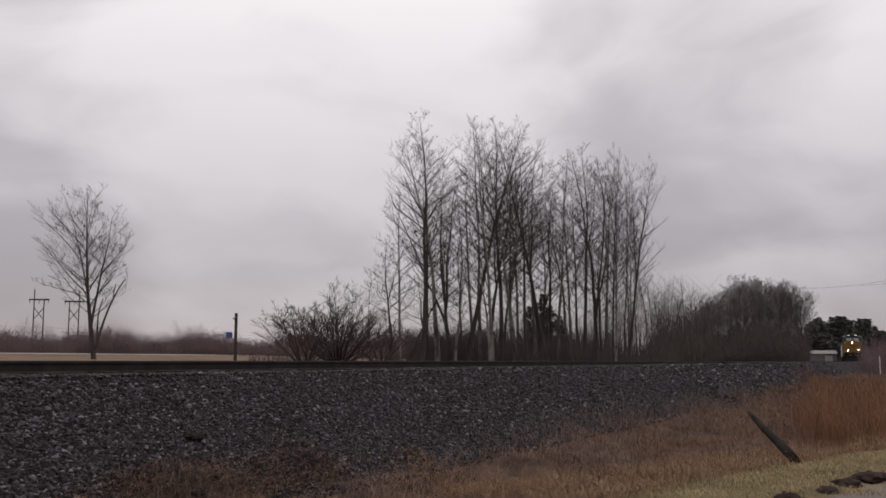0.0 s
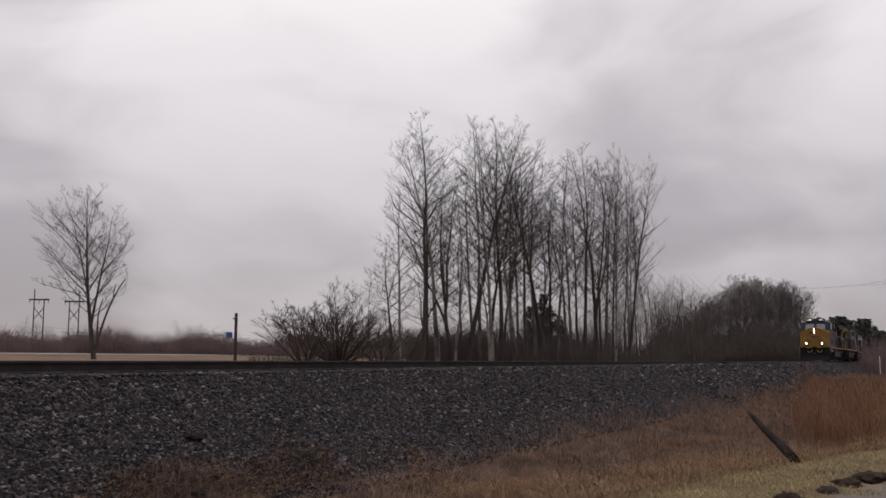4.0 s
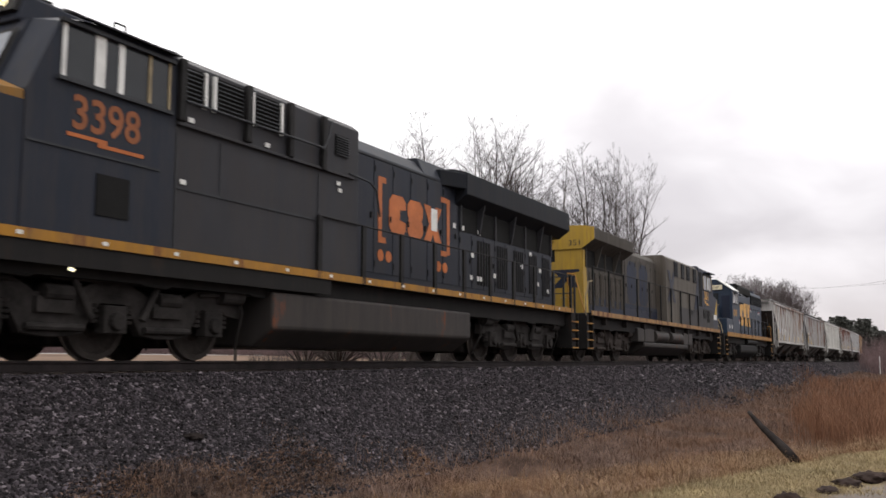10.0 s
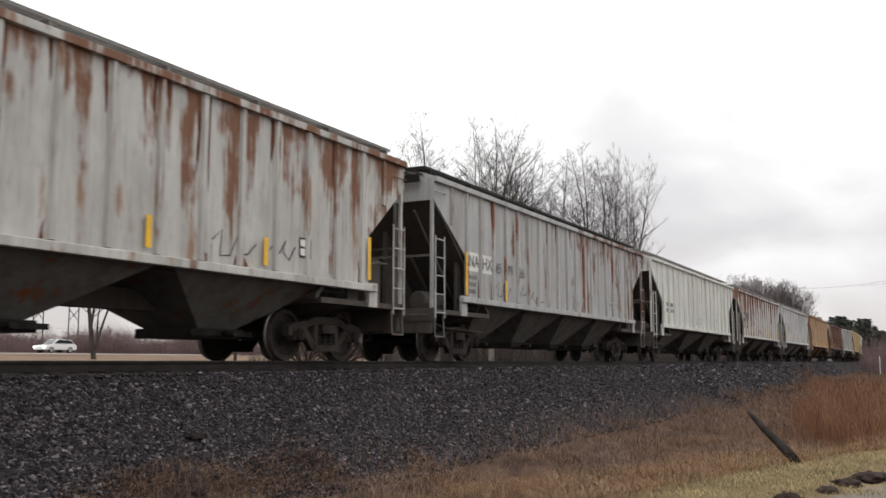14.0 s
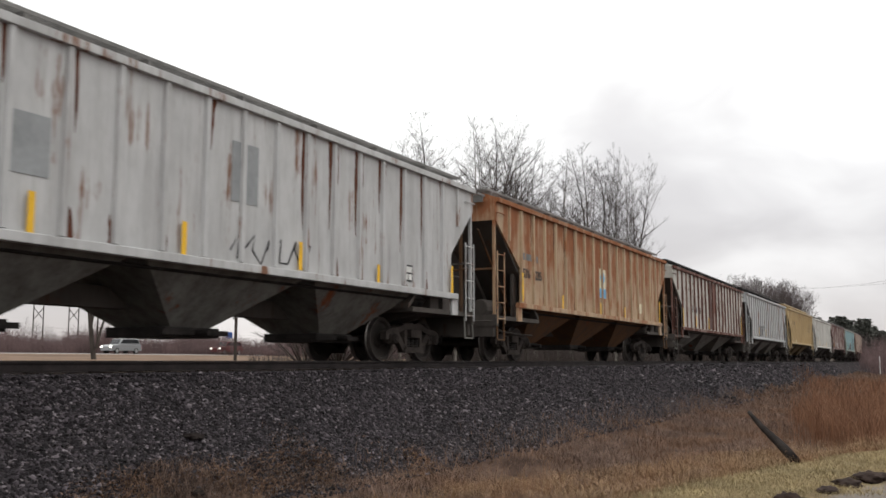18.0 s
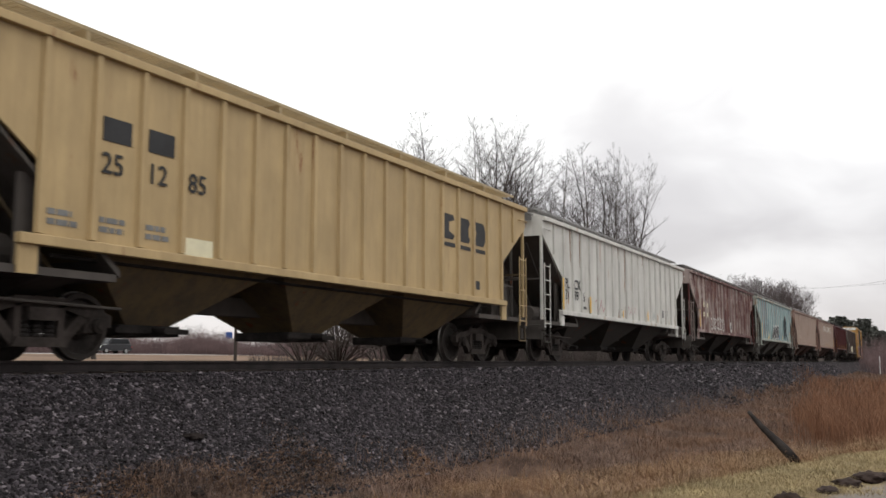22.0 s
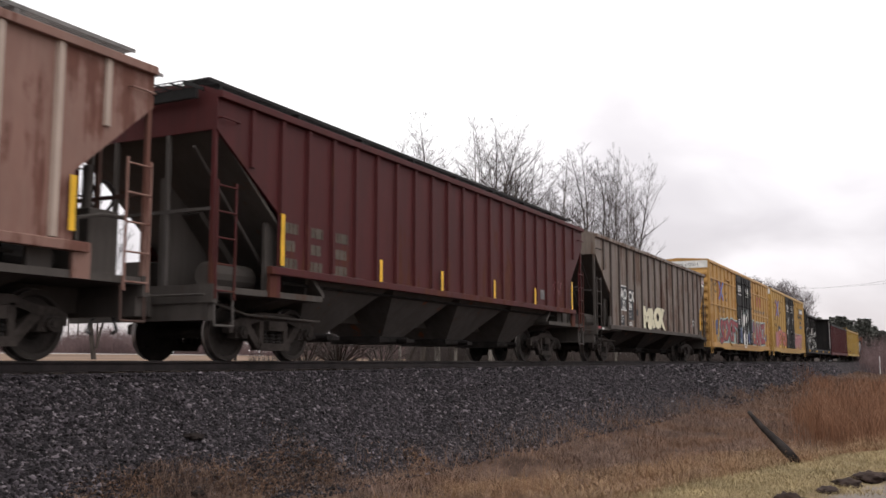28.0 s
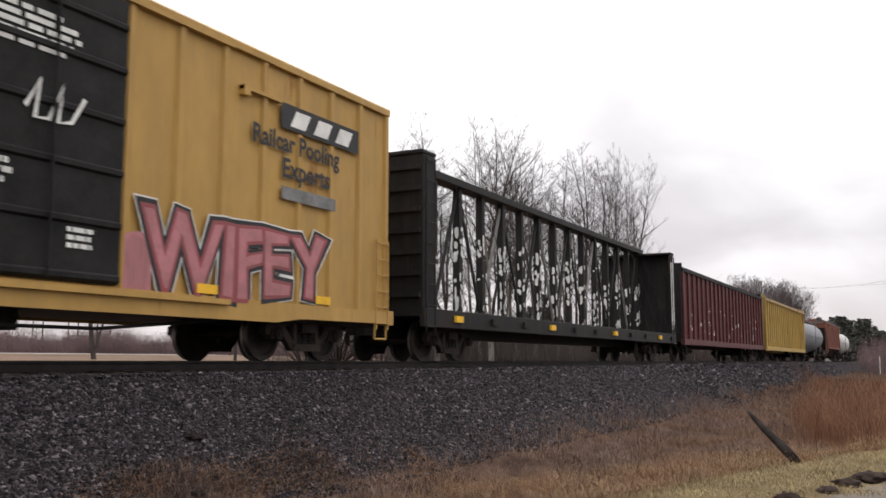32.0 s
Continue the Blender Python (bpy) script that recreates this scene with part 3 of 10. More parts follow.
# ---- trees ----
def limb(g, rng, p, d, length, r, depth, spread, lift, kids, minr, fork=0.62, bend=0.12):
    """A limb that bends, tapers and bears smaller limbs."""
    n = (2, 3, 4, 4)[min(depth, 3)]
    pts, rad = [p.copy()], [r]
    dd = d.copy()
    for i in range(n):
        dd = (dd + Vector((rng.uniform(-1, 1), rng.uniform(-1, 1), rng.uniform(-0.4, 1) * lift * 2)) * bend).normalized()
        pts.append(pts[-1] + dd * (length / n))
        rad.append(max(minr * 0.6, r * (1 - 0.72 * (i + 1) / n)))
    g.tube(pts, rad, 5 if r > 0.05 else (4 if r > 0.02 else 3))
    if depth <= 0:
        return
    k = kids if isinstance(kids, int) else kids[min(depth, len(kids) - 1)]
    for j in range(k):
        t = 0.22 + 0.76 * (j + rng.random()) / k
        i = min(n - 1, int(t * n))
        q = pts[i].lerp(pts[i + 1], t * n - i)
        az = j * 2.4 + rng.uniform(-0.6, 0.6)
        side = Vector((math.cos(az), math.sin(az), 0))
        base = (pts[i + 1] - pts[i]).normalized()
        nd = (base * (1 - spread) + side * spread * rng.uniform(0.7, 1.25) + Vector((0, 0, lift * 0.5))).normalized()
        rr = max(minr, (rad[i] + rad[i + 1]) * 0.5 * fork * rng.uniform(0.6, 1.0))
        limb(g, rng, q, nd, length * (1 - 0.45 * t) * (rng.uniform(0.42, 0.62) if depth > 1 else rng.uniform(0.55, 0.95)), rr, depth - 1, spread, lift, kids, minr, fork, bend)


def tall_tree(seed, h, r=0.16, first=0.25, branches=30, reach=0.16, depth=2, wild=0.05, pale=False, upright=0.8, forks=0, minr=0.0085, twig=None):
    """Meshes of a bare tree with one leader or several: trunk and crown."""
    rng = random.Random(seed)
    tg, cg = Geo(), Geo()
    n = 14

    def leader(p, d, length, r0, sway):
        pts, rad = [p.copy()], [r0]
        for i in range(n):
            d = (d + Vector((rng.uniform(-1, 1), rng.uniform(-1, 1), 0.6)) * sway).normalized()
            pts.append(pts[-1] + d * (length / n))
            rad.append(max(0.012, r0 * (1 - 0.95 * ((i + 1) / n) ** 0.85)))
        tg.tube(pts, rad, 8 if r0 > 0.09 else 6)
        return pts, rad

    stems = [(*leader(Vector((0, 0, -0.3)), Vector((rng.uniform(-0.03, 0.03), rng.uniform(-0.03, 0.03), 1)), h + 0.3, r * 1.2, wild), first, branches)]
    for k in range(forks):
        i = rng.randint(int(n * 0.28), int(n * 0.55))
        az = rng.uniform(0, 6.28)
        d = Vector((math.cos(az) * 0.30, math.sin(az) * 0.30, 1)).normalized()
        stems.append((*leader(stems[0][0][i], d, (h - stems[0][0][i].z) * rng.uniform(0.82, 0.98), stems[0][1][i] * 0.75, wild * 1.2), 0.12, int(branches * 0.6)))
    for pts, rad, f, count in stems:
        tall = pts[-1].z - pts[0].z
        for j in range(count):
            t = f + (0.99 - f) * ((j + rng.random()) / count)
            i = min(n - 1, int(t * n))
            q = pts[i].lerp(pts[i + 1], t * n - i)
            az = j * 2.39 + rng.uniform(-0.6, 0.6)
            nd = (Vector((math.cos(az), math.sin(az), 0)) + Vector((0, 0, upright * rng.uniform(0.5, 1.3) + 0.5 * t))).normalized()
            u = (t - f) / (1 - f)
            ln = h * reach * (0.55 + 0.75 * math.sin(math.pi * min(1, u * 0.75 + 0.22))) * (1 - 0.55 * u * u) * rng.uniform(0.55, 1.25)
            limb(cg, rng, q, nd, ln, max(minr * 1.3, min(rad[i] * 0.45, ln * 0.012)), max(2, depth - (u > 0.7)), 0.48, 0.20, [0, 5, 4, 5], minr, bend=0.17)
    return tg.mesh("trunk", M_BARK_PALE if pale else M_BARK, True), cg.mesh("crown", twig or M_TWIG)


def plant_tree(name, meshes, m, label, cat="tree", group=""):
    t = thing(name, label, cat, group, m=m)
    put("trunk", meshes[0], t)
    put("crown", meshes[1], t)
    return t


def at_view(px, dist):
    """A spot at that distance, along the column px of a 1568-wide picture."""
    ang = A - math.atan((px - 784) / 1667.7 * math.cos(PITCH))
    return dist * math.cos(ang), dist * math.sin(ang)


def stand(px, dist, z=None):
    x, y = at_view(px, dist)
    return x, y, ground_z(x, y) if z is None else z


SLIM = [tall_tree(10 + i, 16, r=0.13 + 0.02 * (i % 3), first=(0.24, 0.32, 0.4)[i % 3], branches=32 + 4 * (i % 2), reach=0.15 + 0.015 * (i % 3), wild=0.045 + 0.02 * (i % 3), upright=0.6,
                  pale=i % 2 == 0, forks=i % 2, minr=0.0062) for i in range(7)]
BROAD = [tall_tree(30 + i, 16, r=0.17, first=0.30, branches=22, reach=0.18, depth=3, wild=0.13, upright=0.55, pale=i == 1, forks=2, minr=0.0055) for i in range(4)]
DENSE = [tall_tree(80 + i, 16, r=0.12, first=0.16, branches=40, reach=0.16, wild=0.10, upright=0.6, forks=i % 3, minr=0.006) for i in range(5)]
rng = random.Random(5)
# column, top row, distance, habit (slim, broad, dense)
GROVE = [(708, 318, 60, "s"), (748, 193, 61, "s"), (774, 228, 64, "s"), (757, 262, 66, "s"), (800, 300, 66, "b"), (826, 196, 63, "s"), (850, 205, 67, "s"), (872, 232, 62, "s"), (886, 208, 66, "s"),
         (912, 232, 68, "b"), (932, 262, 64, "s"), (950, 300, 70, "s"), (968, 238, 66, "s"), (988, 262, 70, "s"), (1012, 290, 72, "s"), (1036, 254, 69, "s"), (1058, 262, 71, "b"),
         (1086, 256, 70, "s"), (1092, 262, 72, "s"), (1112, 270, 73, "s"), (1106, 320, 75, "d"), (815, 330, 74, "d"), (955, 360, 78, "d"),
         (752, 350, 72, "s"), (790, 320, 75, "s"), (838, 290, 74, "s"), (858, 300, 78, "s"), (895, 310, 76, "d"), (918, 300, 80, "s"), (978, 330, 78, "s"), (1000, 340, 80, "s"),
         (1024, 320, 78, "s"), (1074, 300, 78, "s"), (1096, 285, 80, "d"), (1114, 290, 82, "s"), (1118, 320, 80, "s"), (1128, 380, 84, "d"), (1146, 440, 82, "s"), (692, 420, 64, "s"),
         (1160, 490, 84, "s"), (722, 490, 62, "s"), (806, 440, 62, "s"), (868, 420, 60, "s"), (1066, 420, 66, "s"), (1090, 400, 64, "s")]
for i, (px, py, dist, habit) in enumerate(GROVE):
    x, y, z = stand(px, dist)
    sc = ((640 - py) / 1667.7 * dist * math.cos(math.atan((px - 784) / 1667.7)) * 0.985 + 0.3) / 16
    kinds = {"s": SLIM, "b": BROAD, "d": DENSE}[habit]
    w = max(sc, 0.75) * (0.62 if px > 1080 else 1.0)
    plant_tree("tall_bare_tree", kinds[i % len(kinds)], Matrix.Translation((x, y, z)) @ Euler((0, 0, rng.uniform(0, 6.3))).to_matrix().to_4x4() @ Matrix.Diagonal((w, w, sc, 1)),
               "tall leafless tree with pale bark in a grove" if habit == "s" and i % 2 == 0 else "tall leafless grey-brown tree in a grove", group="grove behind the track")


def dome_bush(seed, h, stems):
    """A rounded bush of arching stems branching all along."""
    rng = random.Random(seed)
    tg, cg = Geo(), Geo()
    for j in range(stems):
        az = j * 2.4 + rng.uniform(-0.3, 0.3)
        tilt = 1.25 * math.sqrt((j + 0.5) / stems)
        d = Vector((math.cos(az) * math.sin(tilt), math.sin(az) * math.sin(tilt), math.cos(tilt) + 0.12)).normalized()
        p = Vector((math.cos(az) * 0.15, math.sin(az) * 0.15, -0.1))
        limb(tg if j < 5 else cg, rng, p, d, h * rng.uniform(0.75, 1.0), 0.05, 3, 0.45, 0.12, [0, 4, 5, 6], 0.009, 0.6, 0.15)
    return tg.mesh("trunk", M_BARK), cg.mesh("crown", M_TWIG)


x, y, z = stand(166, 66)
lone = plant_tree("lone_tree", tall_tree(21, 11.2, 0.15, 0.26, 24, 0.29, 3, 0.04, False, 0.8, 2, 0.0065), pose(x, y, z - 0.1) @ Euler((radians(-6 * math.cos(A)), radians(-6 * math.sin(A)), 0)).to_matrix().to_4x4(), "leafless many-stemmed tree standing alone in the field")
g = Geo()
for (x0, z0), (x1, z1), r in (((0.2, 0.8), (0.75, 2.4), 0.11), ((0.75, 2.4), (1.5, 3.9), 0.08), ((1.5, 3.9), (2.35, 5.1), 0.05), ((0.3, 1.2), (0.45, 2.9), 0.07), ((0.45, 2.9), (0.85, 4.0), 0.05),
                              ((1.5, 3.9), (1.75, 4.9), 0.04)):
    q0, q1 = Vector((math.sin(A) * x0, -math.cos(A) * x0, z0)), Vector((math.sin(A) * x1, -math.cos(A) * x1, z1))
    g.tube([q0, q0.lerp(q1, 0.5) + Vector((0, 0, 0.08)), q1], [r, r * 0.85, r * 0.7], 6)
part("broken_limb", g, M_BARK, lone, "broken-off bare side limb")

x, y, z = stand(600, 50)
plant_tree("spreading_bush", dome_bush(8, 3.75, 30), pose(x, y, z), "wide leafless bush with arching stems", "bush")
x, y, z = stand(540, 48)
plant_tree("spreading_bush", dome_bush(9, 3.2, 14), pose(x, y, z), "low leafless bush with arching stems", "bush")
x, y, z = stand(655, 58)
plant_tree("young_tree", tall_tree(40, 5.6, 0.05, 0.2, 12, 0.3, depth=2), pose(x, y, z), "thin leafless sapling beside a bush")
x, y, z = stand(676, 55)
plant_tree("spreading_bush", dome_bush(12, 2.7, 12), pose(x, y, z), "low leafless bush in the field", "bush")


# ---- thickets: countless stems ----
def thicket(name, cols, dist, top, n, mat, label, seed, w=0.03, z0=None):
    """A band of upright stems with side twigs between two picture columns."""
    rng = np.random.default_rng(seed)
    px = rng.uniform(cols[0], cols[1], n)
    dd = rng.uniform(dist[0], dist[1], n)
    ang = A - np.arctan((px - 784) / 1667.7 * math.cos(PITCH))
    x, y = dd * np.cos(ang), dd * np.sin(ang)
    z = np.array([ground_z(a, b) for a, b in zip(x, y)]) if z0 is None else np.full(n, z0)
    hh = top * (0.55 + 0.3 * np.sin(px * 0.021 + seed) * np.sin(px * 0.0137 + 2) + 0.45 * rng.random(n) ** 1.5)
    vs, m = [], 0
    for k in range(7):
        if k == 0:
            p0 = np.stack([x, y, z - 0.1], 1)
            p1 = p0 + np.stack([rng.normal(0, 0.12, n) * hh, rng.normal(0, 0.12, n) * hh, hh], 1)
            b0, b1 = p0, p1
            ww = w
        else:
            t = rng.uniform(0.15, 0.95, n)[:, None]
            p0 = b0 + (b1 - b0) * t
            az = rng.uniform(0, 6.28, n)
            L = hh * rng.uniform(0.18, 0.4, n)
            p1 = p0 + np.stack([np.cos(az) * L * 0.7, np.sin(az) * L * 0.7, L * 0.75], 1)
            ww = w * 0.6
        sx, sy = math.sin(A) * ww / 2, -math.cos(A) * ww / 2
        o = np.array([sx, sy, 0])
        dp = np.array([math.cos(A) * ww / 2, math.sin(A) * ww / 2, 0])
        vs.append(np.stack([p0 - o, p0 + o, p0 + dp, p1], 1))
    v = np.concatenate(vs, 0).reshape(-1, 3)
    q = np.array([(0, 1, 3), (1, 2, 3), (2, 0, 3)])
    f = (q[None] + (np.arange(len(v) // 4) * 4)[:, None, None]).reshape(-1, 3)
    return tagged(new(name, bulk(name, v, f, mat)), label, "brush", kind="stuff")


thicket("far_brush", (-140, 860), (125, 160), 3.3, 12000, M_TWIG_RED, "dense leafless brush beyond the highway", 1, 0.05)
thicket("far_brush", (-140, 860), (160, 230), 4.6, 9000, M_TWIG_RED, "dense leafless brush beyond the highway", 2, 0.08)
thicket("undergrowth", (720, 1200), (62, 92), 2.6, 5200, M_TWIG, "dense leafless undergrowth in the grove", 3, 0.022)
thicket("undergrowth", (760, 1200), (66, 96), 4.6, 1100, M_TWIG, "thin leafless saplings in the grove", 13, 0.03)
thicket("undergrowth", (1150, 1430), (140, 170), 4.6, 3600, M_TWIG, "dense leafless undergrowth by the track", 4, 0.06)
thicket("undergrowth", (1190, 1430), (150, 230), 5.6, 3800, M_TWIG, "dense leafless woodland edge", 5, 0.08)
thicket("undergrowth", (1160, 1260), (85, 130), 8.0, 420, M_TWIG, "thin bare saplings by the track", 6, 0.05)
thicket("undergrowth", (440, 720), (50, 70), 1.0, 420, M_TWIG, "low leafless scrub in the field", 7, 0.03)
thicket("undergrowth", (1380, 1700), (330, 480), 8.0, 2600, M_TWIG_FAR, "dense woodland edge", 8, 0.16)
thicket("undergrowth", (1520, 1720), (120, 220), 4.5, 1500, M_TWIG_RED, "reddish brush beside the line", 9, 0.06)

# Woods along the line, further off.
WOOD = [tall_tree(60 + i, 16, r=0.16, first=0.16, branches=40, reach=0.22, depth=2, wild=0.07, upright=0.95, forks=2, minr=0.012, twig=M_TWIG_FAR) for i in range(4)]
for i in range(40):
    px = 1196 + 228 * (i / 39) + rng.uniform(-5, 5)
    thin = px < 1238
    top = (rng.uniform(488, 560) if thin else 482 + 0.0042 * (px - 1352) ** 2) + rng.uniform(-4, 16) + (30 if i % 3 == 0 else 0)
    dist = rng.uniform(95, 130) if thin else rng.uniform(150, 200)
    x, y, z = stand(px, dist)
    sc = (640 - top) / 1667.7 * dist * math.cos(math.atan((px - 784) / 1667.7)) / 16
    plant_tree("woodland_tree", SLIM[i % 7] if thin else WOOD[i % 4], Matrix.Translation((x, y, z)) @ Euler((0, 0, rng.uniform(0, 6.3))).to_matrix().to_4x4() @ Matrix.Diagonal((sc, sc, sc, 1)),
               "thin leafless tree at the edge of a wood" if thin else "leafless tree in a wood beside the line", group="wood beside the line")
for i, (px, top, dist) in enumerate(((45, 560, 180), (62, 568, 190), (75, 574, 185), (322, 568, 190), (335, 575, 180), (356, 572, 188), (205, 582, 170), (190, 584, 175), (265, 590, 180))):
    x, y, z = stand(px, dist)
    sc = (640 - top) / 1667.7 * dist * math.cos(math.atan((px - 784) / 1667.7)) / 16
    plant_tree("hedgerow_tree", DENSE[i % 5], Matrix.Translation((x, y, z)) @ Matrix.Diagonal((sc * 1.6, sc * 1.6, sc, 1)), "leafless tree in a far hedgerow", group="far hedgerow")


# ---- conifers ----
def conifer(seed, h, wide, n):
    """Trunk and a crown of drooping needle sprays in uneven whorls."""
    rng = np.random.default_rng(seed)
    whorl = 17
    w = rng.integers(0, whorl, n)
    az0 = rng.uniform(0, 6.28, (whorl, 6))
    size = rng.uniform(0.6, 1.15, (whorl, 6))
    b = rng.integers(0, 6, n)
    t = (w + rng.normal(0, 0.12, n)) / whorl
    out = rng.uniform(0.05, 1.0, n) ** 0.7
    az = az0[w, b] + rng.normal(0, 0.20, n)
    r = wide * (1.04 - t) ** 0.85 * size[w, b] * out
    c = np.stack([r * np.cos(az), r * np.sin(az), h * (0.08 + 0.92 * t) - 0.10 * r + 0.03 * h * out ** 2], 1)
    s = h * 0.030 * (1.15 - 0.6 * t)[:, None]
    d = np.stack([np.cos(az), np.sin(az), np.full(n, 0.1)], 1)
    j = rng.normal(0, 1, (n, 3, 3)) * s[:, :, None] * 0.5
    v = np.stack([c - d * s * 0.5, c + d * s, c + d * s * 0.2 + np.array([0, 0, 0.5]) * s], 1) + j
    f = np.arange(n * 3).reshape(-1, 3)
    return Geo().cyl((0, 0, -0.2), (0, 0, h * 0.99), h * 0.014, h * 0.002, 6).mesh("trunk", M_BARK), bulk("crown", v.reshape(-1, 3), f, M_NEEDLE)


PINES = [conifer(i, 10, 1.9 + 0.45 * i, 5200) for i in range(3)]
PINE_SPOTS = [(964, 518, 84, 1, 1.35), (940, 540, 82, 2, 1.3), (990, 556, 86, 2, 1.2)]
for i in range(26):
    px = 1432 + 5.6 * i + rng.uniform(-3, 3)
    PINE_SPOTS.append((px, 572 - 14 * math.sin((px - 1432) / 118 * math.pi) + rng.uniform(-5, 9) - (10 if 1525 < px < 1540 else 0), rng.uniform(300, 360), i % 3, 1.25 + 0.25 * (i % 4)))
for i in range(6):
    PINE_SPOTS.append((1545 + 12 * i, 578 + rng.uniform(-6, 6), rng.uniform(320, 380), i % 3, 2.3))
for px, top, dist, k, fat in PINE_SPOTS:
    x, y, z = stand(px, dist)
    sc = (640 - top) / 1667.7 * dist * math.cos(math.atan((px - 784) / 1667.7)) / 10
    plant_tree("pine_tree", PINES[k], Matrix.Translation((x, y, z)) @ Matrix.Diagonal((sc * fat, sc * fat, sc, 1)), "dark evergreen pine tree", group="dark pines")

# ---- small things in the field ----
x, y, z = stand(416, 70.8)
p = thing("utility_post", "weathered wooden post stub with a side bracket in the field", "post", m=pose(x, y, z))
part("post_shaft", Geo().cyl((0, 0, -0.3), (0, 0, 3.45), 0.125, 0.11, 10), M_POLE, p)
part("bracket", Geo().box(-0.3, 0.05, -0.05, 0.05, 3.0, 3.1), M_POLE, p)
x, y, z = stand(404, 150)
p = thing("road_sign", "blue rectangular highway sign on two posts", "sign", m=pose(x, y, z, 0, 0, math.degrees(A) - 90))
part("sign_panel", Geo().box(-0.52, 0.52, -0.02, 0.02, 2.75, 3.75), M_BLUE, p)
for dx in (-0.45, 0.45):
    part("sign_post", Geo().box(dx - 0.04, dx + 0.04, 0.02, 0.08, -0.3, 3.7), M_STEEL, p)


def pylon(px, dist, h, gap):
    x, y, z = stand(px, dist)
    p = thing("transmission_pylon", "wooden two-pole power line frame with crossarm", "pylon", group="power line", m=pose(x, y, z, 0, 0, math.degrees(A) - 90))
    tall = 1 if px < 100 else -1
    for s in (-1, 1):
        part("pole", Geo().cyl((s * gap, 0, -0.3), (s * gap, 0, h * (1.16 if s == -tall else 0.985)), 0.19, 0.14, 8), M_POLE, p)
        part("brace", Geo().cyl((s * gap, 0, h * 0.86), (-s * gap, 0, h * 0.66), 0.10, n=6), M_POLE, p)
        part("insulator", Geo().cyl((s * gap * 1.9, 0, h * 0.93), (s * gap * 1.9, 0, h * 0.985), 0.12, n=6), M_STEEL, p)
    part("crossarm", Geo().box(-gap * 2.05, gap * 2.05, -0.14, 0.14, h * 0.975, h), M_POLE, p)
    part("insulator", Geo().cyl((0, 0, h * 0.92), (0, 0, h * 0.975), 0.12, n=6), M_STEEL, p)
    return x, y, z


pylon(64, 260, 15.6, 1.25)
pylon(127, 262, 15.4, 1.25)
wires = thing("power_lines", "thin sagging overhead power lines across the sky", "cable")
for x0, y0, z0, x1, y1, z1 in ((-60, 262, 15, 420, 238, 11), (-60, 268, 14.2, 420, 244, 9.8)):
    g = Geo()
    pts = [Vector((x0 + (x1 - x0) * t, y0 + (y1 - y0) * t, z0 + (z1 - z0) * t - 4 * 2.2 * t * (1 - t))) for t in np.linspace(0, 1, 14)]
    g.tube(pts, [0.022] * 14, 4)
    part("wire", g, M_POLE, wires)
for dz in (0.0, 0.35):
    xa, ya = at_view(1405, 190)
    xb, yb = at_view(1640, 90)
    g = Geo()
    za, zb = 190 * 0.885 * (640 - 506) / 1667.7 + dz, 90 * 0.885 * (640 - 488) / 1667.7 - dz
    pts = [Vector((xa + (xb - xa) * t, ya + (yb - ya) * t, za + (zb - za) * t - 1.2 * t * (1 - t))) for t in np.linspace(0, 1, 10)]
    g.tube(pts, [0.012] * 10, 4)
    part("wire", g, M_POLE, wires)

x, y = at_view(1448, 258)
b = thing("metal_shed", "long low dull grey metal shed behind the line", "shed", m=pose(x, y, -0.6, 0, 0, math.degrees(A) - 90 - 18))
part("wall", Geo().box(-7.2, 4.4, 0, 8, 0, 2.5), M_SHED, b)
part("roof", Geo().prism([(-0.4, 2.5), (4, 3.4), (8.4, 2.5)], "x", -7.4, 4.6), M_SHED, b)
part("door", Geo().box(1.6, 3.4, -0.06, 0.0, 0, 2.0), M_STEEL, b)

x, y = at_view(1557, 120)
p = thing("marker_post", "thin white marker post beside the line", "post", m=pose(x, y, -1.45, 0, 3, 0))
part("post_shaft", Geo().box(-0.05, 0.05, -0.03, 0.03, 0, 2.0), M_WHITE, p, bevel=0.01)


# ---- foreground debris ----
def near_point(px, py, dist):
    """The point at that distance seen at a picture place."""
    d = AIM + Vector((math.sin(A), -math.cos(A), 0)) * ((px - 784) / 1667.7) + Vector((math.sin(A), -math.cos(A), 0)).cross(AIM) * ((441 - py) / 1667.7)
    return EYE + d * (dist / math.hypot(d.x, d.y))


p0, p1 = near_point(1408, 816, 14.35), near_point(1326, 731, 16.9)
g = Geo()
pts = [p0.lerp(p1, t) + Vector((0, 0, 0.012 * math.sin(t * 7))) for t in np.linspace(0, 1, 8)]
g.tube(pts, [0.070, 0.072, 0.066, 0.060, 0.052, 0.046, 0.038, 0.030], 9)
g.f.append(tuple(range(8, -1, -1)))
g.f.append(tuple(range(len(g.v) - 9, len(g.v))))
tagged(new("fallen_log", g.mesh("fallen_log", M_WOODGREY, True)), "dark rotting log leaning on the ditch bank", "log")


def lump(name, c, sx, sy, sz, mat, label, cat, seed):
    bm = bmesh.new()
    bmesh.ops.create_icosphere(bm, subdivisions=3, radius=1)
    for v in bm.verts:
        k = 1 + 0.45 * noise.noise(v.co * 2.1 + Vector((seed, 0, 0))) + 0.40 * noise.noise(v.co * 6.5 + Vector((0, seed, 0)))
        v.co = Vector((v.co.x * sx * k, v.co.y * sy * k, v.co.z * sz * k))
    me = bpy.data.meshes.new(name)
    bm.to_mesh(me)
    bm.free()
    me.materials.append(mat)
    me.shade_smooth()
    ob = new(name, me)
    ob.matrix_basis = Matrix.Translation(c)
    return tagged(ob, label, cat)


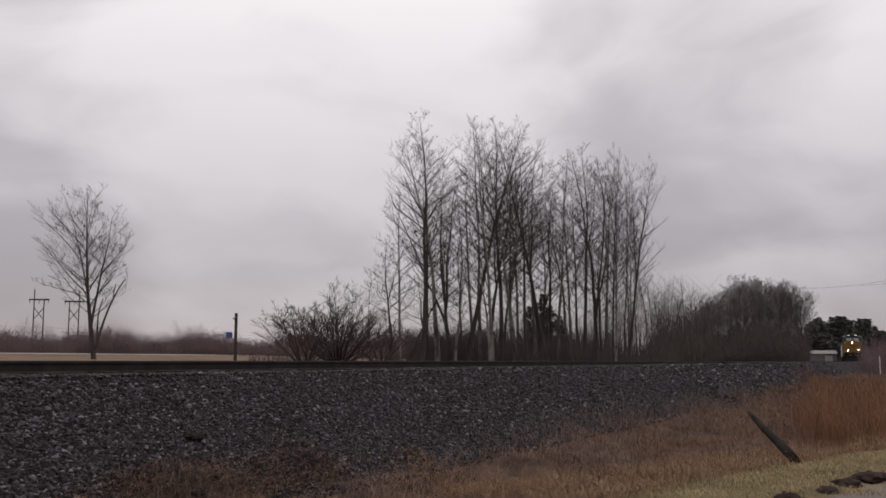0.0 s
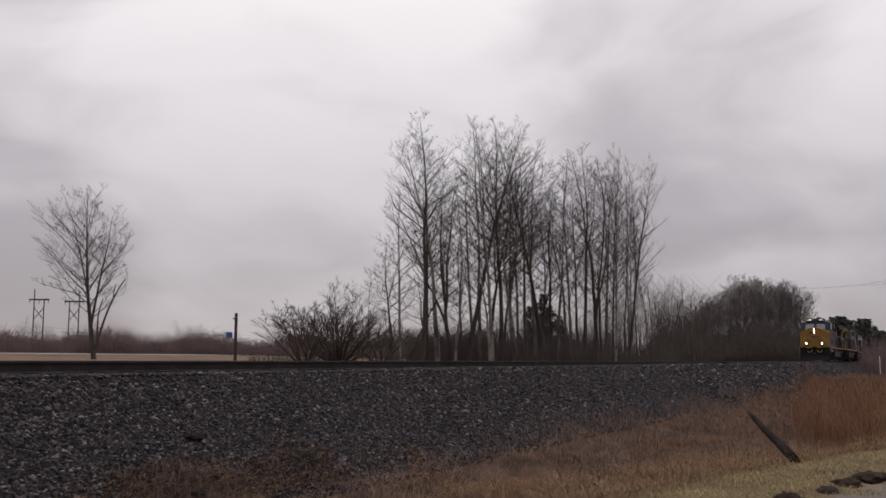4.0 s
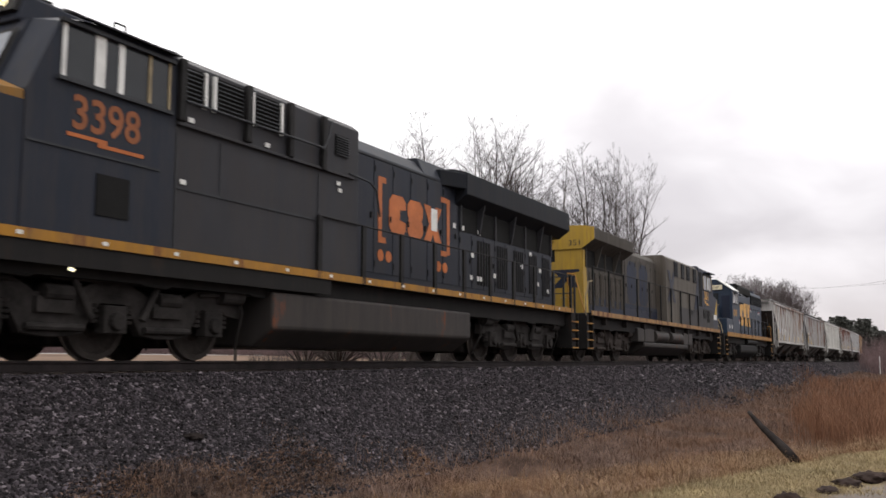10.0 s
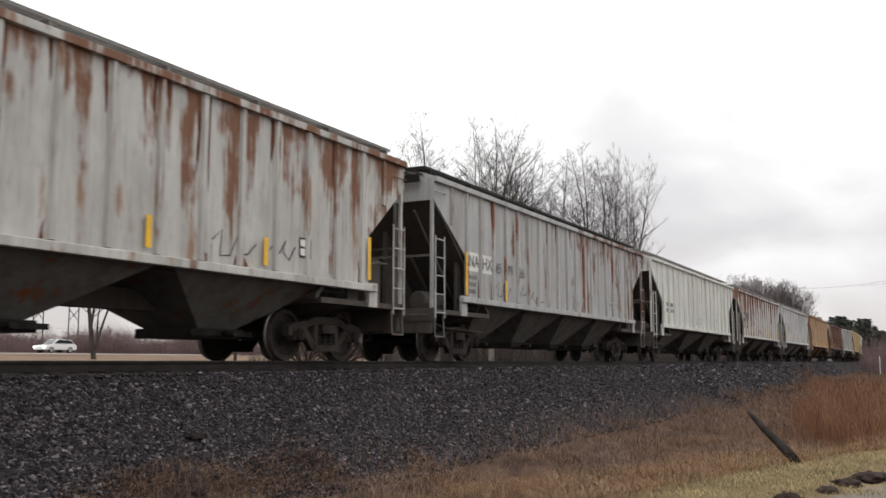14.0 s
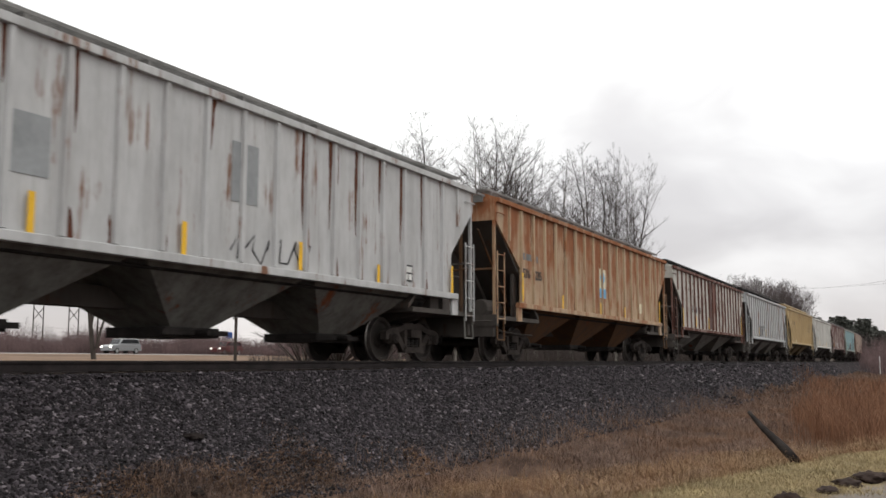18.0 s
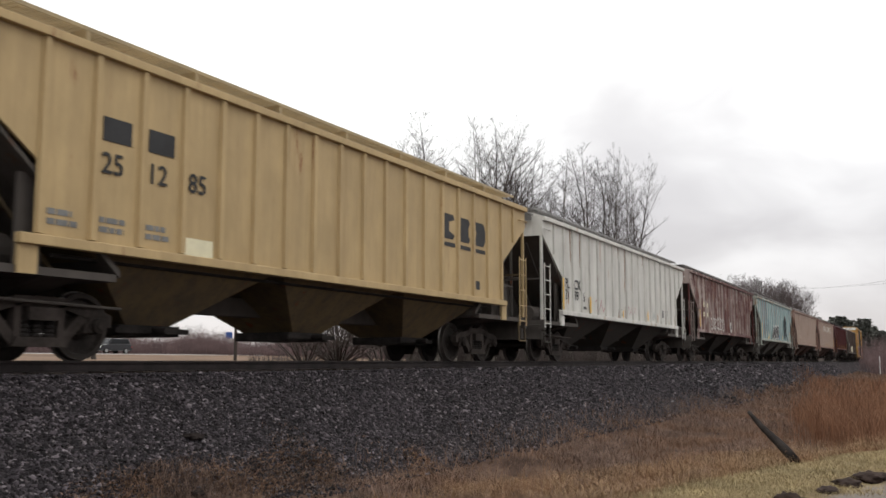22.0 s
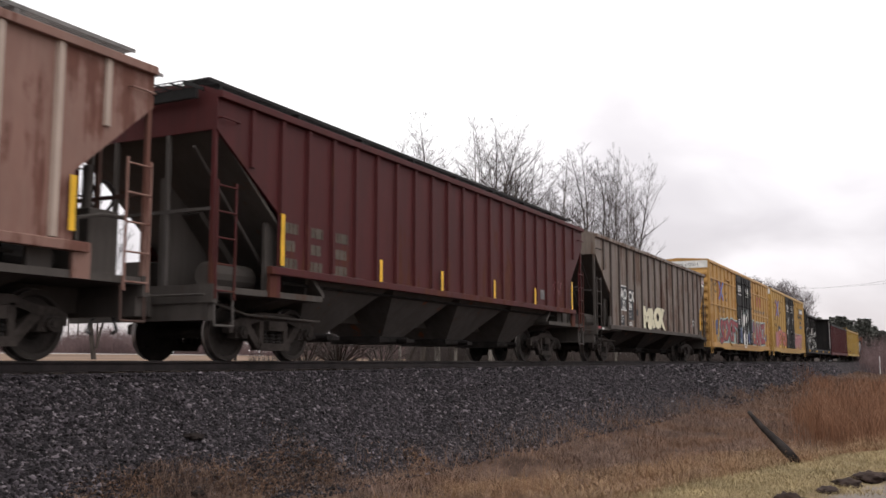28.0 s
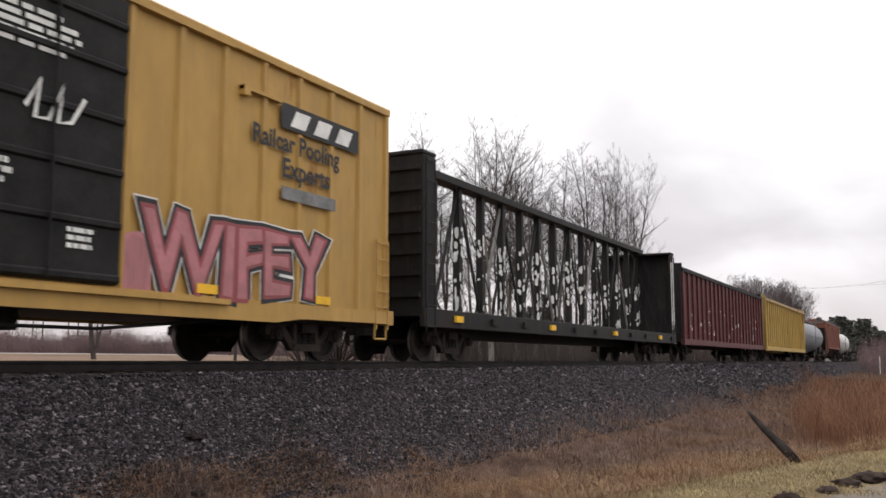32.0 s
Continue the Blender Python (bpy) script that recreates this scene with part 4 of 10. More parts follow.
for i, (px, py, dist, sx, sy, sz) in enumerate(((1392, 874, 10.4, 0.16, 0.13, 0.07), (1420, 878, 10.3, 0.13, 0.12, 0.05), (1500, 838, 12.0, 0.24, 0.14, 0.06), (1535, 827, 12.6, 0.30, 0.16, 0.07),
                                                (1560, 820, 12.9, 0.25, 0.15, 0.06), (1465, 852, 11.4, 0.22, 0.12, 0.04), (1230, 800, 15.0, 0.16, 0.14, 0.09))):
    q = near_point(px, py, dist)
    lump("mud_clod", (q.x, q.y, slope_z(q.x, q.y) + sz * 0.3), sx, sy, sz, M_MUD, "dark wet clod of turned earth", "clod", i * 3.7)
for px, py, dist, sx in ((712, 832, 10.4, 0.09), (345, 702, 11.8, 0.10), (350, 770, 10.6, 0.08)):
    q = near_point(px, py, dist)
    lump("flat_stone", (q.x, q.y, slope_z(q.x, q.y) + 0.02), sx * 1.4, sx, 0.04, M_WOODGREY, "flat dark stone on the bank", "stone", px)


# ---- the train ----
LENGTHS = [22.3, 22.35, 18.11, 18.74, 18.25, 18.52, 18.23, 18.23, 18.36, 18.25, 18.41, 18.4, 18.33, 18.56, 18.43, 18.35, 18.46, 18.32, 18.04,
           20.74, 20.29, 23.94, 23.63, 23.17, 18.2, 18.2, 18.2]
CUM = [0.0]
for L in LENGTHS:
    CUM.append(CUM[-1] + L)
TRAIN, ROAD_CARS, WHEELS = [], [], []


def head(t):
    """Where the front coupler of the train stands along the line."""
    return 180.538 - 17.4783 * t - 0.5 * 0.01667 * (t - 16) ** 2


SLOPE = paint("dark_slope_sheet", (0.085, 0.076, 0.070), rust=0.25, rust_c=(0.09, 0.052, 0.038), dirt=0.6, dirt_c=(0.062, 0.053, 0.047), rough=0.85, spec=0.1)
DARK_STEEL = paint("dark_steel_sheet", (0.080, 0.070, 0.064), rust=0.2, rust_c=(0.07, 0.045, 0.035), dirt=0.6, dirt_c=(0.045, 0.039, 0.036), rough=0.85, spec=0.15)
M_TRUCK = plain("dusty_brown_cast_steel", (0.040, 0.033, 0.030), 0.9, vary=0.5, scale=2.5, bump=0.3, spec=0.1)
M_TRUCK_DARK = plain("oily_black_cast_steel", (0.024, 0.021, 0.020), 0.85, vary=0.5, scale=3, bump=0.3, spec=0.1)
M_WHEEL = plain("brown_wheel_steel", (0.030, 0.025, 0.0225), 0.85, vary=0.4, scale=3, bump=0.15)
M_TREAD = plain("worn_bright_tread", (0.22, 0.20, 0.19), 0.4, metal=0.8, vary=0.2, scale=6)
M_BLACK = plain("grimy_black_paint", (0.014, 0.0135, 0.0135), 0.65, vary=0.4, scale=2, spec=0.15)
M_GRATE = plain("galvanised_grating", (0.16, 0.155, 0.15), 0.6, metal=0.3, vary=0.3, scale=2)
M_YELLOW_STRIP = plain("yellow_reflector", (0.72, 0.42, 0.03), 0.4, vary=0.15, scale=3)
M_INK = plain("black_lettering", (0.03, 0.03, 0.032), 0.6, vary=0.2, scale=3)
M_GREYINK = plain("faded_grey_lettering", (0.16, 0.16, 0.16), 0.7, vary=0.3, scale=3)
M_WHITEINK = plain("white_lettering", (0.62, 0.62, 0.60), 0.6, vary=0.15, scale=3)
M_CREAM = plain("cream_spray_paint", (0.62, 0.58, 0.42), 0.6, vary=0.12, scale=2)
M_SPRAYRED = paint("red_spray_paint", (0.25, 0.022, 0.036), rust=0.0, dirt=0.45, dirt_c=(0.14, 0.085, 0.07), rough=0.55, patch=2.0)
M_SPRAYPINK = paint("pink_spray_paint", (0.42, 0.17, 0.19), rust=0.0, dirt=0.45, dirt_c=(0.14, 0.085, 0.07), rough=0.55, patch=2.0)
M_SPRAYROSE = paint("dark_rose_spray_paint", (0.26, 0.065, 0.075), rust=0.0, dirt=0.45, dirt_c=(0.14, 0.085, 0.07), rough=0.55, patch=2.0)
M_SPRAYORANGE = paint("orange_spray_paint", (0.46, 0.125, 0.065), rust=0.0, dirt=0.45, dirt_c=(0.14, 0.085, 0.07), rough=0.55, patch=2.0)
M_SPRAYMINT = paint("pale_mint_spray_paint", (0.33, 0.43, 0.42), rust=0.0, dirt=0.45, dirt_c=(0.14, 0.085, 0.07), rough=0.55, patch=2.0)
M_SPRAYNAVY = plain("navy_spray_paint", (0.03, 0.045, 0.13), 0.5, vary=0.2, scale=2)
M_SPRAYBLUE = plain("blue_logo_paint", (0.05, 0.16, 0.42), 0.5, vary=0.15, scale=2)
M_SKYBLUE = plain("light_blue_paint", (0.14, 0.36, 0.58), 0.5, vary=0.15, scale=2)
M_GLASS = plain("dark_window_glass", (0.02, 0.023, 0.026), 0.1, vary=0.1, scale=1, spec=0.35)
M_GLASSLIT = plain("pale_window_glass", (0.32, 0.35, 0.36), 0.15, vary=0.2, scale=1.5, spec=0.8)


def lathe(g, rings, n, cx, cz, axis_y=True):
    """A solid of revolution about a line across the track; rings hold (offset, radius)."""
    k = len(g.v)
    for y, r in rings:
        for i in range(n):
            a = 2 * math.pi * i / n
            g.v.append((cx + r * math.cos(a), y, cz + r * math.sin(a)))
    for j in range(len(rings) - 1):
        for i in range(n):
            g.f.append((k + j * n + i, k + j * n + (i + 1) % n, k + (j + 1) * n + (i + 1) % n, k + (j + 1) * n + i))
    return g


def wheelset_mesh(r, n=28):
    g = Geo()
    g.cyl((0, -1.02, 0), (0, 1.02, 0), 0.085, n=10)
    for s in (-1, 1):
        lathe(g, [(s * 0.66, 0.09), (s * 0.68, 0.20), (s * 0.71, r * 0.72), (s * 0.69, r * 0.80), (s * 0.685, r + 0.026), (s * 0.715, r + 0.022), (s * 0.725, r), (s * 0.825, r - 0.006),
                  (s * 0.825, r * 0.84), (s * 0.765, r * 0.78), (s * 0.755, r * 0.42), (s * 0.80, 0.15), (s * 0.84, 0.14), (s * 0.84, 0.085)], n, 0, 0)
    me = g.mesh("wheelset", M_WHEEL)
    me.materials.append(M_TREAD)
    for p in me.polygons:
        c = p.center
        rr = math.hypot(c.x, c.z)
        if rr > r * 0.96 and 0.7 < abs(c.y) < 0.83:
            p.material_index = 1
    return me


WHEEL_R = 0.457
ME_WHEELSET = wheelset_mesh(WHEEL_R)
ME_LOCO_WHEELSET = wheelset_mesh(0.53)


def side_frame_mesh():
    g = Geo()
    a, b = -0.07, 0.07
    g.prism([(-1.16, 0.44), (-1.16, 0.60), (-0.95, 0.68), (-0.62, 0.70), (-0.36, 0.80), (0.36, 0.80), (0.62, 0.70), (0.95, 0.68), (1.16, 0.60), (1.16, 0.44), (1.06, 0.44), (1.02, 0.55),
             (0.74, 0.55), (0.34, 0.67), (-0.34, 0.67), (-0.74, 0.55), (-1.02, 0.55), (-1.06, 0.44)], "y", a, b)
    for s in (-1, 1):
        g.prism([(s * 0.78, 0.56), (s * 0.62, 0.60), (s * 0.28, 0.24), (s * 0.40, 0.17)], "y", a + 0.01, b - 0.01)
        g.box(min(s * 0.28, s * 0.38), max(s * 0.28, s * 0.38), a, b, 0.25, 0.70)
        g.prism([(s * 0.74, 0.58), (s * 0.70, 0.36), (s * 0.76, 0.36), (s * 0.82, 0.56)], "y", a, b)
    g.prism([(-0.42, 0.17), (0.42, 0.17), (0.36, 0.29), (-0.36, 0.29)], "y", a - 0.03, b + 0.03)
    return g.mesh("side_frame", M_TRUCK)


def spring_mesh():
    g = Geo()
    rings = []
    for k in range(4):
        rings += [(0.29 + k * 0.055, 0.06), (0.30 + k * 0.055, 0.078), (0.325 + k * 0.055, 0.078), (0.335 + k * 0.055, 0.06)]
    n = 10
    for z, r in rings:
        g.v += [(r * math.cos(2 * math.pi * i / n), r * math.sin(2 * math.pi * i / n), z) for i in range(n)]
    g.f = [(j * n + i, j * n + (i + 1) % n, (j + 1) * n + (i + 1) % n, (j + 1) * n + i) for j in range(len(rings) - 1) for i in range(n)]
    return g.mesh("coil_spring", M_TRUCK_DARK)


def bearing_mesh():
    g = Geo()
    g.box(-0.13, 0.13, -0.09, 0.09, 0.36, 0.56)
    g.cyl((0, -0.16, 0.457), (0, 0.02, 0.457), 0.10, 0.12, 12)
    g.cyl((0, -0.185, 0.457), (0, -0.16, 0.457), 0.06, n=8)
    return g.mesh("axle_bearing", M_TRUCK)


ME_SIDE, ME_SPRING, ME_BEARING = side_frame_mesh(), spring_mesh(), bearing_mesh()
ME_BOLSTER = Geo().box(-0.22, 0.22, -1.16, 1.16, 0.50, 0.66).box(-0.30, 0.30, -0.4, 0.4, 0.62, 0.80).mesh("truck_bolster", M_TRUCK)
ME_SHOE = Geo().prism([(-0.06, 0.30), (0.0, 0.30), (0.0, 0.62), (-0.06, 0.62)], "y", -0.05, 0.05).box(-0.04, 0.0, -0.7, 0.7, 0.40, 0.47).mesh("brake_beam", M_TRUCK_DARK)


def freight_truck(car, x):
    t = put("truck", ME_BOLSTER, car, pose(x, 0, 0))
    for s in (-1, 1):
        put("side_frame", ME_SIDE, t, pose(0, s * 1.02, 0))
        for e in (-0.19, 0.0, 0.19):
            put("coil_spring", ME_SPRING, t, pose(e, s * 1.02, 0))
        for e in (-0.889, 0.889):
            put("axle_bearing", ME_BEARING, t, pose(e, s * 1.02, 0, 0, 0, 0 if s < 0 else 180))
        put("brake_beam", ME_SHOE, t, pose(s * 0.40, 0, 0, 0, 0, 0 if s > 0 else 180))
    for e in (-0.889, 0.889):
        WHEELS.append((put("wheelset", ME_WHEELSET, t, pose(e, 0, WHEEL_R)), len(TRAIN), WHEEL_R, (e, 0, WHEEL_R)))
    return t


def coupler_mesh():
    g = Geo()
    g.box(-0.62, 0.0, -0.075, 0.075, 0.78, 0.94)
    g.prism([(-0.05, -0.13), (0.10, -0.17), (0.17, -0.08), (0.12, 0.02), (0.14, 0.13), (-0.05, 0.14)], "z", 0.72, 1.0)
    return g.mesh("coupler", M_TRUCK)


ME_COUPLER = coupler_mesh()
ME_HOSE = Geo().rod([(-0.30, -0.45, 0.85), (-0.12, -0.47, 0.60), (0.05, -0.36, 0.44), (0.16, -0.15, 0.40)], 0.025).mesh("air_hose", M_BLACK)


def couplers(car, L):
    for s in (-1, 1):
        put("coupler", ME_COUPLER, car, pose(s * (L / 2 - 0.06), 0, 0, 0, 0, 0 if s > 0 else 180))
        put("air_hose", ME_HOSE, car, pose(s * (L / 2 - 0.1), 0, 0, 0, 0, 0 if s > 0 else 180))


FONT_CACHE = {}


def lettering(car, s, x, z, size, mat, y, label="", wide=1.0, slant=0.0, bold=0.0, name="lettering", turn=0):
    """Characters on the near side, from x to the right, on the plane y."""
    cu = bpy.data.curves.new("letters", "FONT")
    cu.body, cu.size, cu.extrude, cu.shear, cu.offset = s, size, 0.0015, slant, bold
    cu.resolution_u = 3
    tmp = bpy.data.objects.new("letters", cu)
    me = bpy.data.meshes.new_from_object(tmp)
    bpy.data.objects.remove(tmp)
    me.materials.clear()
    me.materials.append(mat)
    m = pose(x, y, z, 90, 0, turn) @ Matrix.Diagonal((wide, 1, 1, 1))
    return put(name, me, car, m, label)


def sprayed(car, s, x0, x1, z0, z1, layers, y, label="", slant=0.0):
    """Spray-painted letters that fill a box, each a part, in layers of (material, boldness) from the back to the front."""
    cells, adv = [], 0.0
    for ch in s:
        glyph = lettering(car, ch, 0, 0, 1.0, layers[0][0], 0, "", 1.0, slant)
        lo, hi = min(v.co.x for v in glyph.data.vertices), max(v.co.x for v in glyph.data.vertices)
        bpy.data.objects.remove(glyph)
        cells.append(adv - lo)
        adv += hi - lo + 0.10
    made = []
    for k, (mat, bold) in enumerate(layers):
        top = k == len(layers) - 1
        for i, ch in enumerate(s):
            ob = lettering(car, ch, 0, 0, 1.0, mat, 0, label if top and i == 0 else "", 1.0, slant, bold, "graffiti" if top else "graffiti_outline")
            for v in ob.data.vertices:
                v.co.x += cells[i]
                p = Vector((v.co.x * 1.9 + x0, v.co.y * 1.9, 3.0))
                v.co.x += 0.085 * noise.noise(p)
                v.co.y += 0.10 * noise.noise(p + Vector((7, 5, 1))) + 0.05 * math.sin(v.co.x * 2.3 + x0)
            made.append((ob, k, i))
    back = [v.co for ob, k, i in made if k == 0 for v in ob.data.vertices]
    a, b, c, d = min(p.x for p in back), max(p.x for p in back), min(p.y for p in back), max(p.y for p in back)
    kx, kz = (x1 - x0) / (b - a), (z1 - z0) / (d - c)
    for ob, k, i in made:
        ob.matrix_basis = Matrix.Translation((x0 - a * kx, y - 0.005 * k - 0.0012 * (i % 2), z0 - c * kz)) @ Euler((radians(90), 0, 0)).to_matrix().to_4x4() @ Matrix.Diagonal((kx, kz, 1, 1))


def outline_tag(car, x0, x1, z0, z1, n, mat, y, seed, r=0.016, label=""):
    """A row of angular shapes drawn as thin spray lines."""
    rg = random.Random(seed)
    w = (x1 - x0) / n
    g = Geo()
    for i in range(n):
        cx, cz, hh = x0 + w * (i + 0.5), (z0 + z1) / 2 + rg.uniform(-0.05, 0.05), (z1 - z0) * rg.uniform(0.8, 1.0)
        loop = [Vector((cx + u * w * 1.1, 0, cz + v * hh)) for u, v in STROKES[rg.randrange(len(STROKES))]]
        for p, q in zip(loop, loop[1:] + loop[:1]):
            d = (q - p).normalized()
            o, e = Vector((-d.z, 0, d.x)) * r, d * r * 0.7
            g.add([(v.x, y - 0.004 - 0.0004 * (i % 2), v.z) for v in (p - e + o, p - e - o, q + e - o, q + e + o)], [(0, 1, 2, 3)])
    return part("graffiti", g, mat, car, label)


def bars(car, x, z, w, h, rows, mat, y, seed=0, name="small_mark"):
    """Unreadable small writing as plain bars."""
    rg = random.Random(seed)
    step = h / rows
    for i in range(rows):
        a = 0.0
        ww = w * rg.uniform(0.7, 1.0)
        while a < ww:
            b = min(ww, a + rg.uniform(0.12, 0.4) * w)
            part(name, Geo().box(x + a, x + b, y - 0.004, y, z - i * step - step * 0.6, z - i * step), mat, car)
            a = b + 0.05 * w


def panel(car, name, x0, x1, z0, z1, mat, y, label="", t=0.006):
    return part(name, Geo().box(x0, x1, y - t, y, z0, z1), mat, car, label)


def rounded(cx, cz, w, h, seed, n=18, wob=0.16, power=2.8):
    rg = random.Random(seed)
    ph = [rg.uniform(0, 6.3) for _ in range(3)]
    out = []
    for i in range(n):
        a = 2 * math.pi * i / n
        c, s = math.cos(a), math.sin(a)
        k = (abs(c) ** power + abs(s) ** power) ** (-1 / power) * (1 + wob * math.sin(2 * a + ph[0]) * 0.6 + wob * math.sin(3 * a + ph[1]) * 0.5)
        out.append((cx + w / 2 * c * k, cz + h / 2 * s * k))
    return out


# outlines of spray-painted strokes in a unit cell
STROKES = [
    [(-0.5, 0.42), (-0.1, 0.5), (0.02, 0.14), (0.3, 0.36), (0.5, 0.5), (0.34, -0.1), (0.5, -0.34), (0.1, -0.5), (0.0, -0.16), (-0.3, -0.46), (-0.46, -0.4), (-0.3, 0.06)],
    [(-0.3, 0.5), (0.2, 0.4), (0.5, 0.1), (0.28, -0.02), (0.42, -0.3), (0.12, -0.5), (-0.2, -0.36), (-0.5, -0.44), (-0.34, -0.08), (-0.5, 0.2)],
    [(-0.46, 0.2), (-0.2, 0.5), (0.1, 0.34), (0.46, 0.46), (0.5, 0.12), (0.26, -0.14), (0.44, -0.5), (0.0, -0.38), (-0.4, -0.5), (-0.24, -0.12)],
]


def tag_blobs(car, x0, x1, z0, z1, n, fill, edge, y, seed, name="graffiti", label="", hole=None, swell=1.0):
    """A row of swollen spray-painted shapes on one ragged backing."""
    rg = random.Random(seed)
    w = (x1 - x0) / n
    hs = [(z1 - z0) * rg.uniform(0.8, 1.0) for _ in range(n)]
    top, low = [], []
    for i in range(4 * n + 1):
        j = min(n - 1, i // 4)
        bulge = 0.9 + 0.14 * math.sin(math.pi * (i % 4) / 4)
        x = x0 + (x1 - x0) * i / (4 * n)
        top.append((x, (z0 + z1) / 2 + hs[j] * 0.5 * bulge))
        low.append((x, (z0 + z1) / 2 - hs[j] * 0.5 * bulge))
    p = part(name, Geo().prism(low + top[::-1], "y", y - 0.003, y), edge, car, label)
    for i in range(n):
        cx, cz = x0 + w * (i + 0.5), (z0 + z1) / 2 + rg.uniform(-0.04, 0.04) * (z1 - z0)
        d = 0.0012 * (i % 3)
        if hole:
            pts = [(cx + u * w * 0.96, cz + v * hs[i] * 0.94) for u, v in STROKES[rg.randrange(len(STROKES))]]
        else:
            pts = rounded(cx, cz, w * 0.93 * swell, hs[i] * 0.93, seed + i, wob=0.26)
        part("painted_shape", Geo().prism(pts, "y", y - 0.006 - d, y - 0.001), fill, p)
        if hole:
            for k in range(1):
                part("inner_line", Geo().prism(rounded(cx + rg.uniform(-0.14, 0.14) * w, cz + rg.uniform(-0.2, 0.25) * hs[i], w * rg.uniform(0.06, 0.14), hs[i] * rg.uniform(0.10, 0.3), seed + 7 * i + k), "y", y - 0.0105, y - 0.004), hole, p)
    return p


def scrawl(car, x0, x1, z0, z1, mat, y, seed, r=0.014, name="graffiti", label=""):
    """A thin looping spray line."""
    rg = random.Random(seed)
    n = max(8, int((x1 - x0) * 9))
    pts = []
    for i in range(n):
        t = i / (n - 1)
        pts.append(Vector((x0 + (x1 - x0) * t + 0.10 * math.sin(i * 2.1), y - 0.004, z0 + (z1 - z0) * (0.5 + 0.5 * math.sin(i * 1.9 + rg.uniform(-0.7, 0.7))))))
    g = Geo()
    for i, p in enumerate(pts):
        d = (pts[min(n - 1, i + 1)] - pts[max(0, i - 1)]).normalized()
        q = Vector((-d.z, 0, d.x)) * r
        g.v += [tuple(p + q), tuple(p - q)]
    g.f = [(2 * i, 2 * i + 1, 2 * i + 3, 2 * i + 2) for i in range(n - 1)]
    return part(name, g, mat, car, label)


def ladder(car, name, x0, x1, y0, y1, z0, z1, rungs, mat, r=0.014):
    g = Geo()
    g.box(x0 - 0.016, x0 + 0.016, y0 - 0.012, y0 + 0.012, z0, z1)
    g.box(x1 - 0.016, x1 + 0.016, y1 - 0.012, y1 + 0.012, z0, z1)
    lad = part(name, g, mat, car)
    for i in range(rungs):
        z = z0 + 0.12 + (z1 - z0 - 0.2) * i / (rungs - 1)
        part("rung", Geo().cyl((x0, y0 - 0.01, z), (x1, y1 - 0.01, z), r, n=6), mat, lad)
    return lad


def grating(car, x0, x1, y0, y1, z, mat):
    """A roof walkway of thin bars."""
    g = Geo()
    for k in range(10):
        yy = y0 + (y1 - y0) * k / 9
        g.box(x0, x1, yy - 0.005, yy + 0.005, z - (0.055 if k in (0, 9) else 0.03), z)
    n = int((x1 - x0) / 0.11)
    for i in range(n + 1):
        xx = x0 + (x1 - x0) * i / n
        g.box(xx - 0.005, xx + 0.005, y0, y1, z - 0.025, z - 0.005)
    w = part("running_board", g, mat, car, "grated roof walkway")
    me = Geo().box(-0.03, 0.03, y0, y1, z - 0.20, z - 0.03).mesh("walkway_bracket", mat)
    for i in range(int((x1 - x0) / 2.1) + 1):
        if x0 + 0.3 + i * 2.1 < x1:
            put("walkway_bracket", me, w, pose(x0 + 0.3 + i * 2.1, 0, 0))
    return w


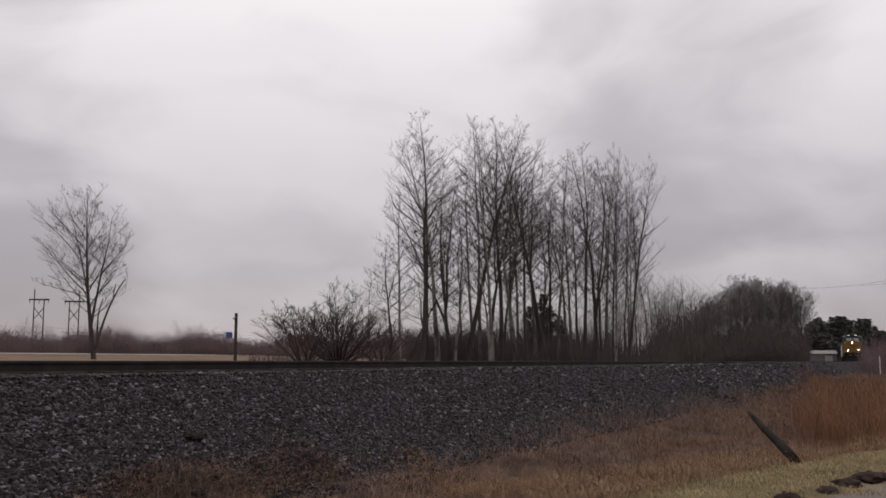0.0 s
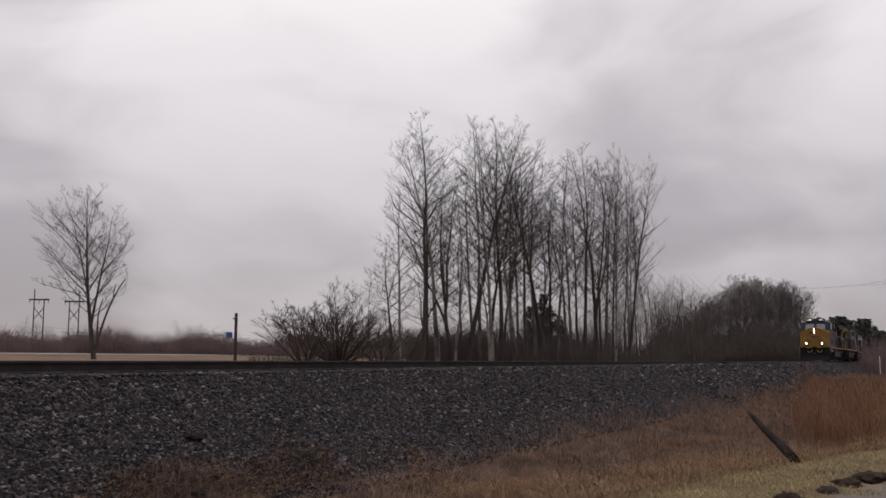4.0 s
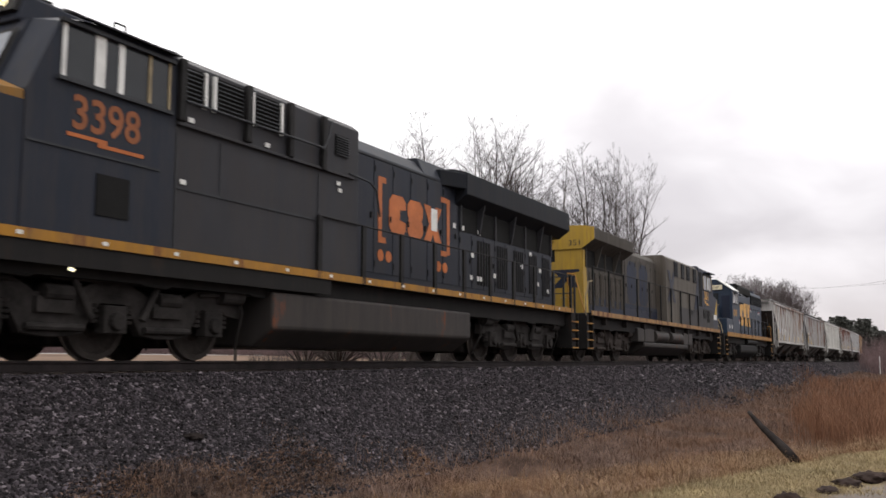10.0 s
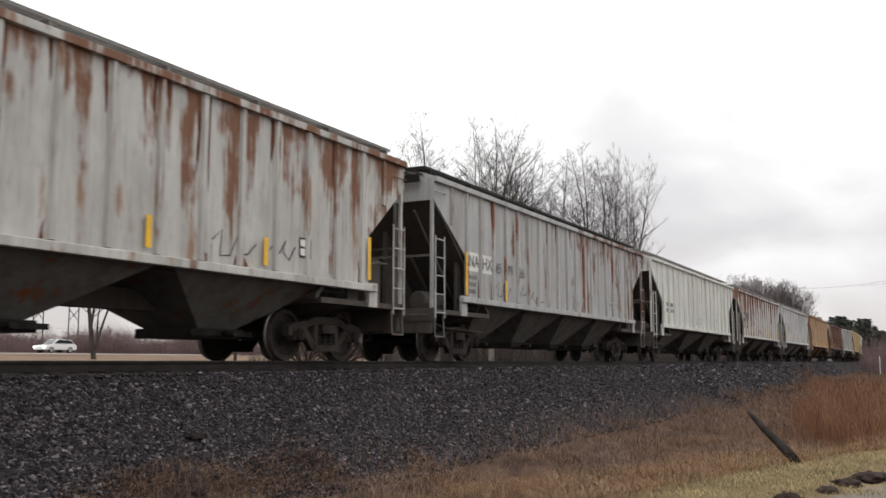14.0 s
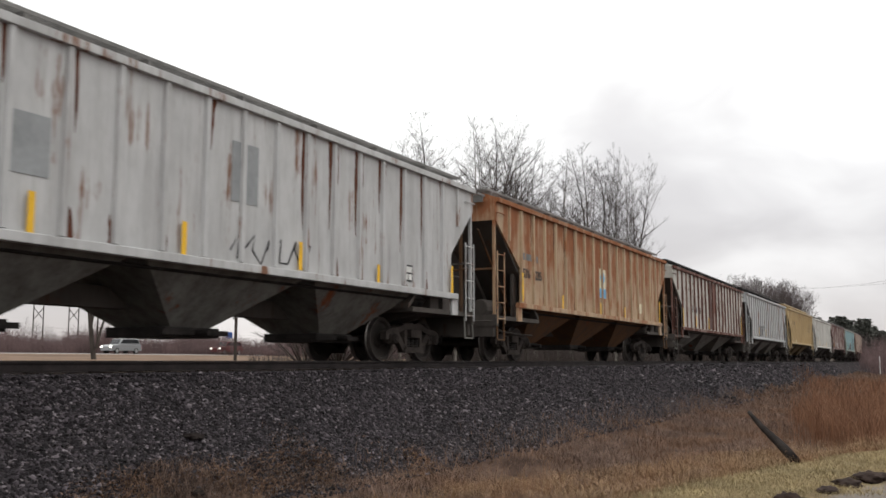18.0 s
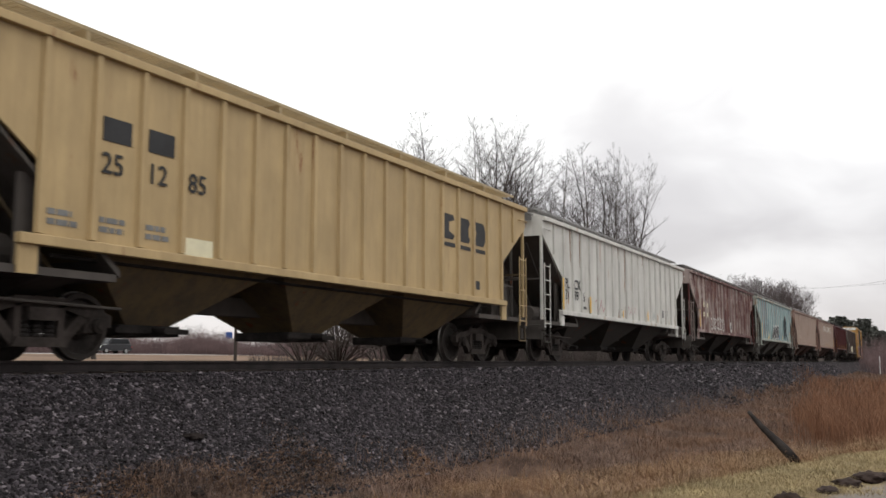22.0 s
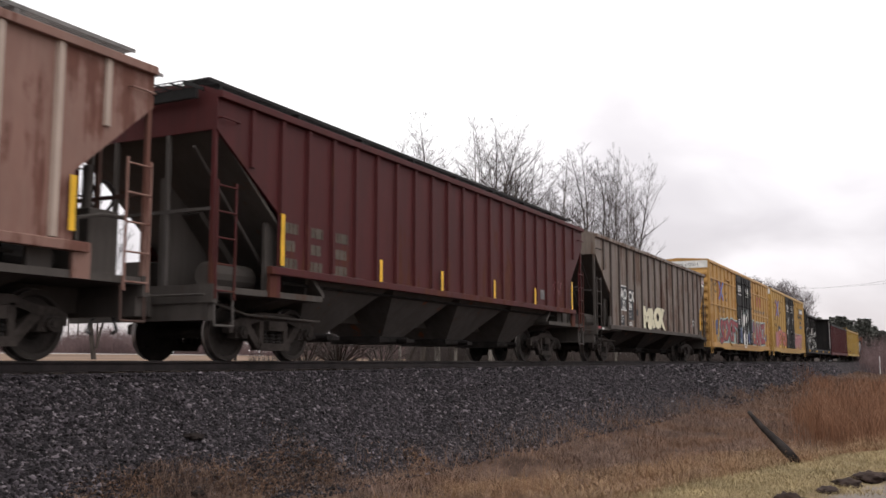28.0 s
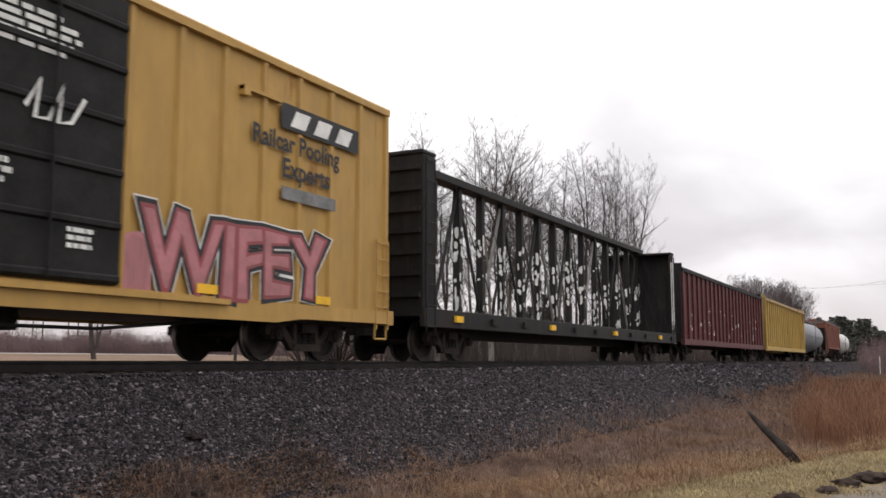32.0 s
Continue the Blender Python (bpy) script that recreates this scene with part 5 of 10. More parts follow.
def hopper(L, body, rib, dark, label, spacing=0.85, bays=3, ze=4.02, sill=1.50, board=M_GRATE, strips=(), boards_high=0.30, cut=1.62, low=2.38, rib_w=0.085, post=None, patch_ribs=None,
           name="covered_hopper", zcut=3.50, end_boards=True):
    """A covered hopper wagon with ribbed sides and sloping bays."""
    car = thing(name, label, "railway wagon", "train")
    xe = L / 2 - 0.66
    post = post or body
    Y = 1.53
    # the sheets run on to the rear reflector where there is one
    tail = [f[0] for f in strips if f[0] > 6.9]
    cr = xe - tail[0] - 0.07 if tail else cut
    for s in (-1, 1):
        g = Geo().prism([(-xe, ze), (-xe, zcut), (-xe + cut, low), (-xe + cut, sill), (xe - cr, sill), (xe - cr, low), (xe, zcut), (xe, ze)], "y", s * Y, s * (Y - 0.05))
        part("side_sheet", g, body, car)
        part("top_chord", Geo().box(-xe, xe, min(s * (Y - 0.05), s * (Y + 0.085)), max(s * (Y - 0.05), s * (Y + 0.085)), ze - 0.10, ze + 0.02), rib if patch_ribs else body, car, bevel=0.012)
        part("side_sill", Geo().box(-xe + cut - 0.3, xe - cr + 0.2, min(s * (Y - 0.03), s * (Y + 0.09)), max(s * (Y - 0.03), s * (Y + 0.09)), sill - 0.13, sill), post, car, bevel=0.012)
    # ribs on the near side are pieces of their own
    n = round((2 * xe - 2 * cut) / spacing)
    gap = (2 * xe - 2 * cut) / n
    w = rib_w / 2
    rib_me = Geo().prism([(-w * 1.5, -Y + 0.002), (-w, -Y - 0.055), (w, -Y - 0.055), (w * 1.5, -Y + 0.002)], "z", sill + 0.02, ze - 0.10).mesh("rib", rib)
    for i in range(n + 1):
        put("rib", rib_me, car, pose(-xe + cut + gap * i, 0, 0))
    for k in (-1, 1):
        g = Geo().prism([(-w * 1.3, -Y + 0.002), (-w, -Y - 0.045), (w, -Y - 0.045), (w * 1.3, -Y + 0.002)], "z", zcut - 0.45, ze - 0.10)
        part("rib", g, rib, car, m=pose(k * (xe - cut * 0.52), 0, 0))
    # roof
    part("roof", Geo().prism([(-1.60, ze), (-1.25, ze + 0.13), (-0.45, ze + 0.24), (0.45, ze + 0.24), (1.25, ze + 0.13), (1.60, ze)], "x", -xe, xe), body, car)
    part("hatch_trough", Geo().box(-xe + 0.9, xe - 0.9, -0.30, 0.30, ze + 0.24, ze + 0.38), body, car, bevel=0.02)
    hatch = Geo().box(-0.9, 0.9, -0.36, 0.36, ze + 0.38, ze + 0.44).mesh("hatch_cover", body)
    for i in range(6):
        put("hatch_cover", hatch, car, pose(-xe + 2.2 + i * (2 * xe - 4.4) / 5, 0, 0))
    for s in (-1, 1):
        grating(car, -xe + 0.1, xe - 0.1, min(s * 0.72, s * 1.25), max(s * 0.72, s * 1.25), ze + boards_high, board)
    for k in (-1, 1) if end_boards else ():
        grating(car, min(k * (xe - 0.05), k * (xe + 0.45)), max(k * (xe - 0.05), k * (xe + 0.45)), -1.25, 1.25, ze + min(0.10, boards_high), board)
    # ends
    for k in (-1, 1):
        e = k * xe
        part("end_plate", Geo().box(min(e, e - k * 0.04), max(e, e - k * 0.04), -1.5, 1.5, zcut, ze), body, car)
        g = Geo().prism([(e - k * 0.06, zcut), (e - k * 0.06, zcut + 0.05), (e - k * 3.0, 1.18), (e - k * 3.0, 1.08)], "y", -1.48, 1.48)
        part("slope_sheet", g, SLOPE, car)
        part("end_platform", Geo().box(min(e, e - k * 2.9), max(e, e - k * 2.9), -1.52, 1.52, 1.02, 1.12).box(min(e + k * 0.02, e - k * 0.10), max(e + k * 0.02, e - k * 0.10), -1.55, 1.55, 0.86, 1.14), DARK_STEEL, car)
        for yy in (-1.47, -0.55, 0.55, 1.47):
            part("end_post", Geo().box(min(e, e - k * 0.07), max(e, e - k * 0.07), yy - 0.035, yy + 0.035, 1.1, zcut + 0.02), post if abs(yy) > 1 else dark, car, bevel=0.008)
        part("cross_brace", Geo().box(min(e, e - k * 0.05), max(e, e - k * 0.05), -1.45, 1.45, 2.26, 2.31), dark, car)
        ladder(car, "side_ladder", e - k * 0.03, e - k * 0.46, -1.56, -1.56, 0.92, 2.72, 5, post)
        ladder(car, "end_ladder", e + k * 0.03, e + k * 0.03, 1.02, 1.45, 0.75, ze + 0.05, 8, dark)
        part("grab_iron", Geo().rod([(e - k * 0.04, -1.53, zcut + 0.18), (e - k * 0.04, -1.60, zcut + 0.18), (e - k * 0.46, -1.60, zcut + 0.18), (e - k * 0.46, -1.53, zcut + 0.18)], 0.014), post, car)
        part("sill_step", Geo().rod([(e - k * 0.05, -1.52, 1.0), (e - k * 0.05, -1.54, 0.52), (e - k * 0.47, -1.54, 0.52), (e - k * 0.47, -1.52, 1.0)], 0.02), dark, car)
        ck = cut if k < 0 else cr
        part("corner_gusset", Geo().box(min(e - k * ck, e - k * (ck - 0.28)), max(e - k * ck, e - k * (ck - 0.28)), -1.56, -1.50, 1.02, 1.48), post, car)
        part("slope_web", Geo().prism([(e - k * 1.45, 1.12), (e - k * (cut + 0.2), 1.12), (e - k * (cut + 0.2), low - 0.1), (e - k * 1.45, low - 0.12)], "y", -1.36, -1.30), DARK_STEEL, car)
        part("centre_web", Geo().prism([(e - k * 0.5, 1.12), (e - k * 2.9, 1.12), (e - k * 0.5, zcut - 0.55)], "y", -0.05, 0.05), DARK_STEEL, car)
        part("strut", Geo().cyl((e - k * 0.1, -1.0, zcut - 0.2), (e - k * 2.3, -1.0, 1.15), 0.03, n=6), dark, car)
        freight_truck(car, k * (L / 2 - 2.75))
    part("valve_cabinet", Geo().box(xe - 0.62, xe - 0.10, -1.05, -0.35, 1.12, 2.05).cyl((xe - 0.36, -0.7, 2.05), (xe - 0.36, -0.7, 2.7), 0.07, n=10), DARK_STEEL, car, bevel=0.03)
    part("pipe_bracket", Geo().rod([(xe - 0.95, -1.2, 1.12), (xe - 0.95, -1.2, 1.85), (xe - 0.5, -1.2, 1.95), (xe - 0.12, -1.2, 1.95)], 0.03), DARK_STEEL, car)
    bw = part("brake_wheel", lathe(Geo(), [(0.0, 0.28), (0.03, 0.28), (0.03, 0.24), (0.0, 0.24), (0.0, 0.28)], 16, 0, 0), M_TRUCK_DARK, car, m=pose(-xe - 0.10, 0.7, 2.6, 0, 0, 90))
    part("brake_cylinder", Geo().cyl((xe - 1.6, -0.5, 1.35), (xe - 0.8, -0.5, 1.35), 0.15, n=10), M_TRUCK_DARK, car)
    # bays, in a coat with the underside shade painted in
    span = 2 * (xe - cut) - 1.6
    bw_ = span / bays
    for i in range(bays):
        c = -span / 2 + bw_ * (i + 0.5)
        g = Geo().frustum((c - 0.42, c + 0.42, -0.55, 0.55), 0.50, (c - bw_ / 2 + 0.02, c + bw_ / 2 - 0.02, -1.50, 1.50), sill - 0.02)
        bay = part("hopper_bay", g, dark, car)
        part("outlet_gate", Geo().box(c - 0.62, c + 0.62, -0.62, 0.62, 0.36, 0.52).box(c - 0.75, c + 0.75, -0.70, -0.62, 0.40, 0.48).cyl((c, -0.95, 0.44), (c, -0.6, 0.44), 0.05, n=8), M_TRUCK_DARK, bay)
    part("centre_sill", Geo().box(-L / 2 + 0.5, L / 2 - 0.5, -0.18, 0.18, 0.78, 1.10), DARK_STEEL, car)
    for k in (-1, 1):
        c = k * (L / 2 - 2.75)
        part("body_bolster", Geo().frustum((c - 0.25, c + 0.25, -0.5, 0.5), 0.80, (c - 0.30, c + 0.30, -1.48, 1.48), 1.03), DARK_STEEL, car)
        part("draft_gear_housing", Geo().box(min(k * (xe - 2.0), k * (xe + 0.1)), max(k * (xe - 2.0), k * (xe + 0.1)), -0.34, 0.34, 0.66, 1.02), DARK_STEEL, car, bevel=0.02)
        part("end_sill", Geo().box(min(k * xe, k * (xe - 0.12)), max(k * xe, k * (xe - 0.12)), -1.45, 1.45, 0.60, 0.87), DARK_STEEL, car)
        part("uncoupling_lever", Geo().rod([(k * (xe + 0.08), -1.45, 0.98), (k * (xe + 0.12), -0.5, 0.98), (k * (xe + 0.4), -0.15, 1.02)], 0.018), DARK_STEEL, car)
        part("bolster_web", Geo().prism([(k * (xe - 2.3), 1.10), (k * (xe - 2.5), 1.10), (k * (xe - 1.0), 2.45), (k * (xe - 0.9), 2.40)], "y", -0.42, 0.42), DARK_STEEL, car)
    part("brake_reservoir", Geo().cyl((-xe + 0.7, -0.75, 1.36), (-xe + 1.75, -0.75, 1.36), 0.22, n=14), DARK_STEEL, car, bevel=0.03)
    part("brake_valve", Geo().box(-xe + 0.55, -xe + 0.85, 0.35, 0.85, 1.14, 1.62), DARK_STEEL, car, bevel=0.03)
    part("brake_rod", Geo().rod([(-xe + 0.2, -1.1, 0.95), (-xe + 1.2, -1.2, 0.74), (-xe + 3.4, -1.1, 0.70)], 0.022), DARK_STEEL, car)
    part("train_pipe", Geo().rod([(-xe + 2, -1.32, 1.30), (xe - 2, -1.32, 1.30)], 0.03), M_TRUCK_DARK, car)
    couplers(car, L)
    for fx, z0, z1 in strips:
        panel(car, "reflector", fx - 0.05, fx + 0.05, z0, z1, M_YELLOW_STRIP, -Y - 0.058)
    car["rib_gap"] = gap
    TRAIN.append(car)
    return car, xe, gap


STREAK = paint("dark_rust_streak", (0.105, 0.038, 0.022), rust=0.3, rust_c=(0.16, 0.075, 0.04), dirt=0.4, dirt_c=(0.05, 0.03, 0.024), rough=0.9, patch=3.0, spec=0.1)
STREAK_SOFT = paint("pale_rust_streak", (0.20, 0.115, 0.07), rust=0.3, rust_c=(0.14, 0.07, 0.04), dirt=0.4, dirt_c=(0.24, 0.19, 0.15), rough=0.9, patch=3.0, spec=0.1)


def rust_runs(car, xe, gap, n, seed, ze, sill, cut=1.62, mat=None, long=1.3):
    """Stains that run down beside the ribs from the eaves, and up from the sill."""
    rg = random.Random(seed)
    count = round((2 * xe - 2 * cut) / gap)
    for k in range(n):
        x = -xe + cut + gap * rg.randrange(count + 1) + rg.choice((-1, 1)) * rg.uniform(0.065, 0.14)
        w = rg.uniform(0.025, 0.075)
        if abs(x) > xe - cut - 0.05:
            continue
        up = rg.random() < 0.25
        length = rg.uniform(0.15, 0.45) if up else rg.uniform(0.25, 1.0) ** 1.5 * long + 0.15
        top = sill + 0.02 + length if up else ze - 0.10
        left, right = [], []
        for i in range(7):
            t = i / 6
            half = w * (1 - t) ** 0.6 * rg.uniform(0.55, 1.1) + 0.003
            z = (sill + 0.02 + length * t) if up else top - length * t
            mid = x + w * 0.35 * math.sin(3 * t + k)
            left.append((mid - half, z))
            right.append((mid + half, z))
        part("rust_streak", Geo().prism(left + right[::-1], "y", -1.5325, -1.529), mat or STREAK, car)


YP = -1.533   # face of a hopper's side sheets


def panel_x(xe, gap, i, cut=1.62):
    """The left end of panel i between the ribs, counted from the leading end."""
    return -xe + cut + gap * i + 0.07


# ---- locomotives ----
NAVY = paint("navy_locomotive_paint", (0.0145, 0.0205, 0.040), rust=0.0, dirt=0.4, dirt_c=(0.032, 0.030, 0.030), rough=0.5, spec=0.13)
NAVY_LEAD = paint("slate_navy_locomotive_paint", (0.0175, 0.0215, 0.032), rust=0.0, dirt=0.5, dirt_c=(0.036, 0.033, 0.032), rough=0.5, spec=0.13)
NAVY_GREY = paint("sooty_blue_grey_paint", (0.033, 0.034, 0.039), rust=0.0, dirt=0.5, dirt_c=(0.044, 0.037, 0.034), rough=0.6, spec=0.13)
BLUE_GP = paint("deep_blue_locomotive_paint", (0.0145, 0.028, 0.052), rust=0.0, dirt=0.3, dirt_c=(0.038, 0.039, 0.042), rough=0.5, spec=0.25)
GOLD = paint("golden_yellow_paint", (0.205, 0.097, 0.0145), rust=0.05, dirt=0.55, dirt_c=(0.16, 0.10, 0.04), rough=0.5)
LEMON = paint("lemon_yellow_paint", (0.37, 0.235, 0.03), rust=0.1, dirt=0.45, dirt_c=(0.14, 0.11, 0.06), rough=0.5)
GREY_B = paint("dirty_grey_locomotive_paint", (0.112, 0.102, 0.088), rust=0.0, dirt=0.85, dirt_c=(0.058, 0.046, 0.036), rough=0.7, spec=0.2)
STRIPE = paint("grimy_yellow_stripe", (0.31, 0.148, 0.017), rust=0.28, rust_c=(0.14, 0.06, 0.03), dirt=0.5, dirt_c=(0.13, 0.08, 0.04), patch=3.0)
STRIPE_OLD = paint("worn_orange_stripe", (0.31, 0.165, 0.05), rust=0.45, rust_c=(0.13, 0.062, 0.042), dirt=0.7, dirt_c=(0.10, 0.066, 0.045), patch=3.0)
UNDER = paint("grimy_underframe", (0.011, 0.0105, 0.0105), rust=0.2, rust_c=(0.024, 0.018, 0.015), dirt=0.5, dirt_c=(0.021, 0.018, 0.0165), rough=0.75, spec=0.15)
TANK_GREY = paint("dusty_fuel_tank", (0.036, 0.033, 0.032), rust=0.1, dirt=0.6, dirt_c=(0.058, 0.050, 0.044), spec=0.1)
TRUCK_LEAD = plain("dusty_black_cast_steel", (0.027, 0.0245, 0.0235), 0.85, vary=0.5, scale=2.5, bump=0.3, spec=0.12)
HOOD_B = paint("sooty_grey_hood_paint", (0.082, 0.075, 0.066), rust=0.0, dirt=0.95, dirt_c=(0.036, 0.030, 0.026), rough=0.75, patch=2.2, spec=0.15)
FADED_BLUE = paint("faded_blue_marking_paint", (0.030, 0.038, 0.062), rust=0.0, dirt=0.6, dirt_c=(0.045, 0.040, 0.036), rough=0.7, patch=2.0, spec=0.12)
WING_DARK = paint("sooty_dark_wing_paint", (0.0095, 0.0115, 0.016), rust=0.0, dirt=0.5, dirt_c=(0.018, 0.017, 0.017), rough=0.6, spec=0.12)
STEP_LIGHT = glow("lit_step_light", (1.0, 0.9, 0.6), 1.6)
RAIL_PALE = plain("worn_handrail_paint", (0.27, 0.215, 0.13), 0.6, vary=0.3, scale=4)
RAIL_DARK = plain("dark_handrail_paint", (0.03, 0.032, 0.036), 0.6, vary=0.3, scale=4)
NUM_ORANGE = plain("dull_orange_number", (0.24, 0.085, 0.035), 0.6, vary=0.2, scale=2)
ORANGE_MARK = plain("orange_marking", (0.40, 0.12, 0.035), 0.5, vary=0.2, scale=2)
GOLD_MARK = plain("golden_marking", (0.58, 0.31, 0.06), 0.5, vary=0.15, scale=2)
# near-black that paints the shade inside openings and grilles on flat sheets
SHADE_BLACK = plain("painted_shade_black", (0.008, 0.008, 0.008), 0.9, vary=0.2, scale=3)
WINDSHIELD = plain("grey_windshield_glass", (0.10, 0.12, 0.145), 0.12, vary=0.2, scale=1.5, spec=0.6)
CAB_GREY = paint("sooty_grey_cab_band", (0.060, 0.060, 0.064), rust=0.0, dirt=0.7, dirt_c=(0.048, 0.040, 0.034), rough=0.7, spec=0.15)
WING_B = paint("soot_brown_wing_paint", (0.075, 0.068, 0.060), rust=0.0, dirt=0.7, dirt_c=(0.036, 0.031, 0.026), rough=0.75, spec=0.12)
LAMP = glow("lit_headlamp", (1.0, 0.80, 0.50), 40.0)
LAMP_OFF = plain("unlit_lamp_glass", (0.5, 0.5, 0.48), 0.15, vary=0.1, scale=3)
BOARD_LIT = glow("lit_number_digits", (1.0, 0.85, 0.5), 1.0)
RED_TAG = plain("red_warning_label", (0.45, 0.05, 0.04), 0.5, vary=0.15, scale=3)


def loco_truck(car, x, axles, gap, L_frame, mat, r=0.53):
    """A heavy locomotive truck with its wheelsets."""
    h = L_frame / 2
    t = part("truck", Geo().box(x - h * 0.8, x + h * 0.8, -0.5, 0.5, 0.65, 1.05), UNDER, car)
    off = [(i - (axles - 1) / 2) * gap for i in range(axles)]
    for s in (-1, 1):
        y0, y1 = s * 0.98, s * 1.13
        g = Geo()
        pts = [(x - h, 0.66), (x - h, 0.90), (x - h + 0.25, 0.98)]
        for i in range(axles):
            pts += [(x + off[i] - 0.42, 1.0), (x + off[i] - 0.28, 1.06), (x + off[i] + 0.28, 1.06), (x + off[i] + 0.42, 1.0)]
            if i < axles - 1:
                c = x + (off[i] + off[i + 1]) / 2
                pts += [(c - 0.28, 0.86), (c + 0.28, 0.86)]
        pts += [(x + h - 0.25, 0.98), (x + h, 0.90), (x + h, 0.66)]
        for i in range(axles - 1, 0, -1):
            a, b = off[i - 1] + x, off[i] + x
            pts += [(b - 0.22, 0.76), (b - 0.36, 0.60), (b - 0.52, 0.34), ((a + b) / 2 + 0.12, 0.30), ((a + b) / 2 - 0.12, 0.30), (a + 0.52, 0.34), (a + 0.36, 0.60), (a + 0.22, 0.76)]
        g.prism(pts, "y", min(y0, y1), max(y0, y1))
        part("side_frame", g, mat, t, bevel=0.02)
        for o in off:
            b = Geo().box(x + o - 0.20, x + o + 0.20, min(s * 1.0, s * 1.2), max(s * 1.0, s * 1.2), 0.36, 0.74)
            b.cyl((x + o, s * 1.18, 0.53), (x + o, s * 1.27, 0.53), 0.14, 0.12, 14)
            part("journal_box", b, mat, t, bevel=0.015)
            for k in (-1, 1):
                sp = Geo()
                for j in range(4):
                    sp.cyl((x + o + k * 0.30, s * 1.08, 0.50 + 0.07 * j), (x + o + k * 0.30, s * 1.08, 0.545 + 0.07 * j), 0.075, n=10)
                part("coil_spring", sp, M_TRUCK_DARK, t)
        for i in range(axles - 1):
            c = x + (off[i] + off[i + 1]) / 2
            part("brake_rigging", Geo().box(c - 0.30, c + 0.30, min(s * 1.13, s * 1.20), max(s * 1.13, s * 1.20), 0.60, 0.80).cyl((c - 0.45, s * 1.18, 0.42), (c + 0.45, s * 1.18, 0.42), 0.05, n=8)
                 .cyl((c - 0.2, s * 1.15, 0.86), (c + 0.24, s * 1.15, 0.86), 0.11, n=12), mat, t)
        part("air_pipe", Geo().rod([(x - h - 0.1, s * 1.16, 1.12), (x - h * 0.45, s * 1.18, 1.14), (x - h * 0.4, s * 1.18, 1.04), (x + h * 0.35, s * 1.18, 1.06), (x + h * 0.45, s * 1.18, 1.16), (x + h + 0.1, s * 1.14, 1.13)], 0.022), mat, t)
        for k in (-1, 1):
            part("sand_pipe", Geo().rod([(x + k * (h - 0.1), s * 1.16, 1.15), (x + k * (h - 0.02), s * 1.2, 0.75), (x + k * (h + 0.12), s * 0.95, 0.18)], 0.022), mat, t)
            part("brake_cylinder", Geo().cyl((x + k * (h - 0.55), s * 1.17, 1.0), (x + k * (h - 0.05), s * 1.17, 1.0), 0.13, n=14).cyl((x + k * (h - 1.0), s * 1.17, 0.98), (x + k * (h - 0.55), s * 1.17, 1.0), 0.03, n=8), mat, t)
            part("damper", Geo().cyl((x + k * 0.45, s * 1.22, 0.55), (x + k * 0.75, s * 1.22, 1.05), 0.05, n=10), mat, t)
    for o in off:
        part("traction_motor", Geo().box(x + o - 0.62, x + o + 0.62, -0.62, 0.62, 0.20, 0.84), M_TRUCK_DARK, t, bevel=0.06)
        WHEELS.append((put("wheelset", ME_LOCO_WHEELSET, t, pose(x + o, 0, r)), len(TRAIN), r, (x + o, 0, r)))
    return t


def handrail(car, x0, x1, y, z0, mat, posts, thick=0.045, z1=None, name="handrail", slope=None):
    z1 = z1 or z0 + 1.02
    g = Geo()
    top = [(x0, y, z1), (x1, y, z1)] if slope is None else slope
    g.rod(top, 0.017)
    hr = part(name, g, mat, car)
    for i in range(posts):
        x = x0 + (x1 - x0) * i / max(1, posts - 1)
        part("stanchion", Geo().box(x - thick / 2, x + thick / 2, y - 0.035, y + 0.015, z0 - 0.1, z1), mat, hr)
    return hr


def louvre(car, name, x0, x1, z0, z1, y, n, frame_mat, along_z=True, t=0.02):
    """Slats over a flat black sheet that paints the shade of an opening."""
    p = part(name, Geo().box(x0, x1, y - 0.004, y + 0.01, z0, z1), SHADE_BLACK, car)
    for i in range(n):
        if along_z:
            z = z0 + (z1 - z0) * (i + 0.5) / n
            part("slat", Geo().prism([(y - 0.006, z - 0.012), (y - 0.03, z - 0.03), (y - 0.03, z - 0.018), (y - 0.006, z)], "x", x0 + 0.01, x1 - 0.01), frame_mat, p)
        else:
            x = x0 + (x1 - x0) * (i + 0.5) / n
            part("slat", Geo().box(x - 0.015, x + 0.015, y - 0.03, y - 0.004, z0, z1), frame_mat, p)
    return p


def doors(car, x0, x1, z0, z1, y, n, mat, knob=M_BLACK):
    w = (x1 - x0) / n
    for i in range(n):
        d = part("hood_door", Geo().box(x0 + w * i + 0.015, x0 + w * (i + 1) - 0.015, y - 0.014, y, z0, z1), mat, car, bevel=0.006)
        part("latch", Geo().box(x0 + w * (i + 0.85) - 0.02, x0 + w * (i + 0.85) + 0.02, y - 0.045, y - 0.014, (z0 + z1) / 2 - 0.06, (z0 + z1) / 2 + 0.06), knob, d)
        for za, zb in ((z1 - 0.25, z1 - 0.12), (z0 + 0.12, z0 + 0.25)):
            part("hinge", Geo().box(x0 + w * i + 0.03, x0 + w * i + 0.06, y - 0.03, y - 0.014, za, zb), knob, d)


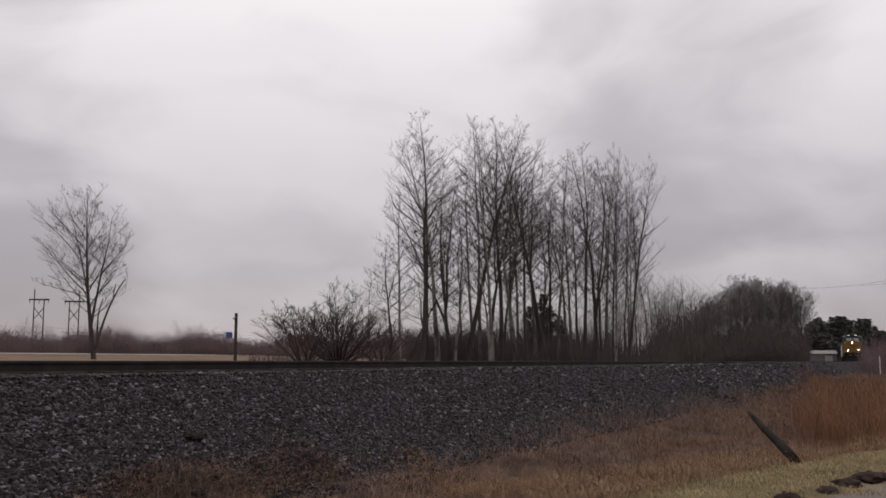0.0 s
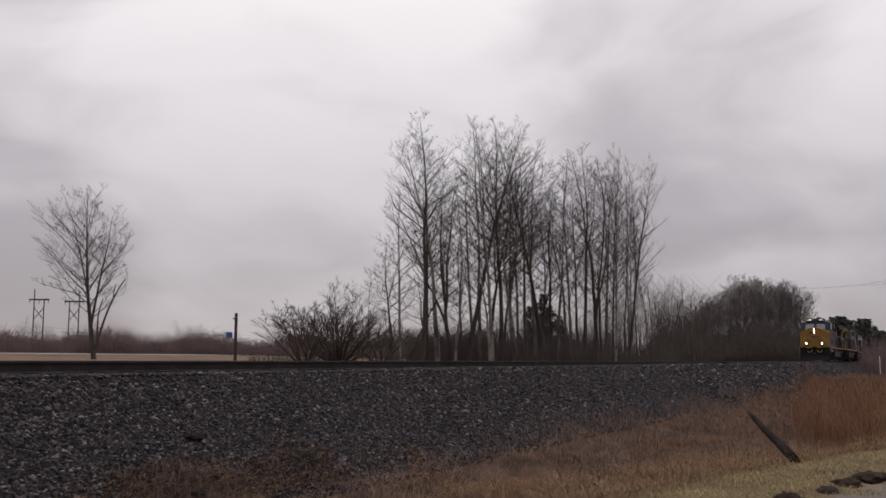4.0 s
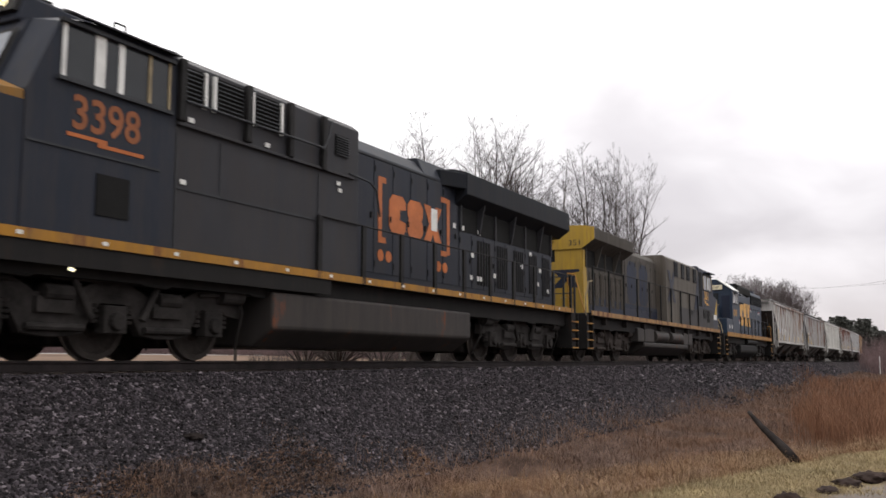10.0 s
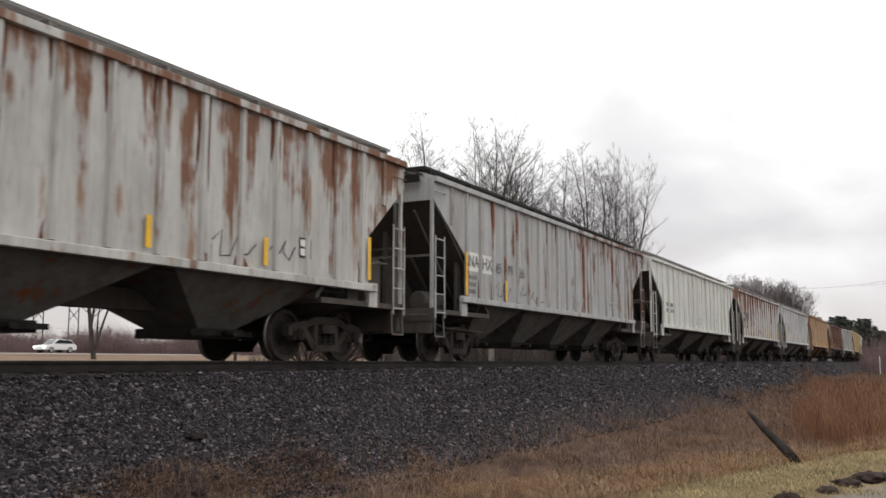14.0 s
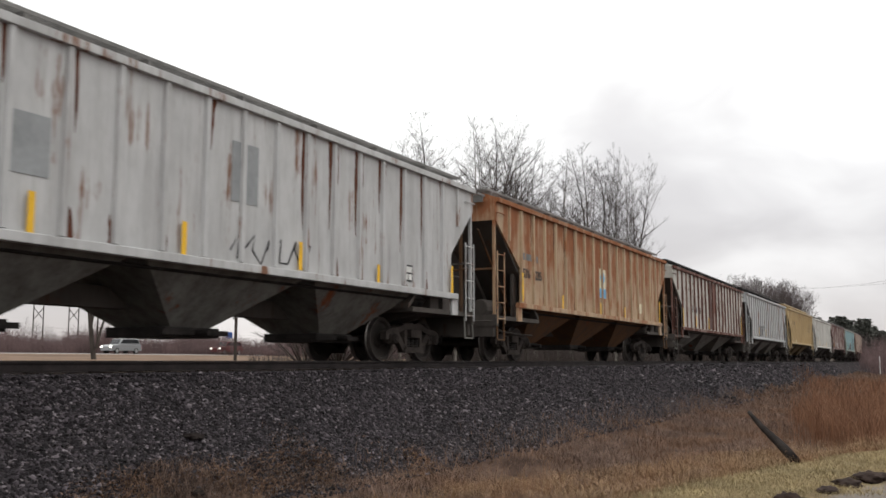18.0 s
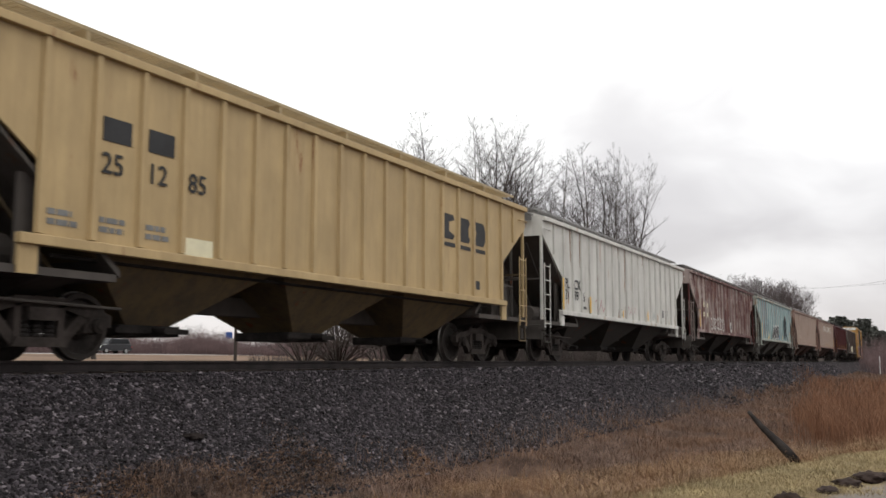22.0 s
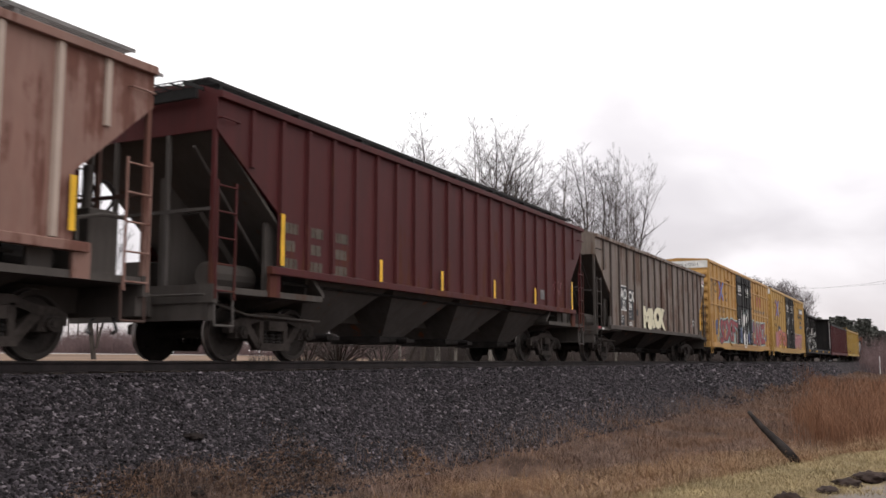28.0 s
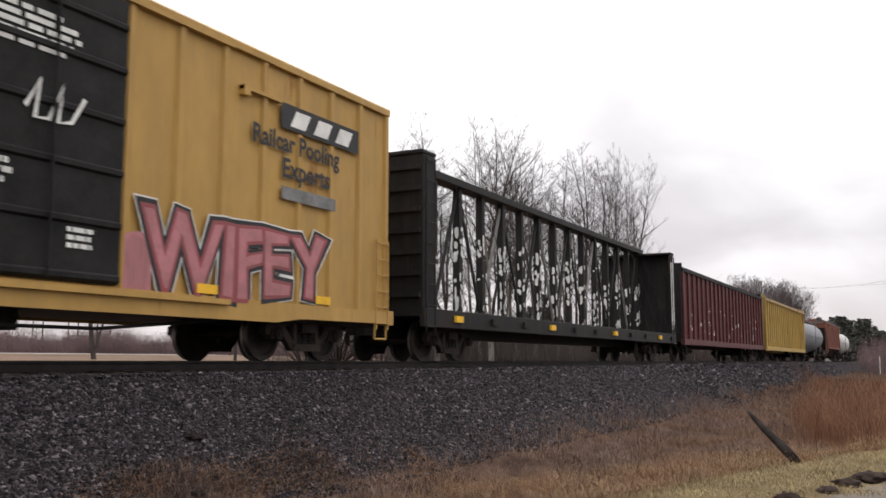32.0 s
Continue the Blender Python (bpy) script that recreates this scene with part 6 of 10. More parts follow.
def steps(car, x, y, w, z0, z1, n, mat, tread):
    g = Geo().box(x - w / 2 - 0.04, x - w / 2, y, y + 0.45, z0, z1).box(x + w / 2, x + w / 2 + 0.04, y, y + 0.45, z0, z1).box(x - w / 2, x + w / 2, y + 0.40, y + 0.45, z0, z1)
    st = part("step_well", g, mat, car)
    for i in range(n):
        z = z0 + (z1 - z0) * i / n
        part("tread", Geo().box(x - w / 2, x + w / 2, y - 0.02, y + 0.40, z, z + 0.035), tread, st)


def fuel_tank(car, x0, x1, z0, z1, y, mat, bevel=0.06):
    g = Geo().prism([(-y, z1), (-y, z0 + 0.30), (-y + 0.45, z0), (y - 0.45, z0), (y, z0 + 0.30), (y, z1)], "x", x0, x1)
    t = part("fuel_tank", g, mat, car, bevel=bevel)
    return t


def mark_blocks(car, x0, x1, z0, z1, y, mat):
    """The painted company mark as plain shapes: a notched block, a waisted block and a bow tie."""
    w, h = (x1 - x0) / 3, z1 - z0

    def shape(i, pts):
        part("company_mark", Geo().prism([(x0 + w * (i + u), z0 + h * v) for u, v in pts], "y", y - 0.004, y), mat, car)
    shape(0, [(0.2, 0), (0.75, 0), (0.93, 0.14), (0.93, 0.34), (0.6, 0.38), (0.6, 0.64), (0.93, 0.68), (0.93, 0.86), (0.75, 1), (0.2, 1), (0.02, 0.82), (0.02, 0.18)])
    shape(1, [(0.2, 0), (0.75, 0), (0.93, 0.15), (0.93, 0.40), (0.84, 0.5), (0.93, 0.62), (0.93, 0.85), (0.75, 1), (0.2, 1), (0.03, 0.85), (0.03, 0.60), (0.12, 0.5), (0.03, 0.38), (0.03, 0.15)])
    shape(2, [(0.0, 0), (0.4, 0), (0.55, 0.25), (0.7, 0), (1.12, 0), (0.78, 0.5), (1.12, 1), (0.72, 1), (0.55, 0.75), (0.4, 1), (0.0, 1), (0.32, 0.5)])


def flip_x(ob):
    """Turns a part's mesh end for end."""
    for v in ob.data.vertices:
        v.co.x = -v.co.x
    ob.data.flip_normals()


def wide_cab_loco(L, lead):
    """A six-axle wide-cab locomotive; the lead unit runs cab first, the other radiator first."""
    car = thing("diesel_locomotive", "dark blue diesel locomotive with a golden nose, lit lamps" if lead else "dirty grey diesel locomotive with a lemon yellow end", "locomotive", "train")
    cabm, hood, endm, stripe = (NAVY_LEAD, NAVY_GREY, GOLD, STRIPE) if lead else (NAVY, GREY_B, LEMON, STRIPE_OLD)
    Y = 1.53
    # frame and walkway
    part("underframe", Geo().box(-10.3, 10.3, -1.35, 1.35, 1.05, 1.42), UNDER, car)
    part("walkway", Geo().box(-10.45, 10.35, -1.56, 1.56, 1.42, 1.52), UNDER, car)
    for s in (-1, 1):
        part("sill_stripe", Geo().box(-10.40, 10.30, min(s * 1.56, s * 1.585), max(s * 1.56, s * 1.585), 1.43 if lead else 1.44, 1.56 if lead else 1.59), stripe, car, "yellow stripe along the sill")
        part("side_skirt", Geo().box(-10.35, -2.6, min(s * 1.50, s * 1.555), max(s * 1.50, s * 1.555), 1.16, 1.43) if lead else Geo().box(-9.8, 9.8, min(s * 1.24, s * 1.28), max(s * 1.24, s * 1.28), 1.22, 1.445), UNDER if lead else M_BLACK, car)
    # nose
    if lead:
        # a broad house-shaped nose with its outer thirds folded back
        nose = Geo()
        for s in (-1, 1):
            nose.add([(-10.45, s * 0.62, 1.56), (-10.45, s * 0.62, 3.52), (-10.12, s * 1.50, 1.56), (-10.12, s * 1.50, 3.12), (-8.95, s * 1.50, 1.56), (-8.95, s * 1.50, 3.24), (-8.95, s * 0.62, 3.62), (-10.45, s * 0.34, 3.64), (-8.95, s * 0.34, 3.72)],
                     [q if s < 0 else q[::-1] for q in ((0, 1, 3, 2), (2, 3, 5, 4), (1, 6, 5, 3), (1, 7, 8, 6))])
        nose.add([(-10.45, -0.62, 1.56), (-10.45, 0.62, 1.56), (-10.45, 0.62, 3.52), (-10.45, 0.34, 3.64), (-10.45, -0.34, 3.64), (-10.45, -0.62, 3.52), (-8.95, 0.34, 3.72), (-8.95, -0.34, 3.72)], [(0, 5, 4, 3, 2, 1), (4, 7, 6, 3)])
        ps = [part("nose", nose, GOLD, car, "golden yellow nose")]
        for s in (-1, 1):
            ps.append(part("nose_side", Geo().box(-10.10, -8.9, min(s * 1.512, s * 1.498), max(s * 1.512, s * 1.498), 1.56, 3.10), cabm, car))
            ps.append(part("nose_seam", Geo().box(-10.458, -10.445, s * 0.62 - 0.012, s * 0.62 + 0.012, 1.60, 3.48), RAIL_DARK, car))
        ps.append(part("nose_door", Geo().box(-10.48, -10.44, 0.16, 0.56, 1.70, 3.36), GOLD, car, bevel=0.015))
        for z in (2.0, 2.7):
            ps.append(part("door_hinge", Geo().box(-10.50, -10.47, 0.50, 0.55, z, z + 0.15), RAIL_DARK, car))
        ps.append(part("nose_window", Geo().box(-10.495, -10.475, 0.24, 0.46, 2.96, 3.24), M_GLASS, car, bevel=0.006))
        for k, (y0, y1) in enumerate(((0.36, 0.12), (0.08, -0.14), (-0.18, -0.44))):
            ps.append(part("company_mark", Geo().prism([(y0, 2.52), (y1 + 0.04, 2.52), (y1, 2.60), (y1 + 0.05, 2.72), (y0 - 0.05, 2.72), (y0 - 0.02, 2.62)], "x", -10.49, -10.452), NAVY_LEAD, car, "dark blue block of the company mark"))
        ps.append(part("red_badge", Geo().prism(rounded(0.36, 2.18, 0.15, 0.16, 3), "x", -10.492, -10.478), M_SPRAYRED, car, "small red badge"))
        for y0 in (-0.40, -0.52):
            ps.append(part("small_mark", Geo().box(-10.46, -10.448, y0 - 0.03, y0 + 0.03, 2.28, 2.34), NAVY_LEAD, car))
        ps.append(part("brow_line", Geo().rod([(-10.14, -1.5, 3.13), (-10.46, -0.62, 3.53), (-10.46, -0.34, 3.65), (-10.46, 0.34, 3.65), (-10.46, 0.62, 3.53), (-10.14, 1.5, 3.13)], 0.012), LEMON, car))
        ps.append(part("roof_header", Geo().prism([(-8.86, 4.28), (-8.74, 4.68), (-8.2, 4.66), (-6.62, 4.60), (-6.62, 4.28)], "y", -0.95, 0.95), cabm, car, bevel=0.05))
    else:
        nose = Geo().prism([(-10.42, 1.56), (-10.42, 2.95), (-10.30, 3.28), (-8.95, 3.62), (-8.95, 1.56)], "y", -1.05, 1.05)
        nose.add([(-10.30, -1.50, 1.56), (-10.42, -1.05, 1.56), (-10.42, -1.05, 2.95), (-10.30, -1.50, 2.85), (-10.18, -1.50, 3.10), (-10.30, -1.05, 3.28), (-8.95, -1.50, 3.30), (-8.95, -1.05, 3.62), (-8.95, -1.50, 1.56)],
                 [(0, 1, 2, 3), (3, 2, 5, 4), (4, 5, 7, 6), (0, 3, 4, 6, 8)])
        nose.add([(-10.30, 1.50, 1.56), (-10.42, 1.05, 1.56), (-10.42, 1.05, 2.95), (-10.30, 1.50, 2.85), (-10.18, 1.50, 3.10), (-10.30, 1.05, 3.28), (-8.95, 1.50, 3.30), (-8.95, 1.05, 3.62), (-8.95, 1.50, 1.56)],
                 [(3, 2, 1, 0), (4, 5, 2, 3), (6, 7, 5, 4), (8, 6, 4, 3, 0)])
        ps = [part("nose", nose, NAVY, car, "")]
        for s in (-1, 1):
            ps.append(part("nose_side", Geo().box(-10.16, -8.9, min(s * 1.512, s * 1.498), max(s * 1.512, s * 1.498), 1.56, 3.10), NAVY, car))
        ps.append(part("nose_peak", Geo().prism([(-10.46, 2.98), (-10.46, 3.40), (-10.36, 3.62), (-9.3, 3.66), (-9.3, 3.0)], "y", -0.34, 0.34), NAVY, car, bevel=0.04))
        ps.append(part("nose_door", Geo().box(-10.465, -10.42, -0.15, 0.55, 1.70, 2.95), NAVY, car, bevel=0.02))
        ps.append(part("nose_window", Geo().box(-10.48, -10.46, 0.12, 0.44, 2.62, 3.0), M_GLASS, car))
    # cab
    cx, cz, ce = (-6.60, 4.56, 4.42) if lead else (-5.75, 4.48, 4.36)
    cab = Geo().prism([(-9.30, 3.25), (-8.78, 4.30), (-8.30, 4.46), (cx, cz), (cx, 1.56), (-9.30, 1.56)], "y", -1.10, 1.10)
    for s in (-1, 1):
        cab.add([(-9.25, s * 1.10, 3.25), (-8.75, s * 1.10, 4.30), (-8.30, s * 1.10, 4.46), (cx, s * 1.10, cz), (-9.12, s * Y, 3.25), (-8.68, s * Y, 4.22), (-8.3, s * Y, 4.34), (cx, s * Y, ce),
                 (cx, s * Y, 1.56), (-9.12, s * Y, 1.56), (-9.25, s * 1.10, 1.56)],
                [q if s < 0 else q[::-1] for q in ((0, 4, 5, 1), (1, 5, 6, 2), (2, 6, 7, 3), (4, 9, 8, 7, 6, 5), (0, 10, 9, 4))])
    cab.add([(cx, -1.10, cz), (cx, 1.10, cz), (cx, Y, ce), (cx, Y, 1.56), (cx, -Y, 1.56), (cx, -Y, ce)], [(5, 4, 3, 2, 1, 0)])
    cabp = part("cab", cab, cabm, car)
    ps.append(cabp)
    for s in (-1, 1):
        fr = part("windshield_frame", Geo().add([(-9.165, s * 0.05, 3.40), (-9.165, s * 1.09, 3.40), (-8.855, s * 1.06, 4.10), (-8.855, s * 0.08, 4.10)], [(0, 1, 2, 3)]), M_BLACK, car, m=pose(-0.035, 0, 0.05))
        ps.append(fr)
        ps.append(part("windshield", Geo().add([(-9.15, s * 0.12, 3.48), (-9.15, s * 1.03, 3.48), (-8.895, s * 0.99, 4.03), (-8.895, s * 0.15, 4.03)], [(0, 1, 2, 3)]), WINDSHIELD, fr, m=pose(-0.012, 0, 0.01)))
        ps.append(part("wiper", Geo().rod([(-9.05, s * 0.55, 4.12), (-9.2, s * 0.40, 3.75)], 0.012), M_BLACK, car))
        ps.append(part("number_board", Geo().add([(-8.90, s * 0.28, 4.41), (-8.90, s * 0.92, 4.41), (-8.78, s * 0.92, 4.69), (-8.78, s * 0.28, 4.69), (-8.3, s * 0.28, 4.41), (-8.3, s * 0.92, 4.41), (-8.3, s * 0.92, 4.69), (-8.3, s * 0.28, 4.69)],
                                             [(0, 1, 2, 3), (3, 2, 6, 7), (0, 3, 7, 4), (1, 5, 6, 2)]), M_BLACK, car))
    w0, w1 = (3.53, 4.19) if lead else (3.42, 4.08)
    win = part("cab_window", Geo().box(-8.62, -6.75, -Y - 0.012, -Y + 0.01, w0, w1), M_GLASS, car, "dark cab side window with pale frames")
    ps.append(win)
    for a, b in ((-8.64, -8.58), (-8.12, -7.95), (-7.72, -7.62), (-7.18, -7.12), (-6.79, -6.75)) if lead else ((-8.64, -8.60), (-8.02, -7.98), (-7.62, -7.58), (-6.78, -6.74)):
        ps.append(part("window_frame", Geo().box(a, b, -Y - 0.03, -Y - 0.006, w0 - 0.02, w1 + 0.02), M_WHITEINK if lead and a < -7.3 else RAIL_PALE, win))
    if not lead:
        ps.append(part("open_pane", Geo().box(-7.96, -7.64, -Y - 0.02, -Y - 0.012, 3.46, 4.04), M_GLASSLIT, win, "pale open window pane"))
    ps.append(part("window_ledge", Geo().box(-8.7, -6.7, -Y - 0.06, -Y, w0 - 0.06, w0 - 0.01).box(-8.7, -6.7, -Y - 0.08, -Y, w1 + 0.02, w1 + 0.07), RAIL_DARK, win))
    if lead:
        ps.append(part("window_awning", Geo().prism([(-Y, w1 + 0.20), (-Y - 0.16, w1 + 0.14), (-Y - 0.16, w1 + 0.12), (-Y, w1 + 0.16)], "x", -8.66, -6.66), RAIL_DARK, win))
        ps.append(part("roof_handle", Geo().rod([(-7.5, -1.2, 4.50), (-7.5, -1.2, 4.64), (-7.3, -1.2, 4.64), (-7.3, -1.2, 4.50)], 0.014), M_BLACK, car))
    ps.append(part("cab_vent", Geo().box(-8.0, -7.44, -Y - 0.02, -Y, 1.86, 2.40), SHADE_BLACK, car))
    ps.append(part("battery_box_line", Geo().box(-9.1, -6.9, -Y - 0.02, -Y, 2.62, 2.65), RAIL_DARK, car))
    # machinery behind the cab, at full width
    x0, x1, ze, zr = (-6.60, -1.68, 4.33, 4.46) if lead else (-5.75, 0.35, 4.24, 4.37)
    ps.append(part("equipment_cabin", Geo().prism([(-Y + 0.012, 1.56), (-Y + 0.012, ze), (-1.36, zr), (1.36, zr), (Y - 0.012, ze), (Y - 0.012, 1.56)], "x", x0, x1), hood, car, bevel=0.02))
    for a, b in (((-6.50, -6.03), (-5.80, -5.12), (-4.88, -4.16), (-2.50, -2.06)) if lead else ((-5.24, -4.63), (-3.88, -3.3), (-2.8, -2.3), (-1.6, -1.0))):
        p = louvre(car, "blower_opening", a, b, 3.75 if lead else 3.58, (4.27 if a < -3 else 4.12) if lead else 4.22, -Y - 0.004, 8, RAIL_DARK, along_z=lead)
        ps.append(p)
        ps.extend(p.children)
    if lead:
        for q in (-6.05, -5.85, -4.94, -4.18):
            ps.append(part("opening_post", Geo().box(q, q + 0.055, -Y - 0.05, -Y, 3.72, 4.27), M_WHITEINK, car, "pale post beside an opening"))
        for q, z0 in ((-6.60, 3.42), (-5.10, 3.42), (-3.98, 3.40), (-3.0, 3.36)):
            ps.append(part("strap", Geo().box(q, q + 0.13, -Y - 0.09, -Y, z0, 4.34), M_BLACK, car, "dark vertical strap", bevel=0.02))
        ps.append(part("pipe_rail", Geo().rod([(-6.5, -Y - 0.10, 3.72), (-3.0, -Y - 0.10, 3.74), (-2.75, -Y - 0.06, 4.05), (-2.62, -Y - 0.02, 4.32)], 0.02), RAIL_DARK, car))
        ps.append(part("pipe_rail", Geo().rod([(-2.05, -Y - 0.03, 3.46), (-1.35, -Y - 0.03, 3.42), (-1.10, -Y - 0.03, 3.30), (-0.95, -Y - 0.03, 2.80)], 0.02), RAIL_DARK, car))
        ps.append(part("panel_seam", Geo().box(-6.58, -3.0, -Y - 0.006, -Y, 2.44, 2.47).box(-6.58, -6.55, -Y - 0.006, -Y, 1.6, 3.3).box(-5.62, -5.60, -Y - 0.006, -Y, 2.5, 3.3).box(-3.02, -2.99, -Y - 0.006, -Y, 1.6, 3.3), RAIL_DARK, car))
        ps.append(part("cabin_ledge", Geo().box(-6.58, -1.9, -Y - 0.05, -Y, 3.36, 3.41), NAVY_GREY, car, bevel=0.01))
        for q, z in ((-6.48, 2.52), (-6.35, 3.46), (-4.55, 3.46), (-2.45, 3.18), (-2.40, 3.06)):
            ps.append(panel(car, "small_plate", q, q + 0.12, z, z + 0.07, M_WHITEINK, -Y - 0.006))
    # engine hood
    H = 1.18 if lead else 1.08
    g = Geo().prism([(-H, 1.52), (-H, 4.14), (-0.96, 4.42), (0.96, 4.42), (H, 4.14), (H, 1.52)] if lead else [(-H, 1.52), (-H, 4.02), (-0.9, 4.22), (0.9, 4.22), (H, 4.02), (H, 1.52)], "x", -1.68 if lead else 0.3, 9.5 if lead else 9.6)
    if lead:
        ps.append(part("raised_hood_top", Geo().prism([(-H - 0.01, 4.12), (-1.0, 4.52), (1.0, 4.52), (H + 0.01, 4.12)], "x", 1.55, 3.2), NAVY_LEAD, car, bevel=0.02))
        ps.append(part("gutter", Geo().box(-1.66, 2.2, -H - 0.02, -H, 4.08, 4.11), RAIL_DARK, car))
    hd = part("engine_hood", g, HOOD_B if not lead else NAVY_LEAD, car, bevel=0.02)
    ps.append(hd)
    k = len(car.children)
    doors(car, -1.35 if lead else 0.45, 3.2 if lead else 4.9, 1.75, 4.05 if lead else 3.85, -H, 6, NAVY_LEAD if lead else HOOD_B)
    doors(car, 3.3 if lead else 5.0, 9.45 if lead else 9.1, 1.75, 3.04, -H, 9 if lead else 7, NAVY_LEAD if lead else HOOD_B)
    for o in car.children[k:]:
        ps.append(o)
        ps.extend(o.children)
    for a in ((4.3, 5.1), (5.5, 6.2), (6.6, 7.3), (7.7, 8.3), (8.7, 9.3)) if lead else ((5.1, 5.5), (5.75, 6.1), (6.35, 6.7), (6.95, 7.3), (7.55, 7.9), (8.15, 8.5), (8.7, 9.05)):
        p = louvre(car, "engine_grille", a[0], a[1], 1.85, 2.95, -H - 0.016, 5, hood, along_z=False)
        ps.append(p)
        ps.extend(p.children)
    # radiator with overhanging wings
    r0, r1, zb, zt, zc = (3.1, 10.25, 3.90, 4.42, 4.56) if lead else (5.05, 9.72, 3.95, 4.33, 4.43)
    W = 1.51
    wing = [(-W, zb), (-W, zt), (-1.12, zc - 0.02), (0, zc), (1.12, zc - 0.02), (W, zt), (W, zb), (H, 3.66), (-H, 3.66)]
    ps.append(part("radiator_housing", Geo().prism(wing, "x", r0, r1), WING_DARK if lead else WING_B, car, "overhanging radiator housing", bevel=0.02))
    if lead:
        ps.append(part("housing_flare", Geo().prism([(r0 - 0.75, -H), (r0 + 0.01, -W + 0.01), (r0 + 0.01, W - 0.01), (r0 - 0.75, H)], "z", zb + 0.12, zt - 0.03), WING_DARK, car, bevel=0.02))
        for i in range(3):
            ps.append(part("roof_hatch", Geo().box(r0 + 0.7 + i * 2.2, r0 + 2.3 + i * 2.2, -0.9, 0.9, zc - 0.05, zc + 0.05), WING_DARK, car, bevel=0.02))
    # no hole here: a black sheet paints the shade under the wing
    op = part("radiator_opening", Geo().box(r0 + 0.25, r1 - (0.85 if lead else 0.3), -H - 0.012, -H + 0.01, 3.08, 3.70), SHADE_BLACK, car, "black sheet painting the shaded opening under the radiator housing")
    ps.append(op)
    n = 6 if lead else 4
    for i in range(n + 1):
        x = r0 + 0.25 + (r1 - r0 - (1.10 if lead else 0.55)) * i / n
        ps.append(part("wing_bracket", Geo().prism([(-H - 0.01, 3.06), (-H - 0.01, 3.72), (-W + 0.1, zb + 0.01), (-H - 0.07, 3.12)] if i % 2 else [(-H - 0.01, 3.06), (-H - 0.01, 3.7), (-H - 0.06, 3.7), (-H - 0.06, 3.06)], "x", x - 0.03, x + 0.03), NAVY_GREY if lead else WING_B, op))
    ps.append(part("exhaust_stack", Geo().cyl((r0 - 0.75, 0, 4.2), (r0 - 0.75, 0, 4.62), 0.34, 0.30, 14), M_BLACK, car))
    # long end
    xe = 9.5 if lead else r1 - 0.05
    if lead:
        ps.append(part("rear_face", Geo().box(xe - 0.02, xe + 0.02, -H, H, 1.52, 3.66), NAVY, car))
        for y0, y1 in ((-1.5, -0.45), (0.45, 1.5)):
            er = part("end_rail", Geo().rod([(10.62, y0, 2.56), (10.62, y1, 2.56)], 0.02).rod([(10.62, y0, 2.05), (10.62, y1, 2.05)], 0.016), RAIL_DARK, car)
            ps.append(er)
            for k in range(4):
                yy = y0 + (y1 - y0) * k / 3
                ps.append(part("stanchion", Geo().box(10.60, 10.64, yy - 0.03, yy + 0.03, 1.45, 2.58), RAIL_DARK, er))
    else:
        ps.append(part("rear_face", Geo().box(xe - 0.02, xe + 0.02, -H + 0.01, H - 0.01, 1.52, 3.66), LEMON, car, "lemon yellow hood end"))
        ps.append(part("yellow_wing_end", Geo().prism([(-W - 0.004, zb - 0.004), (-W - 0.004, zt + 0.004), (-1.12, zc - 0.015), (0, zc + 0.005), (1.12, zc - 0.015), (W + 0.004, zt + 0.004), (W + 0.004, zb - 0.004), (H, 3.65), (-H, 3.65)], "x", r1 - 0.02, r1 + 0.02), LEMON, car))
        ps.append(part("yellow_corner", Geo().prism([(9.42, 3.62), (9.66, 3.62), (9.66, 1.56), (9.18, 1.56)], "y", -H - 0.018, -H + 0.01), LEMON, car))
        ps.append(part("yellow_corner", Geo().prism([(9.42, 3.62), (9.66, 3.62), (9.66, 1.56), (9.18, 1.56)], "y", H - 0.01, H + 0.018), LEMON, car))
        ps.append(part("end_headlight_box", Geo().box(r1 + 0.02, r1 + 0.06, -0.16, 0.16, 3.90, 4.36), LEMON, car, bevel=0.02))
        for z in (4.02, 4.24):
            ps.append(part("lamp", Geo().cyl((r1 + 0.06, 0, z), (r1 + 0.09, 0, z), 0.10, n=14), LAMP_OFF, car))
        ps.append(part("end_window", Geo().box(xe + 0.02, xe + 0.035, -0.14, 0.20, 3.25, 3.80), SHADE_BLACK, car))
        # the mark on the end: a bow tie under a bar and two plain blocks
        for pts in ([(-0.95, 2.38), (-0.66, 2.38), (-0.52, 2.58), (-0.36, 2.38), (-0.02, 2.38), (-0.34, 2.70), (-0.02, 2.98), (-0.98, 2.98), (-0.98, 2.90), (-0.70, 2.86)],
                    [(0.08, 2.38), (0.42, 2.38), (0.50, 2.46), (0.45, 2.68), (0.50, 2.92), (0.42, 2.98), (0.08, 2.98), (0.02, 2.90), (0.07, 2.68), (0.02, 2.46)],
                    [(0.60, 2.38), (0.92, 2.38), (0.96, 2.55), (0.78, 2.58), (0.78, 2.80), (0.96, 2.82), (0.92, 2.98), (0.60, 2.98)]):
            ps.append(part("blue_end_mark", Geo().prism(pts, "x", xe + 0.02, xe + 0.03), NAVY, car))
        # grilles and clutter on the yellow end
        for z in (1.75, 2.05):
            ps.append(part("end_grab_iron", Geo().rod([(xe + 0.02, -0.75, z), (xe + 0.10, -0.75, z), (xe + 0.10, -0.35, z), (xe + 0.02, -0.35, z)], 0.014), RAIL_PALE, car))
        ps.append(part("end_box", Geo().box(xe + 0.02, xe + 0.30, 0.2, 0.85, 1.52, 1.98), UNDER, car, bevel=0.02))
